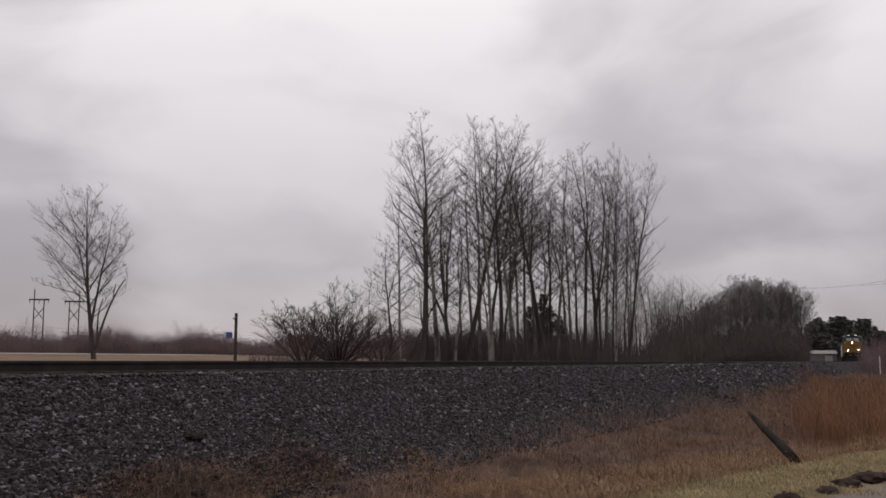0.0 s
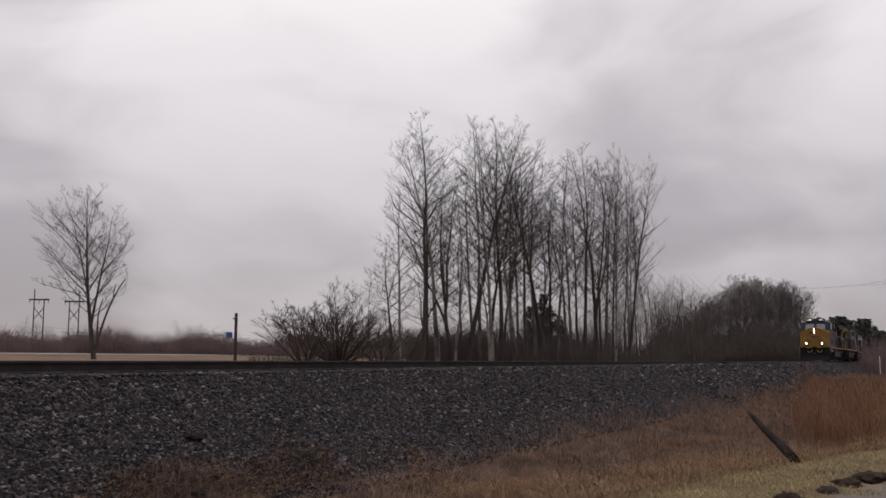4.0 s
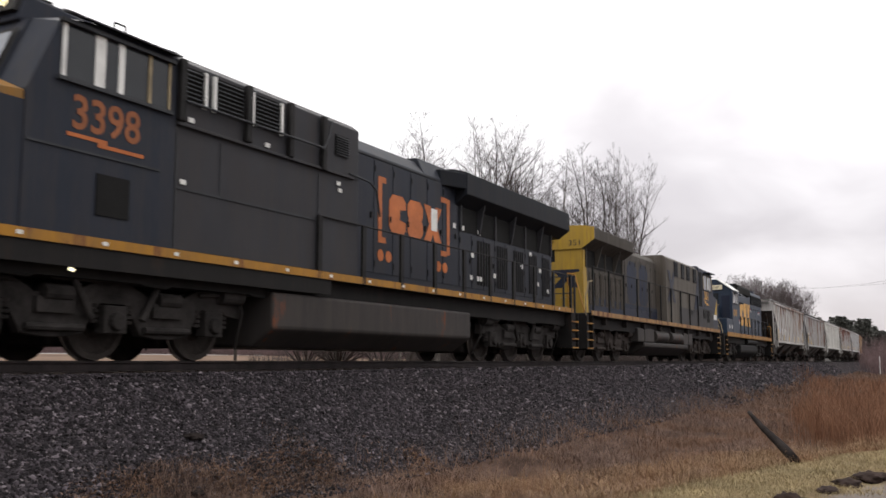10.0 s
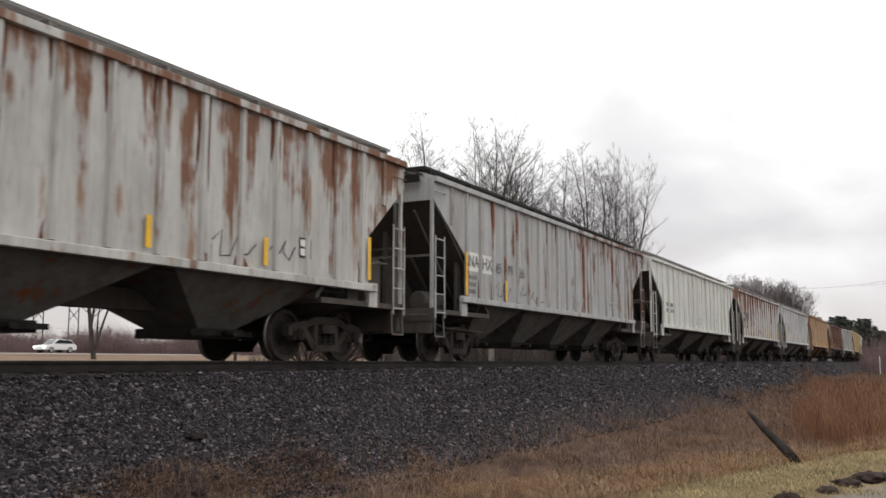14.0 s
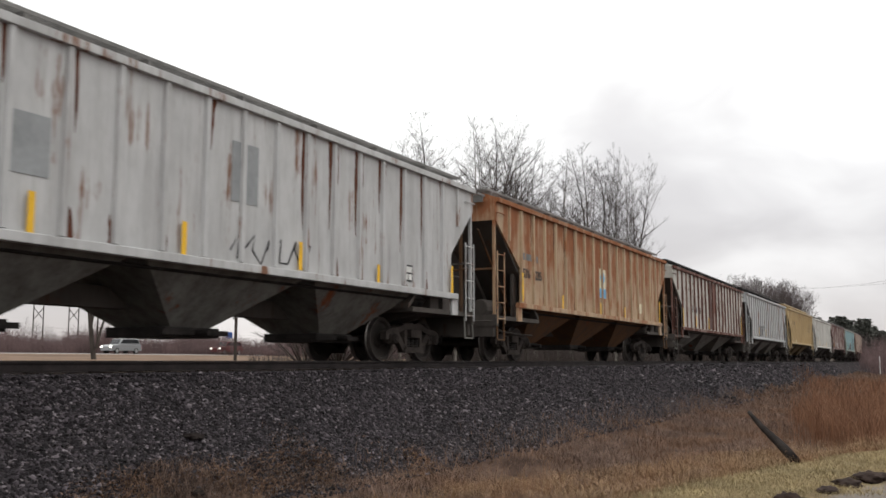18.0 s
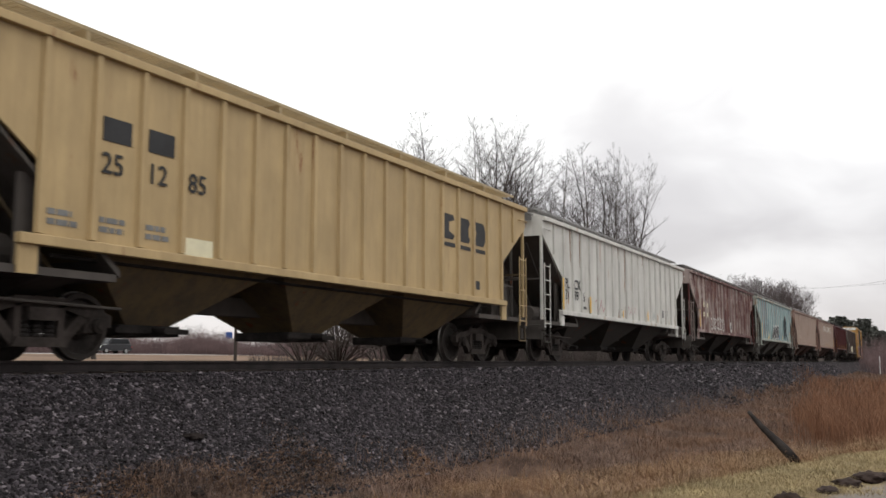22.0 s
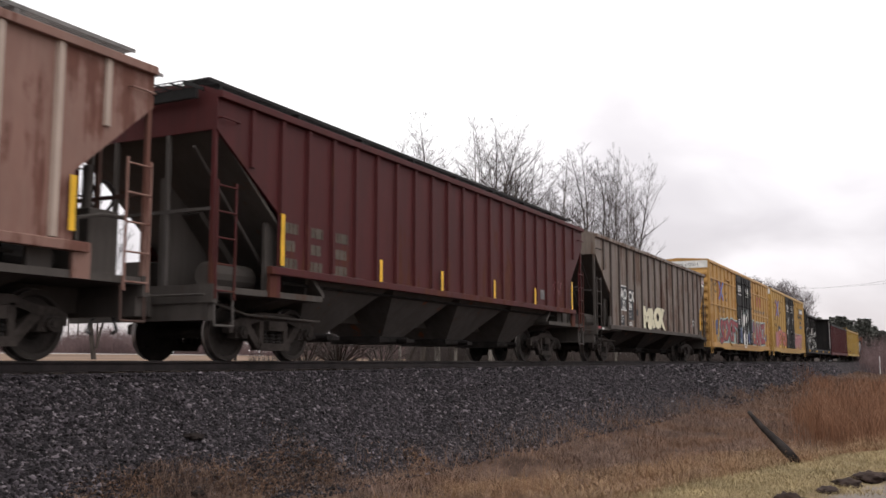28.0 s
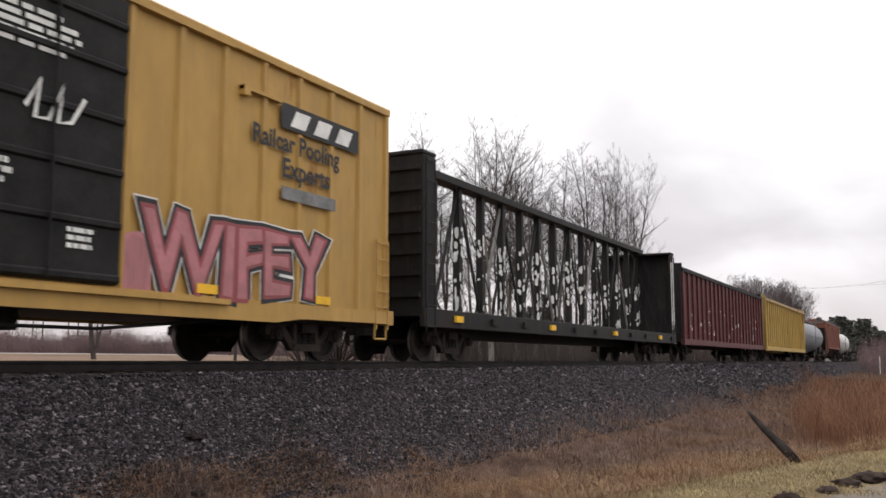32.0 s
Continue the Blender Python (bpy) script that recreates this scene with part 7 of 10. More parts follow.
        for s in (-1, 1):
            ps.append(part("end_rail", Geo().rod([(xe + 0.12, s * 0.62, 1.52), (xe + 0.16, s * 0.62, 2.85), (xe + 0.5, s * 1.0, 2.75), (10.65, s * 1.45, 1.52)], 0.024), STRIPE, car))
        ps.append(part("end_rail", Geo().rod([(10.66, -1.5, 0.5), (10.66, -1.5, 2.0), (10.4, -1.52, 2.5), (10.1, -1.55, 2.54)], 0.024), RAIL_PALE, car))
        ps.append(part("roof_grab", Geo().rod([(r1 - 0.1, 0.3, zc - 0.02), (r1 - 0.1, 0.3, zc + 0.16), (r1 - 0.1, 0.9, zc + 0.14), (r1 - 0.1, 0.9, zc - 0.02)], 0.018), RAIL_PALE, car))
    # underneath
    tank = fuel_tank(car, -4.2, 3.3, 0.22, 1.12, 1.50, TANK_GREY, 0.05) if lead else fuel_tank(car, -3.7, 3.6, 0.25, 0.72, 1.42, TANK_GREY, 0.05)
    ps.append(tank)
    if not lead:
        for a, b in ((-2.6, -0.6), (0.0, 2.0)):
            ps.append(part("air_reservoir", Geo().cyl((a, -1.28, 0.98), (b, -1.28, 0.98), 0.24, n=16), TANK_GREY, car, bevel=0.03))
        for a, b in ((2.2, 3.6), (3.65, 4.55), (-3.7, -2.8), (-4.5, -3.75)):
            ps.append(part("equipment_box", Geo().box(a, b, -1.45, -0.9, 0.72, 1.22), TANK_GREY, car, bevel=0.03))
    for i in range(9):
        x = -9.6 + i * 2.35
        ps.append(part("cable_loop", Geo().rod([(x, -1.3, 1.25), (x + 0.35, -1.32, 1.05), (x + 0.8, -1.32, 1.03), (x + 1.15, -1.3, 1.22)], 0.03), M_BLACK, car))
    # rails and steps
    hr = handrail(car, -3.0 if lead else -5.4, 10.1, -1.55, 1.52, M_BLACK, 10, 0.12 if lead else 0.055, None if lead else 3.0)
    ps.append(hr)
    ps.extend(hr.children)
    k = len(car.children)
    steps(car, -9.98, -1.56, 0.62, 0.38, 1.42, 4, UNDER, STRIPE)
    steps(car, 10.45, -1.56, 0.55, 0.38, 1.42, 4, UNDER, STRIPE)
    for o in car.children[k:]:
        ps.append(o)
        ps.extend(o.children)
    if lead:
        for i in range(15):
            ps.append(panel(car, "sill_reflector", -9.2 + i * 1.3, -9.11 + i * 1.3, 1.47, 1.52, M_WHITEINK, -1.586))
        ps.append(part("step_light", Geo().cyl((-8.3, -1.47, 1.14), (-8.3, -1.53, 1.12), 0.022, n=10), STEP_LIGHT, car, "small lit step light"))
    # lead end details
    LX = -10.98 if lead else -10.72
    ps.append(part("pilot_plate", Geo().box(-10.75, -10.42, -1.5, 1.5, 0.55, 1.50), UNDER, car, bevel=0.04))
    plough = Geo()
    rows_, cols_ = 6, 9
    for shell in (0.0, 0.05):
        for i in range(rows_):
            t = i / (rows_ - 1)
            for j in range(cols_):
                w = -1 + 2 * j / (cols_ - 1)
                plough.v.append((-10.72 - 0.12 * (1 - abs(w)) - 0.30 * t * t * (1 - 0.45 * abs(w)) + shell, w * (1.42 + 0.08 * t), 0.98 - 0.86 * t - 0.04 * (1 - abs(w)) * t))
    half = rows_ * cols_
    for i in range(rows_ - 1):
        for j in range(cols_ - 1):
            a = i * cols_ + j
            plough.f.append((a, a + cols_, a + cols_ + 1, a + 1))
            plough.f.append((half + a, half + a + 1, half + a + cols_ + 1, half + a + cols_))
    rim = [j for j in range(cols_)] + [i * cols_ + cols_ - 1 for i in range(1, rows_)] + [(rows_ - 1) * cols_ + j for j in range(cols_ - 2, -1, -1)] + [i * cols_ for i in range(rows_ - 2, 0, -1)]
    plough.f += [(a, b, half + b, half + a) for a, b in zip(rim, rim[1:] + rim[:1])]
    ps.append(part("snow_plough", plough, UNDER, car, "broad black snow plough", smooth=False))
    ps.append(part("anticlimber", Geo().box(-11.02 if lead else -10.92, -10.40, -0.95, 0.95, 1.42, 1.58), UNDER, car, bevel=0.03))
    ps.append(part("rear_pilot", Geo().box(10.35, 10.72, -1.5, 1.5, 0.35, 1.50), UNDER, car, bevel=0.04))
    for s in (-1, 1):
        ps.append(part("end_stripe", Geo().box(-11.03 if lead else -10.93, -11.0 if lead else -10.90, min(s * 0.25, s * 0.85), max(s * 0.25, s * 0.85), 1.44, 1.56), STRIPE, car))
        ps.append(part("corner_grab", Geo().rod([(-10.50, s * 0.80, 2.55), (-10.62, s * 1.0, 2.50), (-10.70, s * 1.35, 1.62), (-10.70, s * 1.45, 0.75)], 0.017), RAIL_PALE, car))
        ps.append(part("corner_grab", Geo().rod([(-10.35, s * 1.35, 2.45), (-10.45, s * 1.52, 1.65), (-10.45, s * 1.56, 0.8)], 0.017), RAIL_PALE, car))
        hs = part("jumper_hose", Geo().rod([(-10.78, s * 0.75, 1.18), (-10.95, s * 0.62, 0.98), (-10.98, s * 0.40, 0.98), (-10.85, s * 0.25, 1.25)], 0.035), RAIL_PALE if lead else M_BLACK, car)
        ps.append(hs)
        ps.append(part("lamp_housing", Geo().cyl((LX, s * 0.80, 1.92), (LX + 0.27, s * 0.80, 1.92), 0.14, 0.12, 14).box(LX + 0.08, LX + 0.22, s * 0.80 - 0.08, s * 0.80 + 0.08, 1.5, 1.88), M_BLACK, car))
        ps.append(part("ditch_lamp", Geo().cyl((LX - 0.025, s * 0.80, 1.92), (LX - 0.005, s * 0.80, 1.92), 0.070, n=16), LAMP if lead else LAMP_OFF, car))
        ps.append(part("nose_grab", Geo().rod([(-10.45, s * 0.75, 2.55), (-10.52, s * 0.75, 2.55), (-10.52, s * 0.1, 2.58)], 0.018), RAIL_PALE, car))
    for k in range(5):
        yy = -1.2 + 0.6 * k
        ps.append(part("air_hose", Geo().rod([(-10.76, yy, 1.22), (-10.92, yy + 0.05, 1.05), (-10.95, yy + 0.10, 0.82), (-10.86, yy + 0.16, 0.66)], 0.028), M_BLACK, car))
    for z in (1.06, 1.30):
        ps.append(part("pilot_pipe", Geo().rod([(-10.78, -1.35, z), (-10.80, -0.4, z + 0.03), (-10.80, 0.4, z + 0.03), (-10.78, 1.35, z)], 0.022), M_TRUCK_DARK, car))
    for z in (3.16, 3.40):
        ps.append(part("headlamp", Geo().cyl((-10.485, 0, z), (-10.465, 0, z), 0.072, n=16), LAMP if lead else LAMP_OFF, car))
    ps.append(part("headlamp_casing", Geo().box(-10.472, -10.455, -0.14, 0.14, 3.02, 3.55), M_BLACK, car, bevel=0.01))
    ps.append(part("roof_antenna", Geo().box(-7.6, -7.2, -0.25, 0.25, 4.46, 4.62), M_BLACK, car))
    ps.append(part("horn", Geo().cyl((-6.4, 0.5, 4.54), (-6.0, 0.5, 4.58), 0.04, 0.09, 10), M_BLACK, car))
    if not lead:
        for o in car.children_recursive:
            flip_x(o)
            o.matrix_basis = Matrix.Translation((-o.matrix_basis.translation.x, o.matrix_basis.translation.y, o.matrix_basis.translation.z))
    for x in (-7.25, 7.25):
        loco_truck(car, x, 3, 1.98, 5.3, TRUCK_LEAD if lead else M_TRUCK)
    couplers(car, L)
    s = -1
    if lead:
        for i, sy in enumerate((0.60, -0.60)):
            m = Matrix.Translation((-8.906, sy + 0.235, 4.475)) @ Euler((0, 0, radians(-90))).to_matrix().to_4x4() @ Euler((radians(90 - 23), 0, 0)).to_matrix().to_4x4()
            ob = lettering(car, "3398", 0, 0, 0.225, BOARD_LIT, 0, "lit fleet number", name="number_digits")
            ob.matrix_basis = m @ Matrix.Diagonal((0.95, 1, 1, 1))
        lettering(car, "3398", -8.45, 2.92, 0.62, NUM_ORANGE, -Y - 0.006, "orange fleet number", 0.95, 0.0, 0.01, "fleet_number")
        g = Geo().box(-8.5, -7.9, -Y - 0.008, -Y - 0.001, 2.80, 2.85).box(-7.95, -7.2, -Y - 0.008, -Y - 0.001, 2.74, 2.79).box(-8.0, -7.85, -Y - 0.008, -Y - 0.001, 2.74, 2.85)
        part("bolt_mark", g, ORANGE_MARK, car)
        yh = -H - 0.018
        mark_blocks(car, 0.0, 2.3, 2.62, 3.45, yh, ORANGE_MARK)
        for x in (-0.42, 2.65):
            d = 1 if x < 0 else -1
            part("frame_mark", Geo().box(x, x + 0.14, yh - 0.004, yh, 2.42, 3.72).box(min(x, x + d * 0.3), max(x, x + d * 0.3), yh - 0.004, yh, 3.62, 3.74).box(min(x, x + d * 0.3), max(x, x + d * 0.3), yh - 0.004, yh, 2.38, 2.50), ORANGE_MARK, car)
            for j in (0, 1):
                part("dot_mark", Geo().cyl((x + d * (0.1 + 0.32 * j), yh - 0.004, 2.12), (x + d * (0.1 + 0.32 * j), yh, 2.12), 0.12, n=14), ORANGE_MARK, car)
        rg = random.Random(4)
        for i in range(14):
            x, z = rg.uniform(2.8, 9.6), rg.choice((1.95, 2.1, 2.5, 2.9, 3.1))
            panel(car, "warning_label", x, x + 0.14, z, z + 0.11, M_WHITEINK, -H - 0.034)
        panel(car, "damaged_patch", 1.86, 2.15, 2.9, 3.4, M_WHITEINK, -H - 0.024)
    else:
        lettering(car, "351", 6.96, 2.94, 0.58, GOLD_MARK, -Y - 0.006, "golden fleet number", 1.18, 0.0, 0.014, "fleet_number")
        part("bolt_mark", Geo().prism([(6.78, 2.92), (7.36, 2.875), (7.30, 2.805), (7.76, 2.795), (7.70, 2.735), (8.10, 2.695), (7.42, 2.70), (7.50, 2.752), (7.06, 2.765), (7.14, 2.835)], "y", -Y - 0.008, -Y - 0.001), GOLD_MARK, car)
        # blue bands on the grey hood and cab side
        yh = -H - 0.018
        for x0, x1, z0, z1 in ((-4.6, -3.3, 2.15, 3.75), (-3.0, -1.7, 2.15, 3.75)):
            h_ = z1 - z0
            pts = [(x0 + 0.25, z0), (x1 - 0.25, z0), (x1, z0 + 0.18 * h_), (x1 - 0.12, z0 + 0.5 * h_), (x1, z1 - 0.18 * h_), (x1 - 0.25, z1), (x0 + 0.25, z1), (x0, z1 - 0.18 * h_), (x0 + (0.0 if x0 < -4 else 0.12), z0 + 0.5 * h_), (x0, z0 + 0.18 * h_)]
            part("faded_mark", Geo().prism(pts, "y", yh - 0.002, yh), FADED_BLUE, car, "faded blue marking")
        panel(car, "blue_band", -9.0, 1.8, 1.95, 2.12, FADED_BLUE, -H - 0.017)
        panel(car, "blue_band", -9.0, 1.8, 1.58, 1.95, NAVY, -H - 0.017)
        part("faded_mark", Geo().prism([(-0.2, 2.45), (0.15, 2.45), (0.5, 2.95), (0.85, 2.45), (1.2, 2.45), (0.75, 3.1), (1.15, 3.75), (0.8, 3.75), (0.5, 3.3), (0.2, 3.75), (-0.15, 3.75), (0.25, 3.1)], "y", -Y - 0.006, -Y - 0.001), NAVY, car, "faded blue marking")
        part("cab_side_grey", Geo().box(5.76, 8.9, -Y - 0.006, -Y + 0.002, 1.58, 2.48), CAB_GREY, car)
        # the door recess is flat; its shade is painted as a black sheet
        part("cab_door", Geo().box(5.82, 6.46, -Y - 0.012, -Y, 2.56, 4.18), SHADE_BLACK, car, "flat black sheet painting the shaded cab door recess")
        part("dark_hood_band", Geo().box(1.82, 5.755, -Y - 0.005, -Y + 0.002, 1.60, 2.32), CAB_GREY, car, "sooty lower band of the hood")
        for i in range(8):
            part("sill_bracket", Geo().box(-8.6 + i * 2.4, -8.45 + i * 2.4, -1.5, -1.28, 1.18, 1.44), M_TRUCK_DARK, car)
        part("yellow_wedge", Geo().prism([(9.4, 2.3), (10.0, 2.3), (10.0, 2.85), (9.98, 3.05)], "y", -1.522, -1.513), LEMON, car, "yellow wedge on the nose corner")
        part("blue_slope", Geo().prism([(4.7, 2.35), (5.70, 4.1), (5.76, 4.1), (5.76, 2.35)], "y", -Y - 0.006, -Y - 0.001), NAVY, car)
        for x, x1, z0 in ((4.12, 4.6, 2.12), (5.42, 5.85, 2.12), (6.64, 7.36, 2.02), (7.75, 8.2, 2.1)):
            p = louvre(car, "side_vent", x, x1, z0, 2.30 if x1 < 6 else 2.45, -Y - 0.012, 8, CAB_GREY)
        panel(car, "number_patch", 9.05, 9.8, 2.05, 2.30, M_WHITEINK, -Y - 0.004)
        ob = lettering(car, "351", 0, 0, 0.26, M_INK, 0, "", 1.2, name="fleet_number")
        ob.matrix_basis = Matrix.Translation((-9.745, -0.62, 3.76)) @ Euler((radians(90), 0, radians(-90))).to_matrix().to_4x4() @ Matrix.Diagonal((1.2, 1, 1, 1))
        part("open_window_shade", Geo().box(6.9, 8.3, -Y - 0.30, -Y, 4.20, 4.23), NAVY, car, m=pose(0, 0, 0))
    TRAIN.append(car)
    return car


def road_switcher(L):
    """A four-axle locomotive with a low nose."""
    car = thing("diesel_locomotive", "blue four-axle diesel locomotive with yellow nose and markings", "locomotive", "train")
    Y, H = 1.53, 0.97
    part("underframe", Geo().box(-8.2, 8.2, -1.3, 1.3, 1.0, 1.36), UNDER, car)
    part("walkway", Geo().box(-8.3, 8.3, -1.55, 1.55, 1.36, 1.46), UNDER, car)
    for s in (-1, 1):
        part("sill_stripe", Geo().box(-7.75, 7.9, min(s * 1.55, s * 1.58), max(s * 1.55, s * 1.58), 1.33, 1.55), STRIPE, car, "yellow stripe along the sill")
    part("nose", Geo().prism([(-8.02, 1.46), (-8.02, 2.92), (-7.85, 3.06), (-5.95, 3.10), (-5.95, 1.46)], "y", -0.86, 0.86), GOLD, car, "yellow low nose", bevel=0.05)
    for s in (-1, 1):
        part("nose_side", Geo().box(-7.1, -5.95, min(s * 0.875, s * 0.84), max(s * 0.875, s * 0.84), 1.46, 3.06), BLUE_GP, car)
    part("nose_grille", Geo().box(-8.04, -8.0, -0.45, 0.45, 2.35, 2.7), SHADE_BLACK, car)
    cab = Geo().prism([(-Y, 1.46), (-Y, 3.92), (-0.72, 4.50), (0.72, 4.50), (Y, 3.92), (Y, 1.46)], "x", -5.95, -3.85)
    part("cab", cab, BLUE_GP, car, bevel=0.02)
    for s in (-1, 1):
        part("cab_roof_panel", Geo().add([(-6.05, s * 1.56, 3.93), (-6.05, s * 0.78, 4.51), (-3.8, s * 0.78, 4.51), (-3.8, s * 1.56, 3.93), (-6.05, s * 1.56, 3.90), (-6.05, s * 0.76, 4.47), (-3.8, s * 0.76, 4.47), (-3.8, s * 1.56, 3.90)],
                                     [(0, 1, 2, 3), (7, 6, 5, 4), (0, 4, 5, 1), (2, 6, 7, 3), (0, 3, 7, 4)]), M_WHITEINK, car, "pale sloping cab roof panel")
        part("windshield", Geo().box(-5.985, -5.945, min(s * 0.25, s * 0.8), max(s * 0.25, s * 0.8), 3.25, 3.75), M_GLASS, car)
        part("cab_door", Geo().box(-5.975, -5.95, min(s * 0.95, s * 1.42), max(s * 0.95, s * 1.42), 1.5, 3.6), NAVY, car, bevel=0.01)
        part("number_board", Geo().box(-6.02, -5.95, min(s * 0.42, s * 1.02), max(s * 0.42, s * 1.02), 3.92, 4.18), M_CREAM, car, bevel=0.01)
    for s in (-1, 1):
        ob = lettering(car, "6247", 0, 0, 0.19, M_INK, 0, "", 1.25, name="number_digits")
        ob.matrix_basis = Matrix.Translation((-6.024, -s * 0.72 + 0.28, 3.98)) @ Euler((radians(90), 0, radians(-90))).to_matrix().to_4x4() @ Matrix.Diagonal((1.1, 1, 1, 1))
    part("headlamp", Geo().cyl((-6.03, 0.0, 3.96), (-5.95, 0.0, 3.96), 0.09, n=12).cyl((-6.03, 0.0, 4.18), (-5.95, 0.0, 4.18), 0.09, n=12), LAMP_OFF, car)
    win = part("cab_window", Geo().box(-5.55, -4.35, -Y - 0.012, -Y + 0.01, 3.22, 3.78), M_GLASS, car, "cab side window")
    for a, b in ((-5.58, -5.47), (-4.95, -4.88), (-4.38, -4.32)):
        part("window_frame", Geo().box(a, b, -Y - 0.03, -Y, 3.19, 3.81), M_WHITEINK, win)
    part("window_pane", Geo().box(-5.4, -5.05, -Y - 0.02, -Y - 0.012, 3.26, 3.62), M_GLASSLIT, win)
    part("sunshade", Geo().prism([(-Y, 3.86), (-Y - 0.42, 3.62), (-Y - 0.42, 3.59), (-Y, 3.83)], "x", -5.6, -4.3), NAVY, car)
    part("arm_rest", Geo().box(-5.7, -4.3, -Y - 0.05, -Y, 3.12, 3.17), NAVY, car)
    lettering(car, "6247", -5.68, 2.50, 0.50, GOLD_MARK, -Y - 0.006, "golden fleet number", 1.1, 0, 0.006, "fleet_number")
    # hood
    part("engine_hood", Geo().prism([(-H, 1.46), (-H, 4.28), (-H + 0.06, 4.40), (-0.62, 4.48), (0.62, 4.48), (H - 0.06, 4.40), (H, 4.28), (H, 1.46)], "x", -3.85, 7.85), BLUE_GP, car, bevel=0.03)
    doors(car, -3.7, 7.6, 1.62, 3.50, -H, 15, BLUE_GP, NAVY)
    part("dynamic_brake_grille", Geo().prism([(-H, 3.98), (-H - 0.16, 4.02), (-H - 0.20, 4.40), (-H - 0.05, 4.56), (0, 4.62), (H + 0.05, 4.56), (H + 0.20, 4.40), (H + 0.16, 4.02), (H, 3.98)], "x", -1.7, 2.52), SHADE_BLACK, car, "dark flared grille along the hood top", bevel=0.03)
    part("blower_duct", Geo().prism([(-H, 3.30), (-H - 0.5, 3.34), (-H - 0.5, 3.72), (-H - 0.2, 3.95), (-H, 3.98)], "x", -3.84, -1.75), BLUE_GP, car, bevel=0.04)
    part("intake_screen", Geo().box(-3.75, -1.8, -H - 0.46, -H - 0.10, 3.74, 4.22), SHADE_BLACK, car, bevel=0.05)
    rad = part("radiator_grille", Geo().box(3.46, 7.82, -H - 0.05, -H, 3.62, 4.18), SHADE_BLACK, car, "long dark radiator grille")
    for i in range(22):
        x = 3.54 + i * 0.194
        part("slat", Geo().box(x, x + 0.02, -H - 0.065, -H - 0.05, 3.64, 4.16), RAIL_DARK, rad)
    for x in (4.5, 5.95, 7.3):
        f = part("roof_fan", Geo().cyl((x, 0, 4.40), (x, 0, 4.70), 0.66, 0.62, 24), NAVY, car, "round roof fan")
        part("fan_grille", Geo().cyl((x, 0, 4.70), (x, 0, 4.73), 0.5, n=20), SHADE_BLACK, f)
    part("exhaust_stack", Geo().box(-0.4, 0.2, -0.25, 0.25, 4.40, 4.72).box(-0.1, 0.1, -0.2, 0.2, 4.7, 4.82), M_BLACK, car)
    part("roof_duct", Geo().box(-3.4, -1.72, -0.5, 0.5, 4.44, 4.56), NAVY, car, bevel=0.03)
    mark_blocks(car, -0.43, 3.02, 2.15, 3.55, -H - 0.018, GOLD_MARK)
    rg = random.Random(9)
    for x, z in ((-2.4, 3.02), (3.35, 3.1), (6.2, 3.02), (6.75, 3.06), (-4.0, 2.1), (5.0, 2.0)):
        panel(car, "warning_label", x, x + 0.20, z, z + 0.14, M_WHITEINK, -H - 0.02 if x > -3.8 else -Y - 0.004)
        panel(car, "warning_band", x, x + 0.20, z + 0.14, z + 0.21, RED_TAG, -H - 0.02 if x > -3.8 else -Y - 0.004)
    part("battery_box", Geo().box(-7.6, -5.95, -1.52, -0.95, 1.46, 2.28), BLUE_GP, car, bevel=0.03)
    for x, z in ((-7.0, 1.75), (-6.3, 1.75)):
        panel(car, "warning_label", x, x + 0.20, z, z + 0.2, M_WHITEINK, -1.525)
    # rails, steps
    handrail(car, -3.7, 6.4, -1.55, 1.46, RAIL_DARK, 9, 0.035, 2.52)
    handrail(car, 6.4, 7.8, -1.55, 1.46, STRIPE, 2, 0.035, 2.30)
    part("end_grab", Geo().rod([(7.75, -1.5, 2.5), (8.2, -1.5, 2.2), (8.35, -1.5, 1.2), (8.2, -1.52, 0.6)], 0.022), STRIPE, car)
    part("end_grab", Geo().rod([(-7.7, -0.9, 2.6), (-8.1, -1.3, 1.9), (-8.2, -1.45, 1.1)], 0.022), RAIL_PALE, car)
    steps(car, -8.0, -1.55, 0.5, 0.36, 1.36, 4, UNDER, STRIPE)
    steps(car, 8.0, -1.55, 0.5, 0.36, 1.36, 4, UNDER, STRIPE)
    for k in (-1, 1):
        part("pilot_plate", Geo().box(min(k * 8.2, k * 8.5), max(k * 8.2, k * 8.5), -1.5, 1.5, 0.3, 1.46), UNDER, car, bevel=0.03)
        loco_truck(car, k * 5.15, 2, 2.74, 3.9, TRUCK_LEAD, 0.508 + 0.022)
        part("jumper_hose", Geo().rod([(k * 8.5, 0.6, 1.2), (k * 8.7, 0.5, 0.9), (k * 8.7, 0.3, 0.9), (k * 8.5, 0.2, 1.2)], 0.03), RAIL_PALE, car)
    fuel_tank(car, -2.7, 3.0, 0.22, 0.98, 1.35, M_BLACK, 0.12)
    part("air_reservoir", Geo().cyl((-1.0, -1.32, 1.16), (2.6, -1.32, 1.16), 0.17, n=16), M_BLACK, car)
    part("reservoir_cap", Geo().cyl((2.6, -1.32, 1.16), (2.72, -1.32, 1.16), 0.17, 0.13, 16), STRIPE, car)
    part("ditch_lamp", Geo().cyl((-8.42, -0.75, 1.85), (-8.25, -0.75, 1.85), 0.13, n=14), LAMP_OFF, car)
    couplers(car, L)
    TRAIN.append(car)
    return car


wide_cab_loco(LENGTHS[0], True)
wide_cab_loco(LENGTHS[1], False)
road_switcher(LENGTHS[2])


# ---- wagons ----
def coat(name, c, **kw):
    return paint(name, c, **kw)


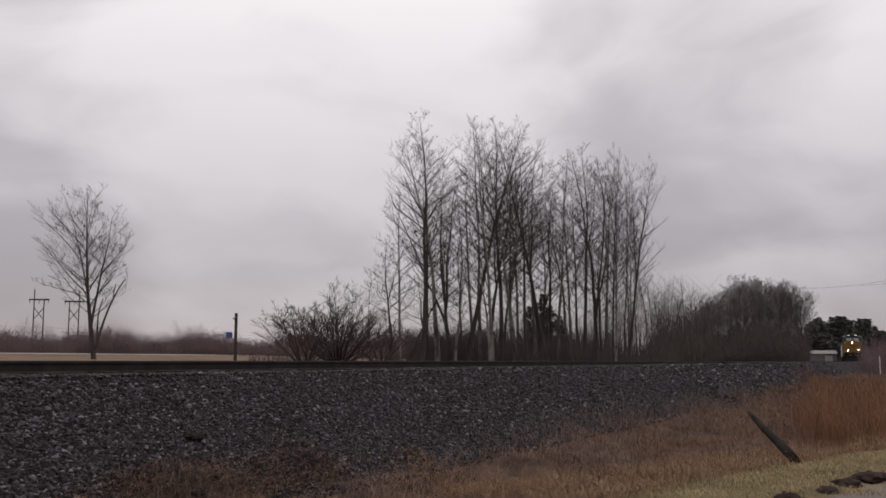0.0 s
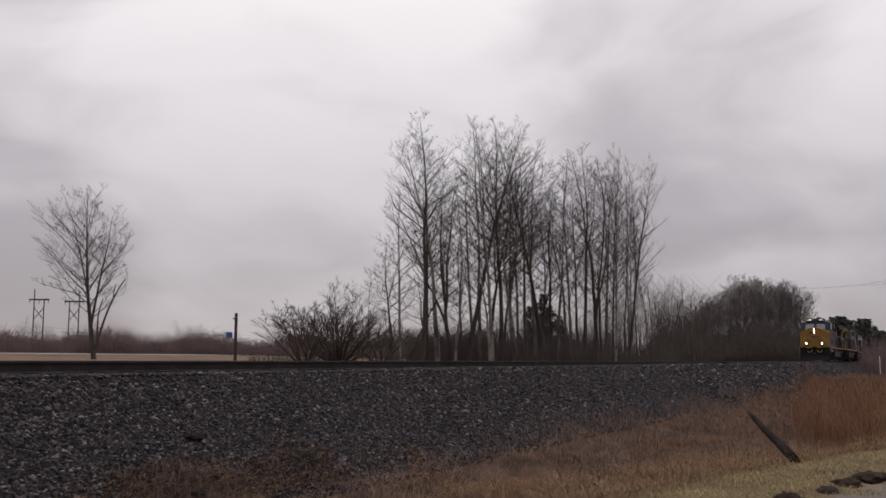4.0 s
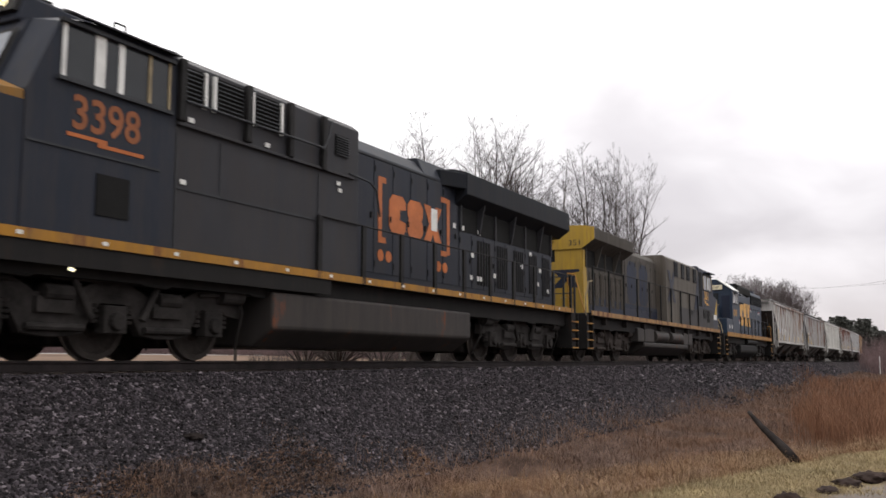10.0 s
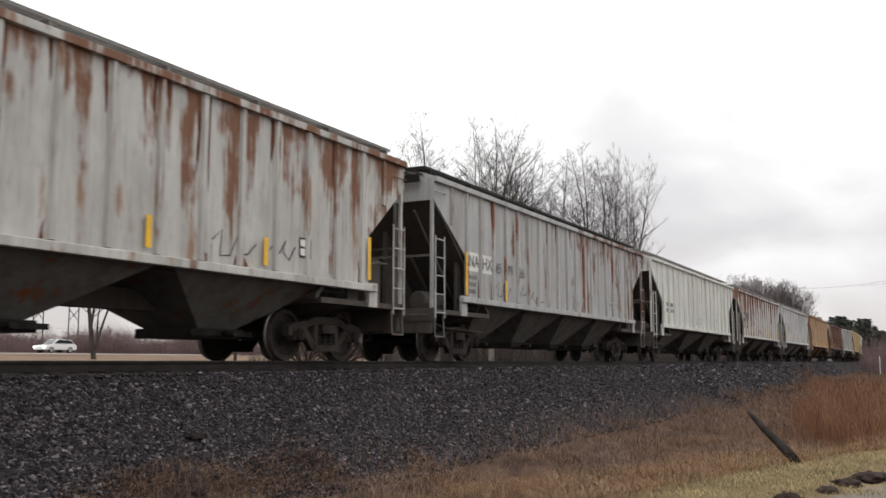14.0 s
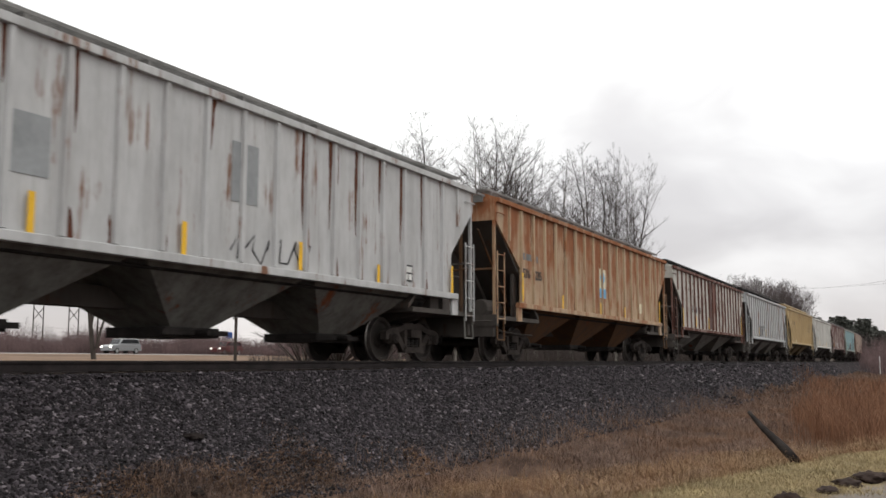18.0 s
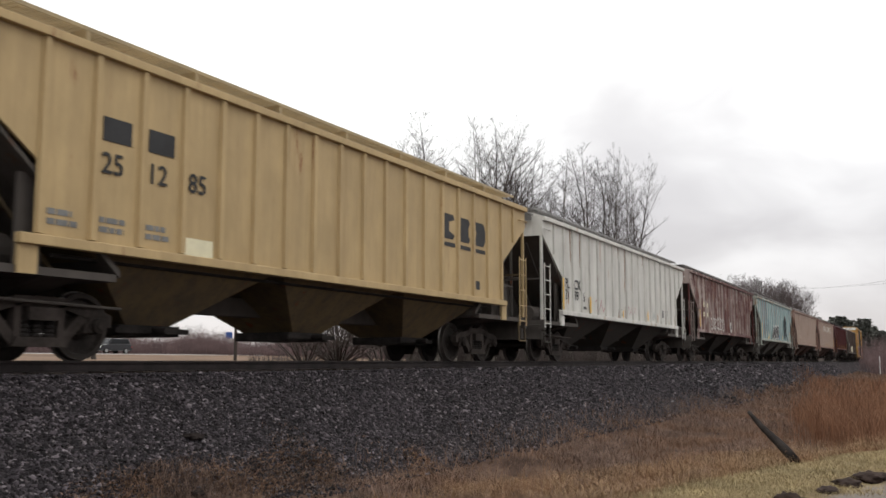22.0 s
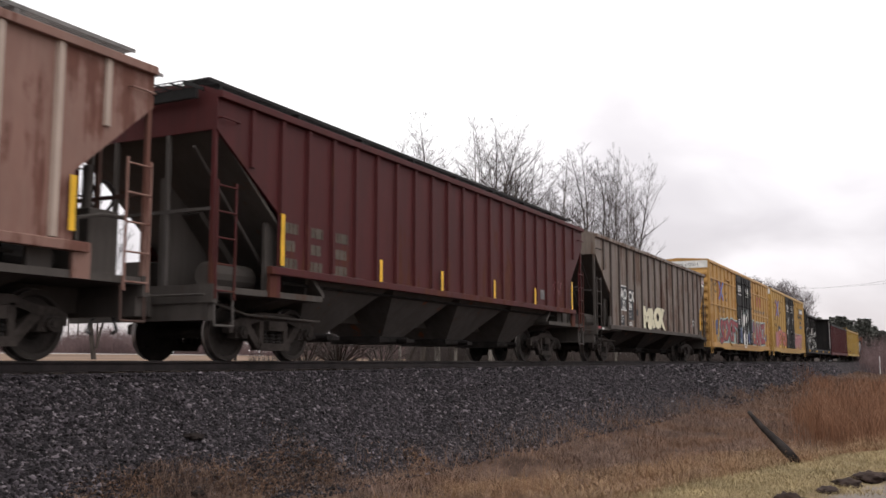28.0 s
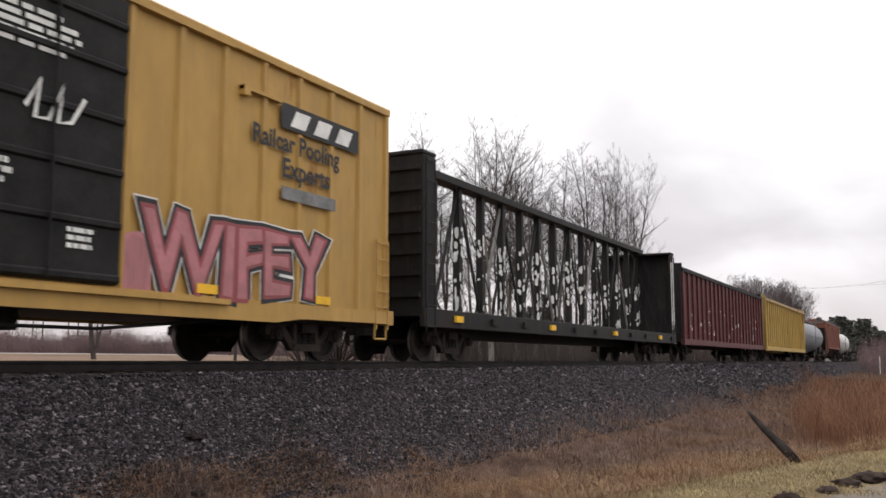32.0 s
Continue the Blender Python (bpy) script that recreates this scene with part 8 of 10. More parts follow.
def shaded_bay_coat(name, c):
    # 0.42 paints the shade under the body into the colour, besides the dirt
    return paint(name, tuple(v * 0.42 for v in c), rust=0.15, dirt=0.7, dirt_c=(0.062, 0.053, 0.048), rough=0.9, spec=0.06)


M_DARKPATCH = plain("dark_repaint_patch", (0.035, 0.037, 0.042), 0.7, vary=0.3, scale=2)
M_TAGGOLD = plain("faded_yellow_spray_paint", (0.42, 0.29, 0.10), 0.6, vary=0.3, scale=2)
M_DULLINK = plain("weathered_black_lettering", (0.075, 0.062, 0.05), 0.7, vary=0.4, scale=3)
M_GREYPATCH = plain("grey_repaint_patch", (0.26, 0.27, 0.28), 0.7, vary=0.15, scale=2)


def label_box(car, x, z, w=0.34, h=0.34, y=YP):
    """A small black data panel with white bars."""
    p = panel(car, "data_panel", x, x + w, z, z + h, M_INK, y - 0.004)
    for a, b, c, d in ((0.03, w - 0.03, 0.55, 0.9), (0.03, w * 0.45, 0.1, 0.45), (w * 0.55, w - 0.03, 0.1, 0.45)):
        part("panel_mark", Geo().box(x + a, x + b, y - 0.014, y - 0.010, z + h * c, z + h * d), M_WHITEINK, p)


def spread(car, chunks, xe, gap, start, z, size, mat, label="", bg=None, bold=0.004, wide=1.0):
    """Characters set one group to a panel."""
    for i, s in enumerate(chunks):
        if s:
            x = panel_x(xe, gap, start + i)
            if bg:
                panel(car, "letter_patch", x - 0.03, x + gap - 0.17, z - 0.10, z + size * 0.86, bg, YP - 0.001, t=0.004)
            lettering(car, s, x + 0.03, z, size, mat, YP - 0.014, label, wide, 0, bold)


# grey-white feed wagon
b = coat("chalky_white_wagon_paint", (0.46, 0.45, 0.435), rust=0.34, rust_c=(0.15, 0.066, 0.036), dirt=0.45, lean=(0.012, 0.10), bleed=((0.24, 0.13, 0.07), 0.25))
car, xe, gap = hopper(LENGTHS[3], b, b, shaded_bay_coat("shaded_grimy_white_bays", (0.3, 0.29, 0.27)), "chalky white covered hopper wagon streaked with rust", 0.89, 3, 4.05, 1.44,
                      strips=((-7.1, 1.5, 2.3), (-4.3, 1.5, 1.95), (-1.4, 1.5, 1.95), (1.56, 1.53, 1.98), (4.13, 1.52, 1.97), (7.29, 1.53, 2.34)))
rust_runs(car, xe, gap, 26, 503, 4.05, 1.44, long=1.5)
spread(car, ["F", "E", "E", "D"], xe, gap, 0, 3.40, 0.70, M_GREYINK, "faded grey letters", bold=0.012)
spread(car, ["NA", "HX"], xe, gap, 0, 2.12, 0.34, M_SPRAYBLUE, bg=M_WHITEINK)
spread(car, ["48", "05", "45"], xe, gap, 2, 2.08, 0.34, M_GREYINK, bg=M_WHITEINK)
for i, (x0, x1) in enumerate(((-4.9, -4.2), (-3.8, -3.1), (-1.9, -0.9), (2.9, 4.0), (4.3, 4.9))):
    scrawl(car, x0, x1, 1.55, 2.0, M_INK, YP, 30 + i)
label_box(car, 5.1, 1.75)

# grey wagon with rusted edges
b = coat("pale_grey_wagon_paint", (0.38, 0.38, 0.385), rust=0.30, rust_c=(0.12, 0.05, 0.032), dirt=0.4, lean=(0.022, 0.04))
car, xe, gap = hopper(LENGTHS[4], b, coat("grey_ribs", (0.40, 0.39, 0.38), rust=0.35, dirt=0.5), shaded_bay_coat("shaded_grimy_grey_bays", (0.34, 0.33, 0.31)), "pale grey covered hopper wagon with rusty edges", 0.75, 4, 4.0, 1.46,
                      board=M_BLACK, strips=((-6.93, 1.5, 2.5), (-4.63, 1.5, 2.0)))
rust_runs(car, xe, gap, 22, 504, 4.0, 1.46, long=0.9)
spread(car, ["NA", "HX"], xe, gap, 0, 2.19, 0.40, M_GREYINK, bg=M_WHITEINK)
spread(car, ["45", "79", "26"], xe, gap, 2, 2.16, 0.38, M_GREYINK)
bars(car, panel_x(xe, gap, 0), 2.0, 0.5, 0.5, 3, M_GREYINK, YP, 2)
for i, (x0, x1) in enumerate(((-5.2, -4.2), (-3.6, -2.0), (0.5, 1.0))):
    scrawl(car, x0, x1, 1.55, 1.95, M_INK, YP, 50 + i)
label_box(car, 4.45, 1.72)

# white wagon
b = coat("white_wagon_paint", (0.60, 0.60, 0.57), rust=0.12, dirt=0.4)
car, xe, gap = hopper(LENGTHS[5], b, b, shaded_bay_coat("shaded_grimy_white_bays", (0.3, 0.29, 0.27)), "white covered hopper wagon with grey streaks", 0.95, 3, 4.02, 1.48)
rust_runs(car, xe, gap, 12, 505, 4.02, 1.48, mat=STREAK_SOFT, long=1.2)
bars(car, -6.4, 2.4, 1.6, 0.5, 2, M_GREYINK, YP, 5)
scrawl(car, -1.0, 0.6, 1.6, 2.1, M_INK, YP, 61)
scrawl(car, 3.0, 4.0, 1.6, 2.1, M_INK, YP, 62)

# beige-grey wagon
b = coat("beige_grey_wagon_paint", (0.415, 0.40, 0.392), rust=0.20, rust_c=(0.19, 0.085, 0.05), dirt=0.36, dirt_c=(0.20, 0.165, 0.145), lean=(-0.016, 0.14))
car, xe, gap = hopper(LENGTHS[6], b, coat("beige_ribs", (0.43, 0.41, 0.40), rust=0.46, rust_c=(0.13, 0.045, 0.03), dirt=0.4, lean=(0.0, 0.16)), shaded_bay_coat("shaded_grimy_beige_bays", (0.26, 0.23, 0.2)), "beige-grey covered hopper wagon with brown streaks", 0.90, 3, 4.03, 1.50,
                      strips=((-6.9, 1.55, 2.4), (-4.2, 1.55, 2.1), (-1.44, 1.5, 2.05), (1.36, 1.52, 2.0), (2.3, 1.52, 2.0), (3.99, 1.55, 1.97), (4.79, 1.55, 1.94), (7.14, 1.53, 2.4)))
rust_runs(car, xe, gap, 30, 506, 4.03, 1.50, long=1.2)
for i in (0, 1):
    panel(car, "dark_patch", panel_x(xe, gap, i), panel_x(xe, gap, i) + 0.62, 1.95, 2.85, M_DARKPATCH, YP - 0.002)
spread(car, ["WE", "", ""], xe, gap, 0, 2.5, 0.3, M_WHITEINK)
spread(car, ["25", "65"], xe, gap, 0, 2.05, 0.34, M_WHITEINK)
panel(car, "white_patch", -3.0, -2.4, 2.1, 2.5, M_WHITEINK, YP - 0.003)
bars(car, -2.95, 2.45, 0.5, 0.3, 3, M_INK, YP - 0.012, 3)
panel(car, "white_patch", -1.32, -0.70, 1.60, 2.08, M_WHITEINK, YP - 0.002)
for i in range(3):
    scrawl(car, -1.28 + i * 0.08, -0.82 + i * 0.06, 1.64, 2.04, (M_GREYINK, M_INK, M_SPRAYNAVY)[i], YP - 0.008 - 0.002 * i, 71 + i, 0.022, "graffiti", "small grey-blue tag")
panel(car, "grey_patch", 3.25, 3.65, 1.65, 2.0, M_GREYPATCH, YP - 0.002)
panel(car, "dark_patch", 4.15, 4.55, 1.65, 2.0, M_DARKPATCH, YP - 0.002)
label_box(car, 5.05, 1.65)

# light grey wagon
b = coat("light_grey_wagon_paint", (0.47, 0.47, 0.475), rust=0.26, rust_c=(0.16, 0.07, 0.035), dirt=0.28)
car, xe, gap = hopper(LENGTHS[7], b, b, shaded_bay_coat("shaded_dusty_grey_bays", (0.42, 0.41, 0.38)), "light grey covered hopper wagon with repaint patches", 0.88, 3, 4.03, 1.50,
                      strips=((-6.9, 1.55, 2.3), (-3.92, 1.5, 2.0), (-1.32, 1.5, 1.98), (1.5, 1.52, 2.0), (4.06, 1.5, 1.85), (7.23, 1.5, 2.1)))
rust_runs(car, xe, gap, 44, 507, 4.03, 1.50, long=1.6)
for i in (1, 2, 3):
    panel(car, "grey_patch", panel_x(xe, gap, i), panel_x(xe, gap, i) + 0.55, 2.2, 2.95, M_GREYPATCH, YP - 0.002)
panel(car, "grey_patch", -0.26, 0.38, 2.45, 3.4, M_GREYPATCH, YP - 0.002)
for i, (x0, x1) in enumerate(((-0.25, 0.75), (0.8, 1.9))):
    scrawl(car, x0, x1, 1.52, 2.0, M_INK, YP, 80 + i, 0.02)
label_box(car, 5.15, 1.62)

# rust-orange wagon
b = coat("rust_washed_tan_paint", (0.42, 0.305, 0.20), rust=0.74, rust_c=(0.215, 0.076, 0.032), dirt=0.6, dirt_c=(0.24, 0.125, 0.07), patch=1.5, soft=0.09, lean=(0.0, 0.09), bleed=((0.17, 0.075, 0.045), 0.2))
car, xe, gap = hopper(LENGTHS[8], b, coat("tan_ribs", (0.42, 0.31, 0.20), rust=0.35, rust_c=(0.26, 0.11, 0.05), dirt=0.45, dirt_c=(0.24, 0.15, 0.09)), shaded_bay_coat("shaded_rusty_bays", (0.32, 0.17, 0.09)),
                      "tan covered hopper wagon washed with orange rust", 0.86, 3, 4.05, 1.50, board=M_GRATE, strips=((-6.9, 1.55, 2.3), (-3.86, 1.5, 1.9), (-0.29, 1.5, 1.88), (2.47, 1.5, 1.87), (7.26, 1.5, 2.33)))
rust_runs(car, xe, gap, 26, 508, 4.05, 1.50, long=1.5)
bars(car, panel_x(xe, gap, 0), 2.85, 1.5, 0.3, 1, M_GREYINK, YP, 4)
spread(car, ["576", "235"], xe, gap, 0, 2.2, 0.34, M_INK)
s0 = -0.22
panel(car, "company_panel", s0, s0 + 0.66, 2.05, 3.0, M_CREAM, YP - 0.002, "cream and blue panel")
part("diamond", Geo().prism([(s0 + 0.33, 2.95), (s0 + 0.6, 2.72), (s0 + 0.33, 2.42), (s0 + 0.06, 2.72)], "y", YP - 0.013, YP - 0.009), M_SKYBLUE, car)
panel(car, "blue_foot", s0, s0 + 0.66, 2.05, 2.36, M_SKYBLUE, YP - 0.009)
panel(car, "cream_patch", 4.4, 4.8, 1.75, 2.1, M_CREAM, YP - 0.002)

# white wagon with heavy maroon rust
b = coat("rust_pocked_white_paint", (0.47, 0.455, 0.42), rust=0.36, rust_c=(0.085, 0.027, 0.018), dirt=0.35, patch=2.6, bleed=((0.11, 0.04, 0.025), 0.16))
RUST_RIB = coat("maroon_rust_ribs", (0.20, 0.12, 0.10), rust=0.75, rust_c=(0.085, 0.032, 0.024), dirt=0.4)
car, xe, gap = hopper(LENGTHS[9], b, RUST_RIB, shaded_bay_coat("shaded_dusty_grey_bays", (0.40, 0.38, 0.35)),
                      "white covered hopper wagon pocked with maroon rust", 0.82, 3, 4.0, 1.48, board=M_BLACK, boards_high=0.32, patch_ribs=True, post=RUST_RIB,
                      strips=((-6.9, 1.5, 2.3), (-4.38, 1.55, 2.05), (-1.59, 1.55, 2.08), (7.35, 1.5, 2.48)))
rust_runs(car, xe, gap, 34, 509, 4.0, 1.48, long=1.5)
for i, s in enumerate(("45", "78", "69")):
    lettering(car, s, panel_x(xe, gap, 2 + i), 2.2, 0.42, M_INK, YP - 0.006, "", 1.0, 0, 0.004)
BARE_RUST = coat("bare_rust", (0.065, 0.022, 0.016), rust=0.3, rust_c=(0.3, 0.26, 0.22), dirt=0.3)
for i, top in ((7, 3.85), (8, 3.85)):
    panel(car, "rusted_panel", panel_x(xe, gap, i) - 0.04, panel_x(xe, gap, i) + 0.70, 1.55, top, BARE_RUST if i == 7 else coat("streaked_rust", (0.13, 0.045, 0.028), rust=0.44, rust_c=(0.36, 0.32, 0.28), dirt=0.5, dirt_c=(0.06, 0.02, 0.014)), YP - 0.001, "panel rusted through its paint")
label_box(car, 4.55, 1.65)

# cool grey wagon
b = coat("cool_grey_wagon_paint", (0.42, 0.43, 0.44), rust=0.22, rust_c=(0.28, 0.15, 0.06), dirt=0.25)
car, xe, gap = hopper(LENGTHS[10], b, coat("cool_grey_ribs", (0.38, 0.38, 0.38), rust=0.2, dirt=0.4), shaded_bay_coat("shaded_dusty_grey_bays", (0.44, 0.42, 0.39)), "cool grey covered hopper wagon with dark patches", 0.81, 3, 4.03, 1.50, board=M_BLACK, boards_high=0.36,
                      strips=((-4.65, 1.6, 2.1), (-1.83, 1.6, 2.06)))
rust_runs(car, xe, gap, 12, 510, 4.03, 1.50, mat=STREAK_SOFT, long=0.9)
for i in (3, 4):
    panel(car, "dark_patch", panel_x(xe, gap, i) - 0.02, panel_x(xe, gap, i) + 0.64, 1.60, 2.24, M_DARKPATCH, YP - 0.002)
panel(car, "dark_patch", panel_x(xe, gap, 5) + 0.05, panel_x(xe, gap, 5) + 0.5, 1.95, 2.3, M_DARKPATCH, YP - 0.002)
for i, (x0, x1, mt) in enumerate(((-2.0, -1.6, M_INK), (-1.1, 0.2, M_INK), (0.6, 1.4, M_GREYINK), (-7.0, -6.2, M_SPRAYRED), (5.6, 6.2, M_SPRAYRED), (2.4, 4.4, M_INK))):
    scrawl(car, x0, x1, 1.62, 2.0, mt, YP, 90 + i)
label_box(car, 5.1, 1.60)

# tan-yellow wagon
b = coat("tan_yellow_wagon_paint", (0.43, 0.315, 0.165), rust=0.05, dirt=0.3, dirt_c=(0.22, 0.15, 0.08))
car, xe, gap = hopper(LENGTHS[11], b, b, shaded_bay_coat("shaded_tan_bays", (0.34, 0.25, 0.14)), "tan-yellow covered hopper wagon with black lettering", 0.80, 3, 4.05, 1.50, boards_high=0.36, board=coat("tan_walkway", (0.34, 0.27, 0.16), rust=0.1))
for i in (0, 1):
    panel(car, "reporting_mark", panel_x(xe, gap, 1 + i) + 0.05, panel_x(xe, gap, 1 + i) + 0.55, 2.86, 3.18, M_INK, YP - 0.002)
spread(car, ["25", "12", "85"], xe, gap, 1, 2.43, 0.40, M_INK, "black fleet number")
for i in (0, 1, 2):
    bars(car, panel_x(xe, gap, i) + 0.05, 1.85, 0.5, 0.25, 2, M_GREYINK, YP, 100 + i)
panel(car, "white_patch", panel_x(xe, gap, 3), panel_x(xe, gap, 3) + 0.6, 1.50, 1.76, M_CREAM, YP - 0.002)
for i in range(3):
    x = panel_x(xe, gap, 13 + i)
    w_ = (0.30, 0.5, 0.62)[i]
    part("company_mark", Geo().prism([(x + 0.06, 2.72), (x + 0.5, 2.72), (x + 0.58, 2.82), (x + w_, 2.90), (x + w_, 3.10), (x + 0.58, 3.18), (x + 0.5, 3.28), (x + 0.06, 3.28), (x, 3.2), (x + (0.14 if i == 2 else 0.0), 3.0), (x, 2.8)], "y", YP - 0.006, YP - 0.001), M_INK, car)
    panel(car, "mark_underline", x - 0.02, x + 0.6, 2.55, 2.64, M_INK, YP - 0.002)
panel(car, "dark_patch", 5.3, 5.65, 1.68, 1.88, M_INK, YP - 0.002)

# clean white wagon
b = coat("off_white_wagon_paint", (0.58, 0.57, 0.54), rust=0.16, rust_c=(0.30, 0.17, 0.08), dirt=0.22)
car, xe, gap = hopper(LENGTHS[12], b, coat("off_white_ribs", (0.55, 0.54, 0.51), rust=0.05, dirt=0.3), shaded_bay_coat("shaded_grimy_black_bays", (0.16, 0.15, 0.14)), "off-white covered hopper wagon with black lettering", 0.80, 3, 4.02, 1.46,
                      strips=((-7.02, 1.5, 2.4), (-4.54, 1.5, 2.0), (-0.95, 1.5, 1.75), (2.3, 1.52, 1.85)))
rust_runs(car, xe, gap, 18, 512, 4.02, 1.46, mat=STREAK_SOFT, long=1.6)
spread(car, ["PL", "CX"], xe, gap, 0, 2.15, 0.42, M_INK, "black letters")
spread(car, ["21", "99", "6"], xe, gap, 0, 1.82, 0.42, M_INK, "black numbers")
bars(car, panel_x(xe, gap, 2), 1.68, 0.5, 0.14, 1, M_INK, YP, 7)
for i, (x0, x1, mt, z1) in enumerate(((-3.9, -2.8, M_SPRAYPINK, 1.98), (-1.4, -0.8, M_GREYINK, 1.8), (-0.25, 0.75, M_SPRAYPINK, 2.0), (3.2, 3.6, M_SPRAYMINT, 1.9))):
    scrawl(car, x0, x1, 1.58, z1, mt, YP, 110 + i, 0.018)
panel(car, "dark_patch", 4.5, 4.85, 1.72, 2.02, M_DARKPATCH, YP - 0.002)
label_box(car, 5.2, 1.68)

# maroon wagon with peeling paint
b = coat("peeling_maroon_paint", (0.080, 0.022, 0.021), rust=0.36, rust_c=(0.34, 0.28, 0.26), lean=(-0.024, -0.05), dirt=0.45, dirt_c=(0.105, 0.042, 0.032), patch=1.1, bleed=((0.19, 0.070, 0.033), 0.32))
SCRAPED = coat("scraped_maroon_ribs", (0.15, 0.075, 0.066), rust=0.58, rust_c=(0.36, 0.31, 0.29), dirt=0.4, dirt_c=(0.09, 0.03, 0.026))
car, xe, gap = hopper(LENGTHS[13], b, SCRAPED, shaded_bay_coat("shaded_black_bays", (0.09, 0.08, 0.075)), "maroon covered hopper wagon with peeling pale patches", 0.80, 3, 4.08, 1.48, strips=((-6.9, 1.6, 2.4),))
for i in (1, 2):
    for z in (2.02, 2.48):
        bars(car, panel_x(xe, gap, i) + 0.02, z + 0.32, 0.56, 0.36, 1, M_CREAM, YP - 0.002, 12 + i, "faded_mark")
outline_tag(car, -4.55, -1.1, 1.52, 2.18, 7, M_WHITEINK, YP - 0.060, 121, 0.016, "outlined white tag")
part("round_tag", Geo().prism(rounded(1.17, 1.82, 0.52, 0.60, 4), "y", YP - 0.006, YP - 0.001), M_WHITEINK, car, "round white tag")
part("round_tag", Geo().prism(rounded(1.17, 1.82, 0.28, 0.28, 5), "y", YP - 0.010, YP - 0.003), M_INK, car)

# teal wagon
b = coat("faded_teal_paint", (0.285, 0.325, 0.30), rust=0.40, rust_c=(0.20, 0.11, 0.07), dirt=0.75, dirt_c=(0.27, 0.235, 0.19), patch=0.8, bleed=((0.30, 0.20, 0.12), 0.3))
car, xe, gap = hopper(LENGTHS[14], b, coat("light_blue_ribs", (0.30, 0.44, 0.47), rust=0.12, dirt=0.2), shaded_bay_coat("shaded_dusty_grey_bays", (0.36, 0.35, 0.33)), "faded teal covered hopper wagon with graffiti", 0.80, 3, 4.05, 1.46,
                      strips=((-6.95, 1.55, 2.42), (-4.0, 1.5, 1.8), (2.35, 1.5, 1.8), (6.6, 1.5, 2.1)))
rust_runs(car, xe, gap, 18, 514, 4.05, 1.46, long=1.6)
TEAL_RUST = coat("maroon_rust_bleed", (0.27, 0.22, 0.18), rust=0.74, rust_c=(0.105, 0.040, 0.03), dirt=0.5, dirt_c=(0.2, 0.13, 0.10), patch=1.8)
for i, (a, b2) in enumerate(((1.52, 3.9), (1.52, 3.9), (2.8, 3.9))):
    panel(car, "rusted_panel", panel_x(xe, gap, i) - 0.02, panel_x(xe, gap, i) + gap - 0.12, a, b2, TEAL_RUST, YP - 0.0005, "panel browned by rust", 0.0015)
for i in (2, 3):
    panel(car, "dark_patch", panel_x(xe, gap, i) - 0.02, panel_x(xe, gap, i) + 0.62, 1.98, 2.75, M_DARKPATCH, YP - 0.002)
spread(car, ["AO", "CX"], xe, gap, 2, 2.42, 0.32, M_WHITEINK, "white letters on black")
spread(car, ["25", "63"], xe, gap, 2, 2.04, 0.32, M_WHITEINK, "white numbers on black")
part("end_patch", Geo().box(-xe - 0.012, -xe, -1.35, -0.45, 3.55, 3.98), M_DARKPATCH, car, "dark repaint patch")
ob = lettering(car, "2563", 0, 0, 0.24, M_WHITEINK, 0, "white numbers", name="end_lettering")
ob.matrix_basis = Matrix.Translation((-xe - 0.016, -0.62, 3.62)) @ Euler((radians(90), 0, radians(-90))).to_matrix().to_4x4() @ Matrix.Diagonal((1.1, 1, 1, 1))
panel(car, "orange_patch", panel_x(xe, gap, 3), panel_x(xe, gap, 3) + 0.6, 1.5, 1.62, M_YELLOW_STRIP, YP - 0.002)
sprayed(car, "APE", -2.62, 0.62, 1.46, 2.52, ((M_WHITEINK, 0.15), (M_INK, 0.11), (M_WHITEINK, 0.075), (M_INK, 0.05)), YP - 0.058, "black and white graffiti")
panel(car, "blue_patch", 1.0, 1.6, 1.55, 1.85, M_SPRAYBLUE, YP - 0.002)
part("graffiti", Geo().prism([(3.45, 1.6), (3.80, 1.6), (3.80, 2.80), (4.05, 3.02), (4.35, 2.80), (4.35, 2.52), (4.05, 2.22), (4.75, 1.55), (5.15, 1.60), (4.52, 2.24), (4.72, 2.45), (4.72, 2.90), (4.15, 3.36), (3.98, 3.36), (3.45, 2.95)], "y", YP - 0.0605, YP - 0.0565), M_DARKPATCH, car, "dark grey angular tag")
scrawl(car, 1.6, 2.6, 1.6, 2.1, M_GREYINK, YP, 133)
label_box(car, 5.9, 1.6)

# pinkish tan wagons
b = coat("pinkish_tan_paint", (0.27, 0.18, 0.145), rust=0.48, rust_c=(0.16, 0.08, 0.06), dirt=0.35, dirt_c=(0.24, 0.17, 0.14))
lr = coat("pale_pink_ribs", (0.40, 0.32, 0.27), rust=0.05, dirt=0.3, dirt_c=(0.25, 0.18, 0.15))
car, xe, gap = hopper(LENGTHS[15], b, lr, shaded_bay_coat("shaded_brown_bays", (0.22, 0.13, 0.11)), "pinkish tan covered hopper wagon with pale ribs", 0.86, 3, 4.05, 1.48)
for i in (0, 1, 2):
    bars(car, panel_x(xe, gap, i) + 0.05, 2.5, 0.45, 0.6, 4, M_CREAM, YP - 0.002, 150 + i)
b = coat("faded_brown_red_paint", (0.21, 0.115, 0.092), rust=0.52, rust_c=(0.115, 0.05, 0.038), dirt=0.35, dirt_c=(0.26, 0.18, 0.15))
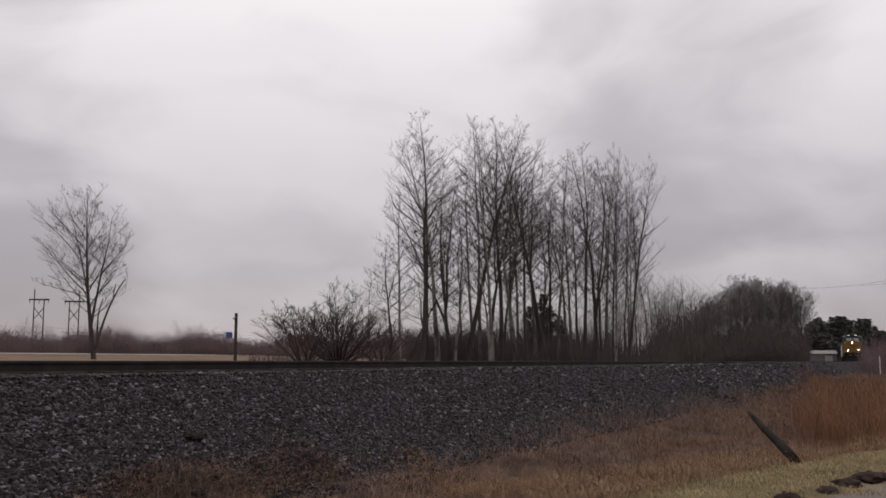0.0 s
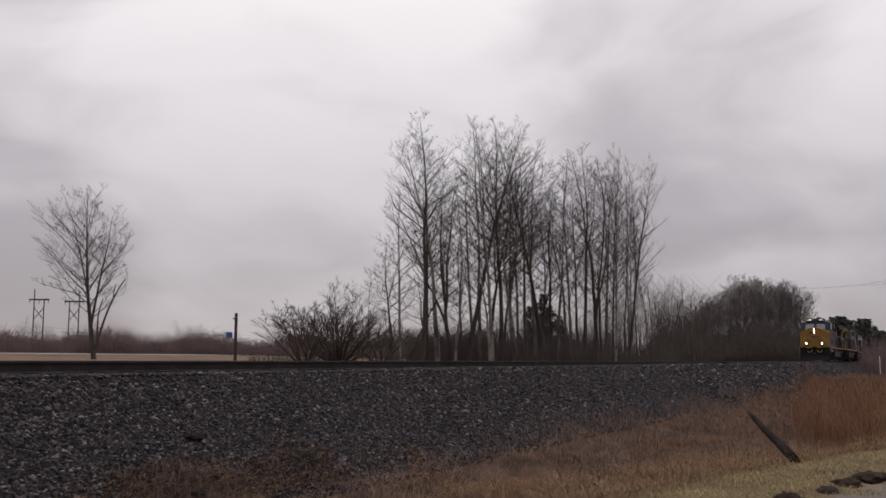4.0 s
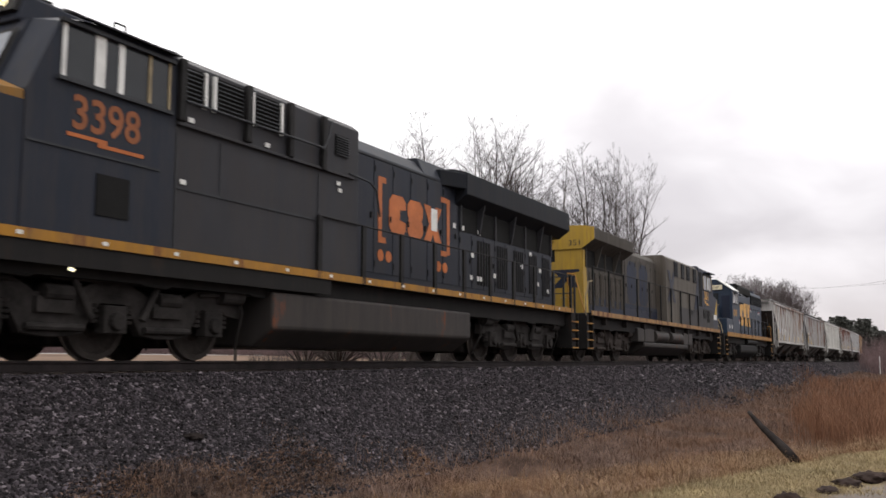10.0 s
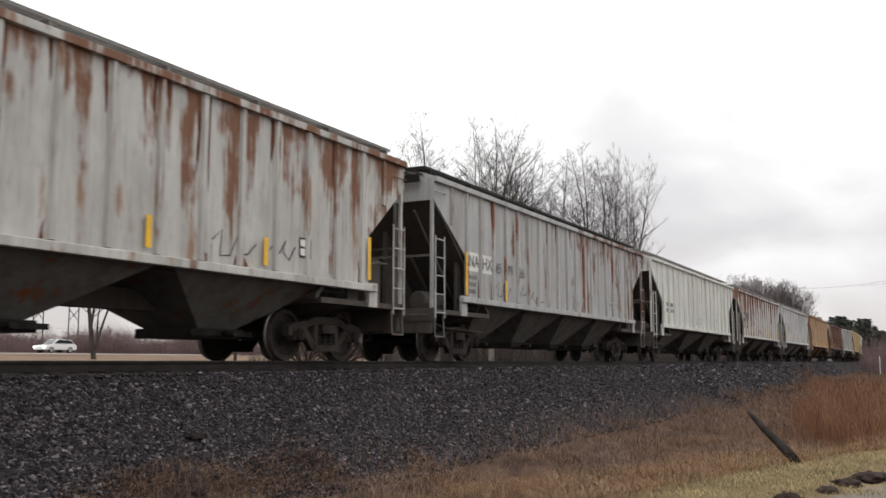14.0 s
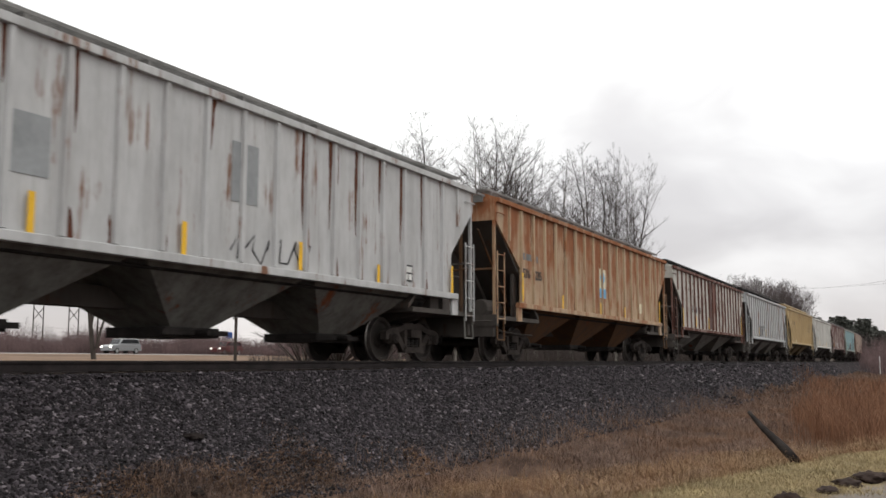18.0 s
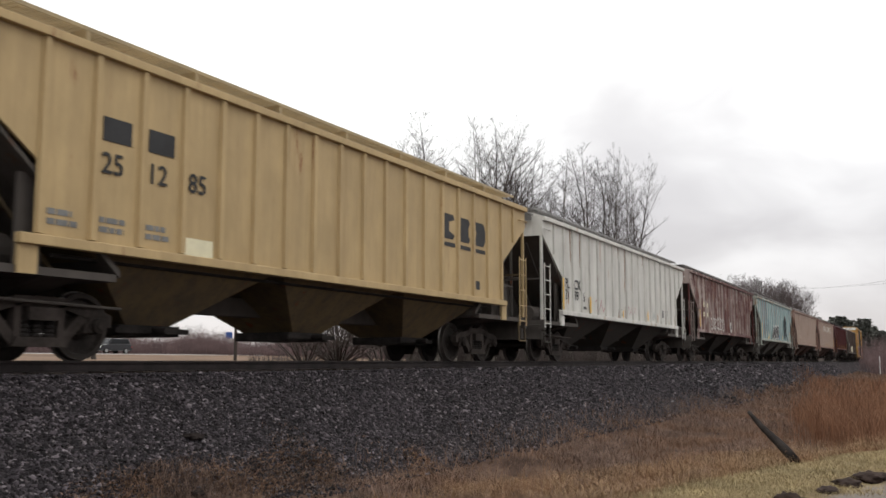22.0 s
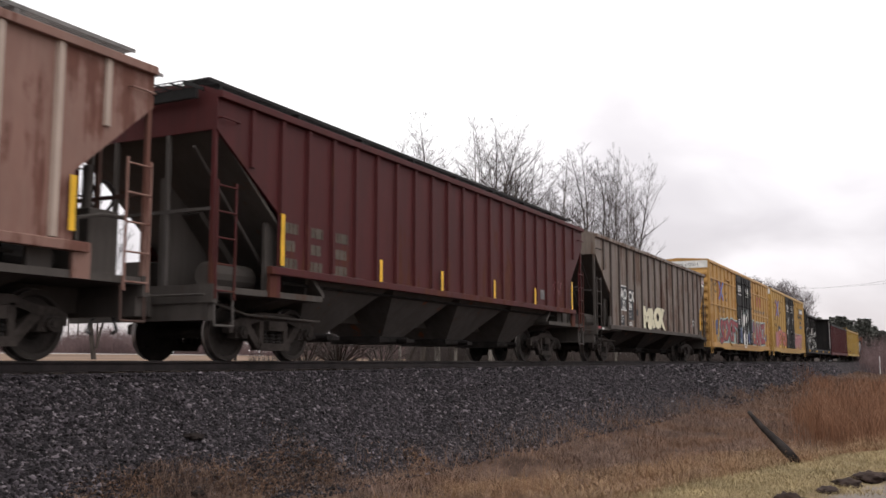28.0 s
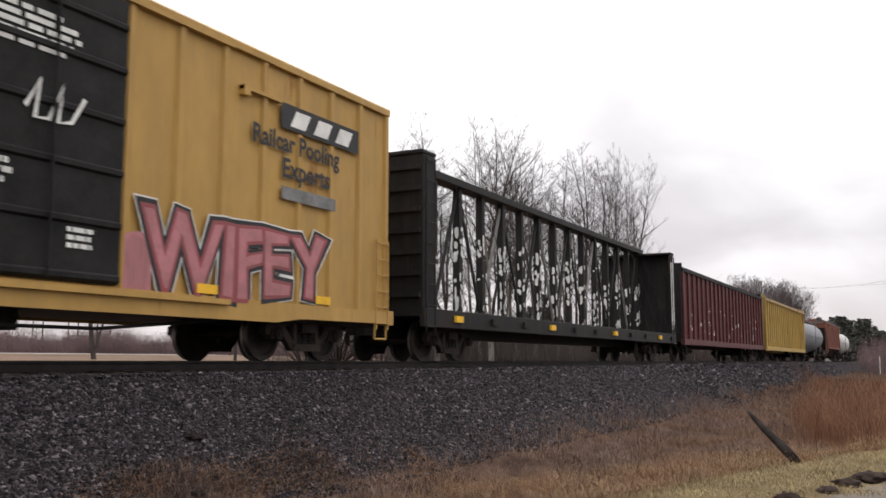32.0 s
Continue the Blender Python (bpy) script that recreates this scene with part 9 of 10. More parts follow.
car, xe, gap = hopper(LENGTHS[16], b, lr, shaded_bay_coat("shaded_brown_bays", (0.22, 0.13, 0.11)), "faded brown-red covered hopper wagon with a white band", 0.87, 3, 4.05, 1.48,
                      strips=((-1.6, 1.55, 2.0), (1.6, 1.55, 2.0), (7.2, 1.6, 2.3)))
for i in (4, 5, 6, 8, 9, 10, 11, 12):
    panel(car, "white_band", panel_x(xe, gap, i) - 0.02, panel_x(xe, gap, i) + gap - 0.12, 3.03, 3.60, M_CREAM if i == 11 else M_WHITEINK, YP - 0.002)
for i, (x0, x1) in enumerate(((-4.5, -2.2), (-0.3, 1.0), (1.2, 2.2), (2.4, 3.2))):
    scrawl(car, x0, x1, 1.6, 2.2, M_WHITEINK, YP, 140 + i, 0.022)
for a, b2 in ((4.42, 5.0), (5.06, 5.62)):
    panel(car, "grey_patch", a, b2, 1.56, 2.06, M_GREYPATCH, YP - 0.001, t=0.002)
for i in range(3):
    scrawl(car, 3.1 + i * 0.6, 3.65 + i * 0.6, 1.58, 2.1, M_TAGGOLD, YP - 0.012, 146 + i, 0.03, "graffiti", "faded yellow tag")
label_box(car, 5.1, 1.72)

# dark maroon wagon
b = coat("dark_maroon_paint", (0.066, 0.013, 0.0135), rust=0.24, rust_c=(0.080, 0.030, 0.020), dirt=0.5, dirt_c=(0.036, 0.012, 0.012), patch=0.8, spec=0.15, lean=(0.0, -0.10))
car, xe, gap = hopper(LENGTHS[17], b, b, shaded_bay_coat("shaded_grey_bays", (0.22, 0.2, 0.19)), "dark maroon covered hopper wagon with yellow reflectors", 0.76, 4, 4.08, 1.52, board=M_BLACK,
                      strips=((-6.88, 1.55, 2.41), (-3.72, 1.5, 1.95), (-1.12, 1.5, 1.95), (1.69, 1.5, 1.97), (4.39, 1.5, 1.96), (7.36, 1.5, 2.34)))
for i in (0, 1, 2):
    bars(car, panel_x(xe, gap, i), 2.3, 0.45, 0.9, 3, M_DULLINK, YP, 150 + i)
panel(car, "data_panel", 4.9, 5.2, 1.7, 1.95, M_GREYINK, YP - 0.002)
scrawl(car, 5.9, 6.5, 1.9, 2.3, M_SPRAYPINK, YP, 155, 0.010)

# grey-brown wagon with a cream tag
b = coat("sooty_grey_brown_paint", (0.185, 0.152, 0.130), rust=0.56, rust_c=(0.105, 0.068, 0.052), dirt=0.55, dirt_c=(0.085, 0.062, 0.052), patch=1.0, spec=0.12)
car, xe, gap = hopper(LENGTHS[18], b, coat("sooty_ribs", (0.075, 0.058, 0.052), rust=0.35, rust_c=(0.058, 0.030, 0.024), dirt=0.5, dirt_c=(0.05, 0.038, 0.033), spec=0.12), shaded_bay_coat("shaded_black_bays", (0.09, 0.08, 0.075)), "sooty grey-brown covered hopper wagon with a cream tag", 0.96, 3, 4.10, 1.20,
                      board=M_BLACK, low=2.2, strips=((7.0, 1.4, 2.4),), zcut=3.45, boards_high=0.12, post=DARK_STEEL, end_boards=False)
x = -5.64
panel(car, "dark_patch", x - 0.05, x + 0.74, 1.80, 2.60, M_DARKPATCH, YP - 0.001, t=0.003)
panel(car, "dark_patch", x + 0.92, x + 1.62, 1.46, 2.56, M_DARKPATCH, YP - 0.001, t=0.003)
panel(car, "dark_patch", x, x + 0.46, 1.24, 1.60, M_DARKPATCH, YP - 0.001, t=0.003)
panel(car, "dark_patch", x + 2.02, x + 2.24, 1.66, 1.88, M_DARKPATCH, YP - 0.001, t=0.003)
bars(car, x + 1.0, 1.72, 0.45, 0.22, 2, M_GREYINK, YP - 0.002, 162)
bars(car, x + 1.0, 1.38, 0.45, 0.14, 2, M_WHITEINK, YP - 0.002, 164)
lettering(car, "AO", x + 0.02, 2.16, 0.52, M_WHITEINK, YP - 0.006, "white letters", 0.98, 0, 0.012)
lettering(car, "CX", x + 0.98, 2.14, 0.50, M_WHITEINK, YP - 0.006, "white letters", 0.98, 0, 0.012)
lettering(car, "22", x + 0.2, 1.83, 0.40, M_WHITEINK, YP - 0.006, "white numbers", 1.0, 0, 0.006)
lettering(car, "34", x + 1.0, 1.82, 0.38, M_WHITEINK, YP - 0.006, "white numbers", 1.0, 0, 0.006)
panel(car, "white_line", x, x + 0.75, 2.60, 2.64, M_WHITEINK, YP - 0.002)
panel(car, "white_line", x, x + 0.75, 1.76, 1.80, M_WHITEINK, YP - 0.002)
bars(car, x, 1.6, 0.45, 0.3, 3, M_WHITEINK, YP, 161)
sprayed(car, "MRCK", -2.95, 0.45, 1.16, 2.12, ((M_INK, 0.13), (M_CREAM, 0.10)), YP - 0.060, "cream bubble-letter tag")
part("white_placard", Geo().box(xe - 0.62, xe - 0.16, YP - 0.008, YP - 0.001, 3.52, 3.80), M_WHITEINK, car, "white placard with red marks")
bars(car, xe - 0.58, 3.78, 0.36, 0.2, 2, M_SPRAYRED, YP - 0.008, 168)
scrawl(car, 4.4, 5.4, 1.3, 1.75, M_SPRAYPINK, YP, 169, 0.016)
for i, xx in enumerate((-0.05, 0.25)):
    scrawl(car, xx, xx + 0.25, 1.85, 2.05, M_INK, YP - 0.068, 165 + i, 0.012, "tag_line")
label_box(car, 5.6, 1.5, 0.3, 0.4)
panel(car, "placard", -xe + 0.05, -xe + 0.42, 1.02, 1.12, M_SPRAYRED, -1.552)
panel(car, "placard", -xe + 0.46, -xe + 0.80, 1.03, 1.09, M_WHITEINK, -1.525)
for s, z in (("AOCX", 3.80), ("2234", 3.62)):
    ob = lettering(car, s, 0, 0, 0.18, M_WHITEINK, 0, "white letters", name="end_lettering")
    ob.matrix_basis = Matrix.Translation((-xe - 0.014, -0.40, z)) @ Euler((radians(90), 0, radians(-90))).to_matrix().to_4x4() @ Matrix.Diagonal((1.1, 1, 1, 1))


def boxcar(L, body, label, belts, rib_step, name="boxcar"):
    """A tall steel boxcar with a double plug door."""
    car = thing(name, label, "railway wagon", "train")
    xe, Y, z0, ze = L / 2 - 0.72, 1.47, 0.72, 5.0
    part("body", Geo().box(-xe, xe, -Y, Y, z0, ze), body, car)
    part("roof", Geo().prism([(-1.55, ze), (-1.5, ze + 0.05), (0, ze + 0.15), (1.5, ze + 0.05), (1.55, ze)], "x", -xe - 0.02, xe + 0.02), body, car)
    for s in (-1, 1):
        part("side_sill", Geo().prism([(-xe, 0.95), (-xe, 0.72), (-xe + 2.9, 0.70), (-xe + 3.6, 0.62), (xe - 3.6, 0.62), (xe - 2.9, 0.70), (xe, 0.72), (xe, 0.95)], "y", s * (Y + 0.07), s * (Y - 0.02)), body, car)
        part("eave_strip", Geo().box(-xe, xe, min(s * Y, s * (Y + 0.08)), max(s * Y, s * (Y + 0.08)), ze - 0.12, ze), body, car, bevel=0.012)
    rib = Geo().prism([(-0.085, -Y + 0.001), (-0.05, -Y - 0.06), (0.05, -Y - 0.06), (0.085, -Y + 0.001)], "z", 0.95, ze - 0.12).mesh("rib", body)
    x = -xe + 0.06
    n = int((xe - 2.45) / rib_step)
    for k in (-1, 1):
        for i in range(n + 1):
            put("rib", rib, car, pose(k * (2.52 + (xe - 2.60) * i / n), 0, 0))
    for z in belts:
        for a, b in ((-xe, -2.45), (2.45, xe)):
            part("belt_rail", Geo().prism([(-Y + 0.001, z - 0.06), (-Y - 0.055, z - 0.035), (-Y - 0.055, z + 0.035), (-Y + 0.001, z + 0.06)], "x", a, b), body, car)
    # double door
    for k, (a, b) in enumerate(((-2.40, -0.02), (0.02, 2.40))):
        d = part("plug_door", Geo().box(a, b, -Y - 0.09, -Y + 0.02, 0.98, ze - 0.16), M_BLACK, car, "black plug door", bevel=0.015)
        for z in (1.05, 1.75, 2.45, 3.15, 3.85, 4.45):
            part("door_rail", Geo().prism([(-Y - 0.089, z - 0.06), (-Y - 0.13, z - 0.03), (-Y - 0.13, z + 0.03), (-Y - 0.089, z + 0.06)], "x", a + 0.02, b - 0.02), M_BLACK, d)
        c = b - 0.3 if k == 0 else a + 0.3
        for xx in (c, (a + b) / 2):
            part("lock_rod", Geo().cyl((xx, -Y - 0.16, 1.0), (xx, -Y - 0.16, ze - 0.25), 0.022, n=6), M_BLACK, d)
        part("lock_wheel", lathe(Geo(), [(0, 0.16), (0.03, 0.16), (0.03, 0.12), (0, 0.12), (0, 0.16)], 14, 0, 0), M_BLACK, d, m=pose(c, -Y - 0.19, 2.1))
        bars(car, a + 0.35, 4.25, 1.3, 0.55, 5, M_WHITEINK, -Y - 0.10, 200 + k, "door_mark")
        bars(car, a + 0.2, 2.35, 0.5, 0.35, 3, M_WHITEINK, -Y - 0.10, 204 + k, "door_mark")
        bars(car, a + 1.5, 1.65, 0.5, 0.3, 3, M_WHITEINK, -Y - 0.10, 208 + k, "door_mark")
    part("door_track", Geo().box(-4.6, 4.6, -Y - 0.14, -Y, 0.84, 0.92).box(-4.6, 4.6, -Y - 0.10, -Y, ze - 0.14, ze - 0.08), body, car)
    # ends
    for k in (-1, 1):
        e = k * xe
        for i in range(9):
            z = 1.0 + i * 0.40
            part("end_corrugation", Geo().prism([(0, z), (k * 0.07, z + 0.06), (k * 0.07, z + 0.16), (0, z + 0.30)], "y", -1.40, 1.40), body, car, m=pose(e, 0, 0))
        part("end_panel", Geo().box(min(e, e + k * 0.03), max(e, e + k * 0.03), -1.45, 1.45, 4.62, 4.98), M_WHITEINK, car, "white painted end panel")
        part("end_sill", Geo().box(min(e, e + k * 0.25), max(e, e + k * 0.25), -1.5, 1.5, 0.70, 0.98), body, car)
        part("crossover_platform", Geo().box(min(e + k * 0.02, e + k * 0.34), max(e + k * 0.02, e + k * 0.34), -1.2, 1.2, 1.02, 1.06), M_GRATE, car)
        ladder(car, "side_ladder", e - k * 0.05, e - k * 0.48, -Y - 0.075, -Y - 0.075, 0.60, 2.35, 6, body)
        ladder(car, "end_ladder", e + k * 0.12, e + k * 0.12, -1.42, -1.0, 0.75, 2.4, 5, body)
        part("sill_step", Geo().rod([(e - k * 0.05, -Y - 0.03, 0.75), (e - k * 0.05, -Y - 0.03, 0.42), (e - k * 0.47, -Y - 0.03, 0.42), (e - k * 0.47, -Y - 0.03, 0.75)], 0.02), body, car)
        freight_truck(car, k * (L / 2 - 2.85))
    part("centre_sill", Geo().box(-L / 2 + 0.5, L / 2 - 0.5, -0.18, 0.18, 0.68, 0.98), M_BLACK, car)
    part("underframe", Geo().box(-xe + 0.1, xe - 0.1, -1.3, 1.3, 0.66, 0.74), M_BLACK, car)
    part("brake_gear", Geo().rod([(-5.2, -1.2, 0.62), (-4.6, -1.2, 0.42), (2.4, -1.2, 0.42), (4.8, -1.2, 0.62)], 0.025).cyl((-1.5, -0.7, 0.50), (-0.4, -0.7, 0.50), 0.18, n=12).box(1.0, 1.5, -0.8, -0.3, 0.38, 0.66), M_TRUCK_DARK, car)
    part("gauge_box", Geo().box(-xe + 4.2, -xe + 5.2, -Y - 0.10, -Y, 4.28, 4.34).box(-xe + 5.05, -xe + 5.2, -Y - 0.12, -Y, 4.18, 4.34), body, car)
    part("gauge_box", Geo().box(xe - 4.6, xe - 3.6, -Y - 0.10, -Y, 4.28, 4.34).box(xe - 4.6, xe - 4.45, -Y - 0.12, -Y, 4.18, 4.34), body, car)
    couplers(car, L)
    TRAIN.append(car)
    return car, xe, -Y - 0.001


def crossed_arrows(car, cx, cz, w, h, y):
    y -= 0.060
    for k, (mat, s) in enumerate(((M_SPRAYRED, 1), (M_SPRAYBLUE, 1), (M_SPRAYRED, -1), (M_SPRAYBLUE, -1))):
        o = (0.09 if k % 2 else -0.09) * w
        a, b, c = cx - w * 0.42 + o, cx + w * 0.42 + o, w * 0.075
        g = Geo().prism([(a - c, cz + s * h / 2), (a + c, cz + s * h / 2), (b + c, cz - s * h / 2), (b - c, cz - s * h / 2)], "y", y - 0.004 - 0.002 * k, y - 0.001)
        part("crossed_mark", g, mat, car, "blue stroke" if k % 2 else "red stroke")


YB = coat("golden_yellow_boxcar_paint", (0.40, 0.225, 0.066), rust=0.14, rust_c=(0.25, 0.12, 0.04), dirt=0.38, dirt_c=(0.20, 0.13, 0.07))
car, xe, yb = boxcar(LENGTHS[19], YB, "yellow boxcar with black doors and large red graffiti", (4.14, 2.86), 0.94)
crossed_arrows(car, -6.95, 3.62, 1.35, 0.95, yb)
lettering(car, "next\nload", -8.62, 3.78, 0.34, M_DULLINK, yb - 0.064, "faded slogan")
lettering(car, "any\nroad", -5.80, 3.50, 0.34, M_DULLINK, yb - 0.064, "faded slogan")
for i, s in enumerate(("TB", "OX")):
    lettering(car, s, -7.75 + i * 0.98, 2.50, 0.44, M_DULLINK, yb - 0.064, "faded letters", 1.1)
for i, s in enumerate(("67", "20", "14")):
    lettering(car, s, -7.75 + i * 0.96, 2.04, 0.42, M_DULLINK, yb - 0.064, "faded fleet number", 1.1)
ob = lettering(car, "TBOX 672014", 0, 0, 0.20, M_GREYINK, 0, "faded end lettering", name="end_lettering")
ob.matrix_basis = Matrix.Translation((-xe - 0.034, 0.35, 4.72)) @ Euler((radians(90), 0, radians(-90))).to_matrix().to_4x4() @ Matrix.Diagonal((1.15, 1, 1, 1))
tag_blobs(car, -8.7, -7.5, 1.3, 2.1, 2, M_SPRAYNAVY, M_SPRAYNAVY, yb, 301, label="dark blue blot")
tag_blobs(car, -7.75, -1.9, 0.72, 1.55, 6, M_SPRAYMINT, M_SPRAYMINT, yb, 303, "graffiti_background", "pale mint spray background")
sprayed(car, "SIXFT", -7.65, -1.45, 0.80, 2.36, ((M_SPRAYMINT, 0.12), (M_INK, 0.075), (M_SPRAYRED, 0.035)), yb - 0.066, "large red graffiti letters", 0.03)
part("skull_blot", Geo().prism(rounded(-0.35, 2.0, 1.9, 1.35, 12, wob=0.06), "y", yb - 0.14, yb - 0.135).prism(rounded(-0.32, 1.22, 1.15, 0.95, 13, wob=0.05), "y", yb - 0.139, yb - 0.134), M_WHITEINK, car, "white spray-painted rounded shape")
part("skull_blot", Geo().prism(rounded(-0.74, 1.80, 0.52, 0.50, 14), "y", yb - 0.145, yb - 0.137).prism(rounded(0.08, 1.80, 0.50, 0.48, 15), "y", yb - 0.145, yb - 0.137).prism(rounded(-0.33, 1.42, 0.16, 0.26, 16), "y", yb - 0.145, yb - 0.137).box(-0.66, 0.02, yb - 0.145, yb - 0.137, 1.02, 1.06).box(-0.50, -0.47, yb - 0.145, yb - 0.137, 0.90, 1.18).box(-0.18, -0.15, yb - 0.145, yb - 0.137, 0.90, 1.18), M_INK, car)
for i, (a, b2, z) in enumerate(((-1.5, -1.28, 1.2), (0.62, 0.84, 1.2), (-1.4, -1.2, 2.0), (0.55, 0.78, 2.1))):
    scrawl(car, a, b2, z, z + 0.9, (M_SPRAYMINT, M_WHITEINK)[i // 2], yb - 0.13, 170 + i, 0.03)
scrawl(car, -1.1, 0.45, 2.62, 3.05, M_SPRAYMINT, yb - 0.13, 17, 0.035)
tag_blobs(car, -1.9, -1.25, 1.0, 1.9, 1, M_SPRAYNAVY, M_SPRAYMINT, yb - 0.13, 19)
tag_blobs(car, 0.6, 1.6, 0.95, 1.8, 2, M_SPRAYNAVY, M_SPRAYMINT, yb - 0.13, 21)
tag_blobs(car, 2.8, 7.6, 0.72, 1.35, 4, M_SPRAYMINT, M_SPRAYMINT, yb, 305, "graffiti_background", "pale mint spray background")
sprayed(car, "LANZ", 2.62, 7.72, 0.78, 2.52, ((M_SPRAYMINT, 0.15), (M_INK, 0.085), (M_SPRAYRED, 0.05)), yb - 0.066, "large red graffiti letters", 0.03)
tag_blobs(car, 2.5, 3.4, 1.75, 2.4, 2, M_SPRAYNAVY, M_SPRAYNAVY, yb - 0.061, 319, label="dark blue blot")
tag_blobs(car, 7.8, 9.0, 1.25, 1.75, 2, M_SPRAYNAVY, M_SPRAYNAVY, yb, 307, label="dark blue blot")
for i in range(3):
    x = 4.88 + i * 0.60
    part("company_mark", Geo().prism([(x + 0.05, 3.40), (x + 0.36, 3.40), (x + 0.50, 4.02), (x, 4.02)], "y", yb - 0.006, yb), M_SPRAYRED, car, "red block")
for i, word in enumerate(("RAILCAR", "POOLING", "EXPERTS")):
    lettering(car, word, (3.68, 5.08, 6.50)[i], 2.98, 0.31, M_GREYINK, yb - 0.062, "faded slogan", 0.94)
for i in range(3):
    scrawl(car, 8.9, 9.5, 2.15 + 0.34 * i, 2.5 + 0.34 * i, M_INK, yb, 309 + 20 * i, 0.03)
for i in range(4):
    scrawl(car, -9.42, -8.78, 3.0 + 0.28 * i, 3.32 + 0.28 * i, M_INK, yb - 0.064, 310 + i, 0.022)
for x in (-8.1, -6.3, 3.0):
    panel(car, "reflector", x, x + 0.09, 1.2, 1.65, M_YELLOW_STRIP, yb - 0.08)

YB2 = coat("worn_yellow_boxcar_paint", (0.40, 0.245, 0.07), rust=0.06, rust_c=(0.25, 0.12, 0.04), dirt=0.28, dirt_c=(0.22, 0.14, 0.07))
car, xe, yb = boxcar(LENGTHS[20], YB2, "yellow boxcar with black doors and orange and pink graffiti", (), 0.97)
crossed_arrows(car, -6.85, 3.75, 1.6, 1.15, yb)
lettering(car, "next\nload", -8.45, 4.0, 0.32, M_DULLINK, yb - 0.064, "faded slogan")
lettering(car, "any\nroad", -5.70, 3.72, 0.32, M_DULLINK, yb - 0.064, "faded slogan")
for i, s in enumerate(("TB", "OX")):
    lettering(car, s, -8.4 + i * 1.0, 2.84, 0.38, M_DULLINK, yb - 0.064, "faded letters", 1.1)
lettering(car, "66 03", -8.4, 2.42, 0.36, M_DULLINK, yb - 0.064, "black fleet number", 1.25)
tag_blobs(car, -7.9, -6.8, 0.95, 2.1, 2, M_SPRAYPINK, M_SPRAYPINK, yb - 0.06, 311, label="pink spray")
sprayed(car, "JETCH", -7.05, -2.42, 0.80, 2.30, ((M_INK, 0.085), (M_SPRAYPINK, 0.06), (M_SPRAYORANGE, 0.035)), yb - 0.062, "large orange graffiti letters", -0.05)
panel(car, "dark_patch", -6.6, -5.5, 2.1, 2.5, M_INK, yb - 0.062)
lettering(car, "30", -6.5, 2.16, 0.32, M_WHITEINK, yb - 0.072, "", 1.5)
sprayed(car, "WIFEY", 2.62, 7.45, 0.78, 2.28, ((M_WHITEINK, 0.105), (M_INK, 0.09), (M_SPRAYROSE, 0.05), (M_SPRAYPINK, 0.015)), yb - 0.062, "large pink graffiti letters", 0.0)
tag_blobs(car, 2.5, 3.0, 0.80, 1.75, 1, M_SPRAYPINK, M_SPRAYPINK, yb - 0.061, 318, label="pale pink spray")
panel(car, "company_plate", 5.85, 8.25, 3.88, 4.32, M_INK, yb - 0.062)
for i in range(3):
    x = 6.1 + i * 0.68
    part("company_mark", Geo().prism([(x, 3.95), (x + 0.42, 3.95), (x + 0.58, 4.24), (x + 0.16, 4.24)], "y", yb - 0.075, yb - 0.07), M_WHITEINK, car)
lettering(car, "Railcar Pooling", 5.1, 3.50, 0.44, M_INK, yb - 0.064, "black slogan", 0.95, 0, 0.012)
lettering(car, "Experts", 5.9, 3.06, 0.46, M_INK, yb - 0.064, "black slogan", 1.0, 0, 0.012)
panel(car, "web_address_bar", 5.9, 7.5, 2.68, 2.90, M_GREYINK, yb - 0.062)
for x in (-6.3, -3.4, 3.9, 6.9):
    panel(car, "reflector", x, x + 0.45, 0.98, 1.12, M_YELLOW_STRIP, yb - 0.085)
scrawl(car, -1.9, -1.3, 2.7, 3.3, M_WHITEINK, yb - 0.13, 320, 0.03)
scrawl(car, 0.8, 1.6, 2.8, 3.4, M_WHITEINK, yb - 0.13, 321, 0.03)


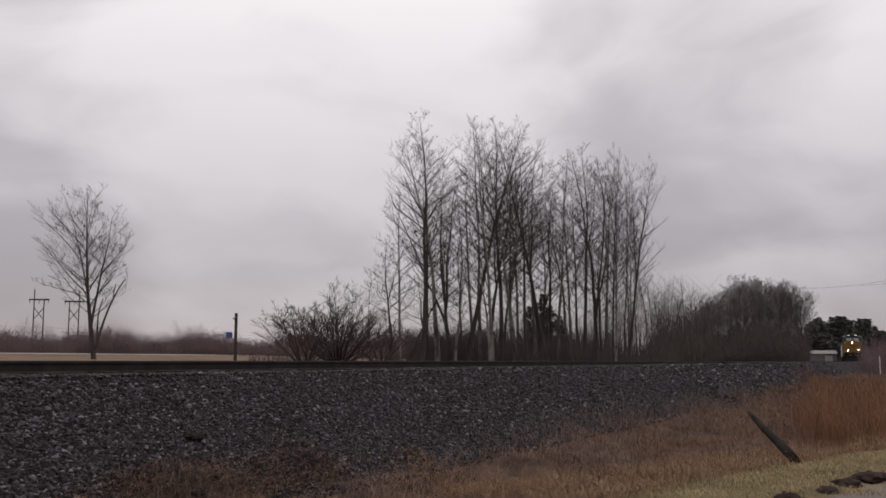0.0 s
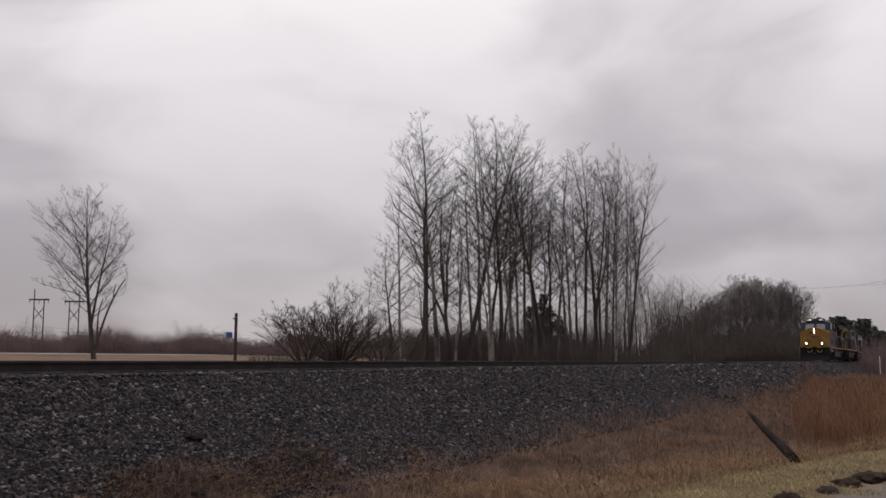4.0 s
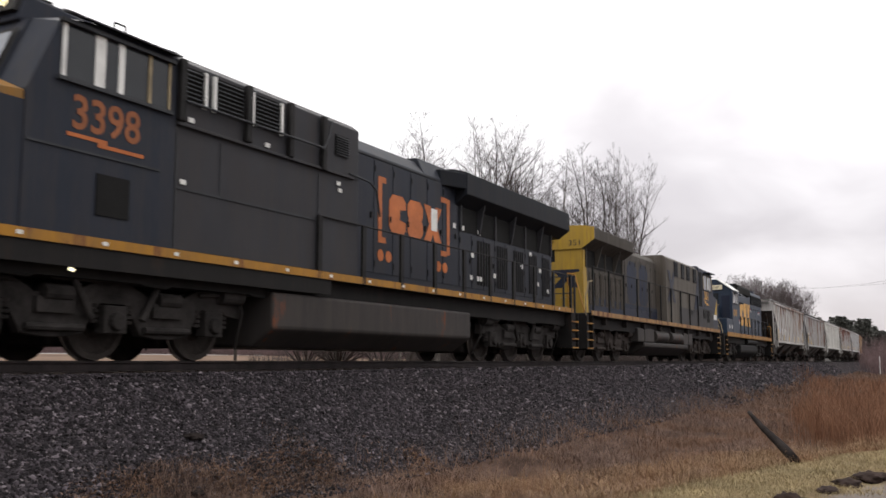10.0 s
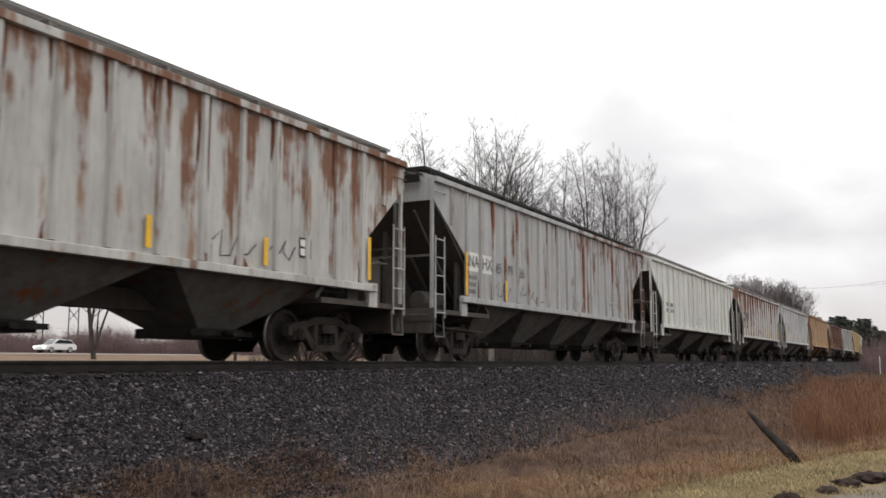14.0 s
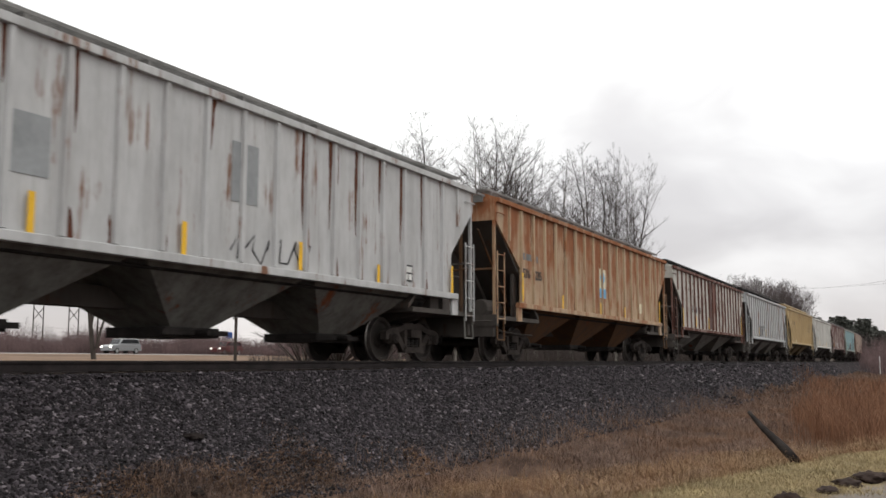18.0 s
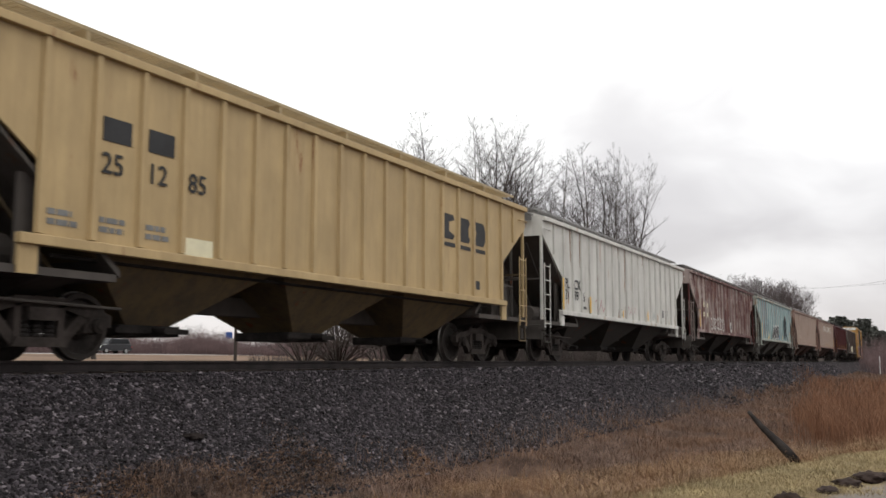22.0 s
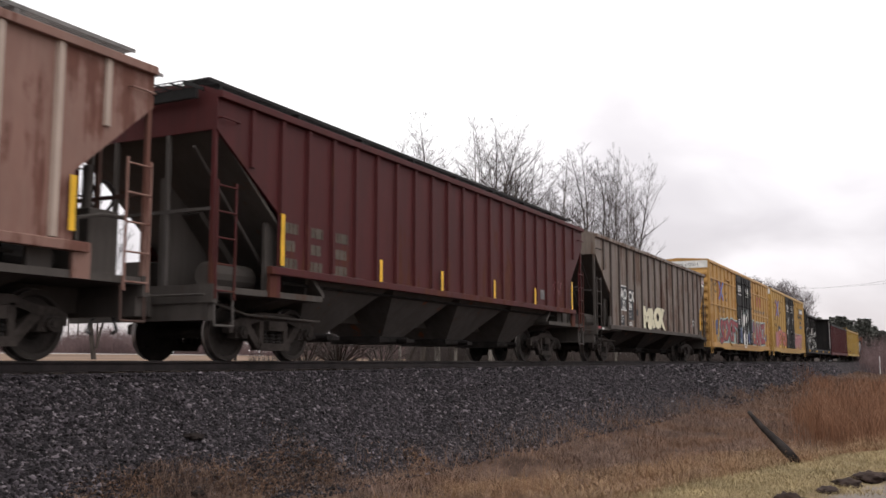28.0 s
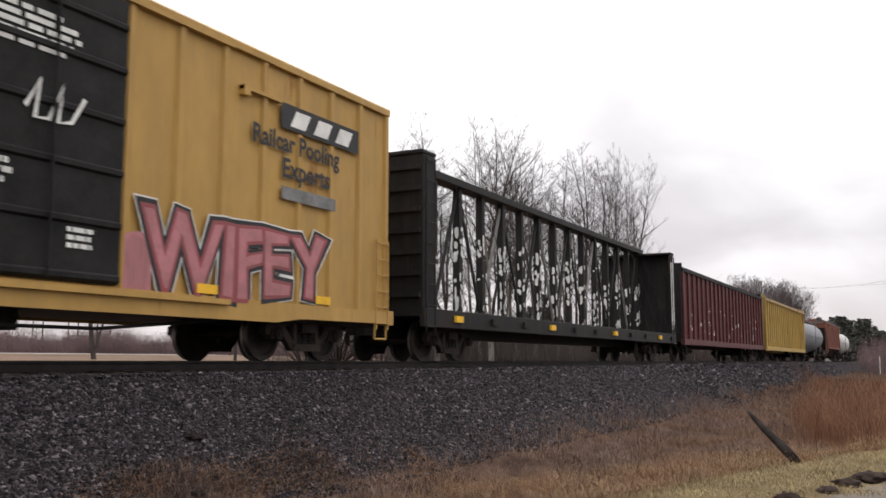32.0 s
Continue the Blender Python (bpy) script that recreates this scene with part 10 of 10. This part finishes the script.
def centre_beam(L, mat, label):
    """An empty centre-beam lumber flat with end bulkheads."""
    car = thing("centre_beam_flat", label, "railway wagon", "train")
    xe = L / 2 - 0.76
    part("deck", Geo().prism([(-1.5, 0.95), (-1.5, 1.1), (0, 1.2), (1.5, 1.1), (1.5, 0.95)], "x", -xe, xe), mat, car)
    part("centre_sill", Geo().box(-L / 2 + 0.5, L / 2 - 0.5, -0.25, 0.25, 0.55, 1.0), mat, car)
    for s in (-1, 1):
        part("side_sill", Geo().box(-xe, xe, min(s * 1.42, s * 1.55), max(s * 1.42, s * 1.55), 0.72, 1.12), mat, car, bevel=0.015)
    part("top_chord", Geo().box(-xe, xe, -0.22, 0.22, 4.55, 4.76), mat, car, bevel=0.02)
    n = 15
    step = 2 * (xe - 0.4) / n
    rg = random.Random(3)
    for i in range(n + 1):
        x = -xe + 0.4 + i * step
        p = part("post", Geo().box(x - 0.10, x + 0.10, -0.10, 0.10, 1.1, 4.56), mat, car, bevel=0.012)
        for k in range(12 if i % 2 else 6):
            w, z = rg.uniform(0.035, 0.12), rg.uniform(1.2, 3.4)
            part("paint_scrap", Geo().prism(rounded(rg.uniform(-0.06, 0.03), z, w, rg.uniform(0.06, 0.34), 400 + 14 * i + k, n=9), "x", x - 0.109, x - 0.101), M_WHITEINK, p)
            part("paint_scrap", Geo().prism(rounded(x + rg.uniform(-0.05, 0.05), z + 0.1, w, rg.uniform(0.06, 0.26), 700 + 14 * i + k, n=9), "y", -0.110, -0.101), M_WHITEINK, p)
    for i in range(n):
        x = -xe + 0.4 + i * step
        a, b = (x, x + step) if i % 2 == 0 else (x + step, x)
        part("diagonal", Geo().prism([(a - 0.045, 1.15), (a + 0.045, 1.15), (b + 0.045, 4.56), (b - 0.045, 4.56)], "y", -0.03, 0.03), M_GRATE if i % 3 == 1 else mat, car)
    for k in (-1, 1):
        e = k * xe
        bh = part("bulkhead", Geo().box(min(e, e - k * 0.10), max(e, e - k * 0.10), -1.5, 1.5, 1.0, 4.5), mat, car, "tall end bulkhead", bevel=0.02)
        for s in (-1, 1):
            part("bulkhead_flange", Geo().box(min(e - k * 0.1, e - k * 0.55), max(e - k * 0.1, e - k * 0.55), min(s * 1.42, s * 1.5), max(s * 1.42, s * 1.5), 1.0, 4.5), mat, bh, bevel=0.015)
        for i in range(7):
            z = 1.35 + i * 0.46
            part("stiffener", Geo().box(min(e, e + k * 0.07), max(e, e + k * 0.07), -1.45, 1.45, z, z + 0.10), mat, bh)
        part("bulkhead_cap", Geo().box(min(e + k * 0.05, e - k * 0.58), max(e + k * 0.05, e - k * 0.58), -1.52, 1.52, 4.46, 4.54), mat, bh, bevel=0.01)
        ladder(car, "side_ladder", e - k * 0.08, e - k * 0.48, -1.55, -1.55, 0.6, 4.4, 9, mat)
        freight_truck(car, k * (L / 2 - 2.9))
    tag_blobs(car, xe - 0.52, xe - 0.05, 1.4, 4.2, 1, M_WHITEINK, M_WHITEINK, -1.505, 331, label="white painted scrawl")
    for i in range(11):
        x = -xe + 1.4 + i * 2.0
        part("tie_down_winch", Geo().box(x, x + 0.35, -1.62, -1.53, 0.86, 1.0), M_YELLOW_STRIP if i % 3 == 0 else mat, car)
    for i in range(40):
        x = -xe + 0.7 + i * (2 * xe - 1.4) / 39
        if i % 3 == 0:
            part("chain", Geo().rod([(x, -1.5, 1.0), (x + 0.05, -0.3, 4.5)], 0.012, 4), M_TRUCK_DARK, car)
    couplers(car, L)
    TRAIN.append(car)


centre_beam(LENGTHS[21], coat("black_beam_paint", (0.014, 0.0135, 0.014), rust=0.2, rust_c=(0.045, 0.03, 0.025), dirt=0.4, dirt_c=(0.04, 0.034, 0.03), spec=0.1), "empty black centre-beam lumber flat wagon")


def ribbed_gondola(L, mat, end, label, ze):
    """A high-sided wagon with ribbed sides."""
    car = thing("high_side_wagon", label, "railway wagon", "train")
    xe = L / 2 - 0.75
    for s in (-1, 1):
        part("side_sheet", Geo().box(-xe, xe, min(s * 1.42, s * 1.47), max(s * 1.42, s * 1.47), 0.95, ze), mat, car)
        part("top_chord", Geo().box(-xe, xe, min(s * 1.40, s * 1.58), max(s * 1.40, s * 1.58), ze - 0.08, ze + 0.10), end, car, bevel=0.012)
        part("side_sill", Geo().box(-xe, xe, min(s * 1.40, s * 1.56), max(s * 1.40, s * 1.56), 0.72, 0.98), mat, car)
    rib = Geo().box(-0.08, 0.08, -1.56, -1.468, 0.98, ze - 0.08).mesh("rib", mat)
    n = 22
    for i in range(n + 1):
        put("rib", rib, car, pose(-xe + 0.1 + (2 * xe - 0.2) * i / n, 0, 0))
    part("floor", Geo().box(-xe, xe, -1.42, 1.42, 0.85, 0.95), end, car)
    part("centre_sill", Geo().box(-L / 2 + 0.5, L / 2 - 0.5, -0.2, 0.2, 0.62, 0.86), end, car)
    for k in (-1, 1):
        e = k * xe
        part("end_wall", Geo().box(min(e, e - k * 0.08), max(e, e - k * 0.08), -1.5, 1.5, 0.95, ze + 0.3), end, car)
        freight_truck(car, k * (L / 2 - 2.8))
    rg = random.Random(ze)
    g = Geo()
    for i in range(60):
        x, z = rg.uniform(-xe + 1, xe - 1), rg.uniform(1.2, 2.6)
        g.prism(rounded(x, z, rg.uniform(0.05, 0.3), rg.uniform(0.05, 0.25), i, n=8), "y", -1.476, -1.471)
    part("white_tags", g, M_WHITEINK, car, "scattered white spray marks")
    couplers(car, L)
    TRAIN.append(car)


ribbed_gondola(LENGTHS[22], coat("dark_red_wagon_paint", (0.078, 0.012, 0.015), rust=0.15, rust_c=(0.1, 0.04, 0.03), dirt=0.3), M_BLACK, "dark red high-sided wagon with white spray marks", 4.0)
ribbed_gondola(LENGTHS[23], coat("ochre_wagon_paint", (0.42, 0.28, 0.07), rust=0.2, dirt=0.4), coat("ochre_end_paint", (0.35, 0.24, 0.08), rust=0.3, dirt=0.4), "ochre yellow high-sided wagon", 4.1)


def tank_wagon(L, mat, label):
    car = thing("tank_wagon", label, "railway wagon", "train")
    xe, r, zc = L / 2 - 0.95, 1.42, 2.35
    g = Geo()
    n = 28
    rings = [(-xe, 0.05), (-xe + 0.03, 0.5), (-xe + 0.15, 0.95), (-xe + 0.38, 1.26), (-xe + 0.7, r), (xe - 0.7, r), (xe - 0.38, 1.26), (xe - 0.15, 0.95), (xe - 0.03, 0.5), (xe, 0.05)]
    for x, q in rings:
        for i in range(n):
            a = 2 * math.pi * i / n
            g.v.append((x, q * math.cos(a), zc + q * math.sin(a)))
    for j in range(len(rings) - 1):
        for i in range(n):
            g.f.append((j * n + i, (j + 1) * n + i, (j + 1) * n + (i + 1) % n, j * n + (i + 1) % n))
    part("tank", g, mat, car, smooth=True)
    part("dome", Geo().cyl((0, 0, zc + r - 0.1), (0, 0, zc + r + 0.35), 0.45, n=16), mat, car)
    pl = part("platform", Geo().box(-1.2, 1.2, -0.9, 0.9, zc + r - 0.05, zc + r), M_GRATE, car)
    for s in (-1, 1):
        part("platform_rail", Geo().rod([(-1.2, s * 0.9, zc + r), (-1.2, s * 0.9, zc + r + 0.7), (1.2, s * 0.9, zc + r + 0.7), (1.2, s * 0.9, zc + r)], 0.025), M_GRATE, pl)
        ladder(car, "side_ladder", -0.25, 0.25, s * 1.46, s * 1.46, 0.7, zc + r - 0.2, 8, M_GRATE)
        part("saddle", Geo().box(min(s * (xe - 2.4), s * (xe - 1.2)), max(s * (xe - 2.4), s * (xe - 1.2)), -1.2, 1.2, 0.9, 1.5), M_BLACK, car)
        part("end_sill", Geo().box(min(s * (xe - 1.2), s * (xe + 0.3)), max(s * (xe - 1.2), s * (xe + 0.3)), -1.45, 1.45, 0.75, 1.0), M_BLACK, car)
        part("hand_rail", Geo().rod([(-xe + 0.8, s * 1.47, 2.3), (xe - 0.8, s * 1.47, 2.3)], 0.02), M_GRATE, car)
        freight_truck(car, s * (L / 2 - 2.7))
    couplers(car, L)
    TRAIN.append(car)


tank_wagon(LENGTHS[24], coat("blue_grey_tank_paint", (0.20, 0.215, 0.235), rust=0.1, dirt=0.35), "blue-grey tank wagon with a domed top")
b = coat("brown_red_wagon_paint", (0.17, 0.06, 0.04), rust=0.2, dirt=0.4)
hopper(LENGTHS[25], b, b, shaded_bay_coat("shaded_brown_bays", (0.22, 0.13, 0.11)), "brown-red covered hopper wagon", 0.95, 3, 4.05, 1.48)
tank_wagon(LENGTHS[26], coat("white_tank_paint", (0.52, 0.52, 0.51), rust=0.08, dirt=0.4), "white tank wagon with grey streaks")


# ---- cars on the highway ----
def road_car(mat, label, kind):
    """A small car, van or pickup seen from far off."""
    c = thing("passenger_car", label, "car", "highway traffic")
    long, roof = {"sedan": (4.7, 1.45), "hatch": (4.2, 1.5), "suv": (4.7, 1.75), "van": (5.2, 1.95), "pickup": (5.6, 1.85)}[kind]
    h = long / 2
    low = 0.92 if kind in ("sedan", "hatch") else 1.08
    body = [(-h, 0.35), (-h, low - 0.22), (-h + 0.25, low - 0.08), (-h + 1.25, low), (h - 0.15, low), (h, low - 0.15), (h, 0.35)]
    part("body", Geo().prism(body, "y", -0.88, 0.88), mat, c, bevel=0.07)
    tops = {"sedan": [(-h + 1.15, low), (-h + 1.95, roof), (h - 1.5, roof), (h - 0.65, low)], "hatch": [(-h + 1.0, low), (-h + 1.75, roof), (h - 0.7, roof - 0.06), (h - 0.15, low)],
            "suv": [(-h + 1.2, low), (-h + 1.75, roof), (h - 0.45, roof), (h - 0.1, low)], "van": [(-h + 0.7, low), (-h + 1.4, roof), (h - 0.2, roof), (h - 0.05, low)],
            "pickup": [(-h + 1.3, low), (-h + 1.85, roof), (0.35, roof), (0.6, low)]}[kind]
    part("cabin", Geo().prism(tops, "y", -0.76, 0.76), mat, c, bevel=0.06)
    cx, cz = sum(p[0] for p in tops) / 4, sum(p[1] for p in tops) / 4
    glass = [(cx + (x - cx) * 0.86, cz + (z - cz) * 0.68 + 0.03) for x, z in tops]
    for s in (-1, 1):
        part("side_glass", Geo().prism(glass, "y", min(s * 0.70, s * 0.775), max(s * 0.70, s * 0.775)), M_GLASS, c)
    part("windscreen", Geo().add([(tops[0][0] + 0.06 - 0.02, -0.66, tops[0][1] + 0.06), (tops[0][0] + 0.04, 0.66, tops[0][1] + 0.06), (tops[1][0] - 0.06, 0.62, roof - 0.06), (tops[1][0] - 0.06, -0.62, roof - 0.06)], [(0, 1, 2, 3)]), M_GLASS, c, m=pose(-0.05, 0, 0.02))
    for sx in (-h + 0.85, h - 0.9):
        for s in (-1, 1):
            w = part("wheel", lathe(Geo(), [(s * 0.70, 0.02), (s * 0.70, 0.33), (s * 0.90, 0.33), (s * 0.905, 0.24)], 16, 0, 0), M_BLACK, c, m=pose(sx, 0, 0.33))
            part("rim", lathe(Geo(), [(s * 0.905, 0.22), (s * 0.91, 0.02)], 12, 0, 0), M_STEEL, w)
    for s in (-1, 1):
        part("headlight", Geo().box(-h - 0.02, -h + 0.25, min(s * 0.55, s * 0.87), max(s * 0.55, s * 0.87), low - 0.36, low - 0.18), CAR_LAMP, c)
        part("tail_light", Geo().box(h - 0.1, h + 0.015, min(s * 0.6, s * 0.86), max(s * 0.6, s * 0.86), low - 0.4, low - 0.2), RED_TAG, c)
    return c


CAR_LAMP = glow("lit_car_headlight", (1.0, 0.95, 0.85), 2.5)
CW = plain("white_car_paint", (0.62, 0.62, 0.62), 0.3, vary=0.05, scale=1)
CD = plain("charcoal_car_paint", (0.035, 0.036, 0.04), 0.3, vary=0.1, scale=1)
CG = plain("silver_grey_car_paint", (0.27, 0.28, 0.29), 0.3, metal=0.5, vary=0.05, scale=1)
CM = plain("maroon_car_paint", (0.12, 0.02, 0.022), 0.3, vary=0.1, scale=1)
CR = plain("red_car_paint", (0.30, 0.02, 0.025), 0.3, vary=0.1, scale=1)
# paint, body, seconds, column where it is at that moment, lane
TRAFFIC = [(CW, "sedan", 14.45, 560, 1), (CW, "hatch", 14.0, 97, 0), (CW, "hatch", 17.0, 15, 0), (CG, "suv", 17.0, 446, 0), (CM, "suv", 18.0, 401, 0), (CG, "hatch", 20.0, 240, 0),
           (CD, "suv", 22.4, 72, 0), (CD, "hatch", 23.0, 446, 0), (CD, "sedan", 28.4, 172, 0), (CW, "hatch", 29.4, 124, 0), (CR, "hatch", 31.0, 23, 0)]
NAMES = {id(CW): "white", id(CD): "charcoal", id(CG): "silver-grey", id(CM): "maroon", id(CR): "red"}
for mat, kind, t0, px, lane in TRAFFIC:
    y = YC + (72.6 if lane == 0 else 76.6)
    ang = A - math.atan((px - 784) / 1667.7 * math.cos(PITCH))
    x0 = y / math.tan(ang)
    ob = road_car(mat, "%s %s driving on the highway" % (NAMES[id(mat)], {"suv": "sport utility car", "hatch": "hatchback car", "sedan": "sedan car", "van": "delivery van", "pickup": "pickup truck"}[kind]), kind)
    v, z = 24.0, 0.862
    ROAD_CARS.append((ob, [(t, pose(x0 + v * (t0 - t), y, z)) for t in (0, 0.1, 0.2, 1, 8, 16, 24, 31, 31.8, 31.9, 32)]))


TIMES = [0, 0.1, 0.2, 0.5] + list(range(1, 32)) + [31.5, 31.8, 31.9, 32]


def motions():
    for i, ob in enumerate(TRAIN):
        rows = []
        for t in TIMES:
            x, y, th = along(head(t) + CUM[i] + LENGTHS[i] / 2)
            rows.append((t, pose(x, y, 0, 0, 0, math.degrees(th))))
        walk(ob, rows)
    # wheels turn while their wagon is near
    for ob, i, r, at in WHEELS:
        near = [k / 30 for k in range(0, 961) if -24 < head(k / 30) + CUM[i] + LENGTHS[i] / 2 < 42]
        if not near:
            continue
        turns = sorted({0.0, 32.0, *near})
        rows = []
        for t in turns:
            tt = min(max(t, near[0]), near[-1])
            rows.append((t, pose(*at, 0, math.degrees(-(head(near[0]) - head(tt)) / r), 0)))
        walk(ob, rows)
    for ob, rows in ROAD_CARS:
        walk(ob, rows)


motions()
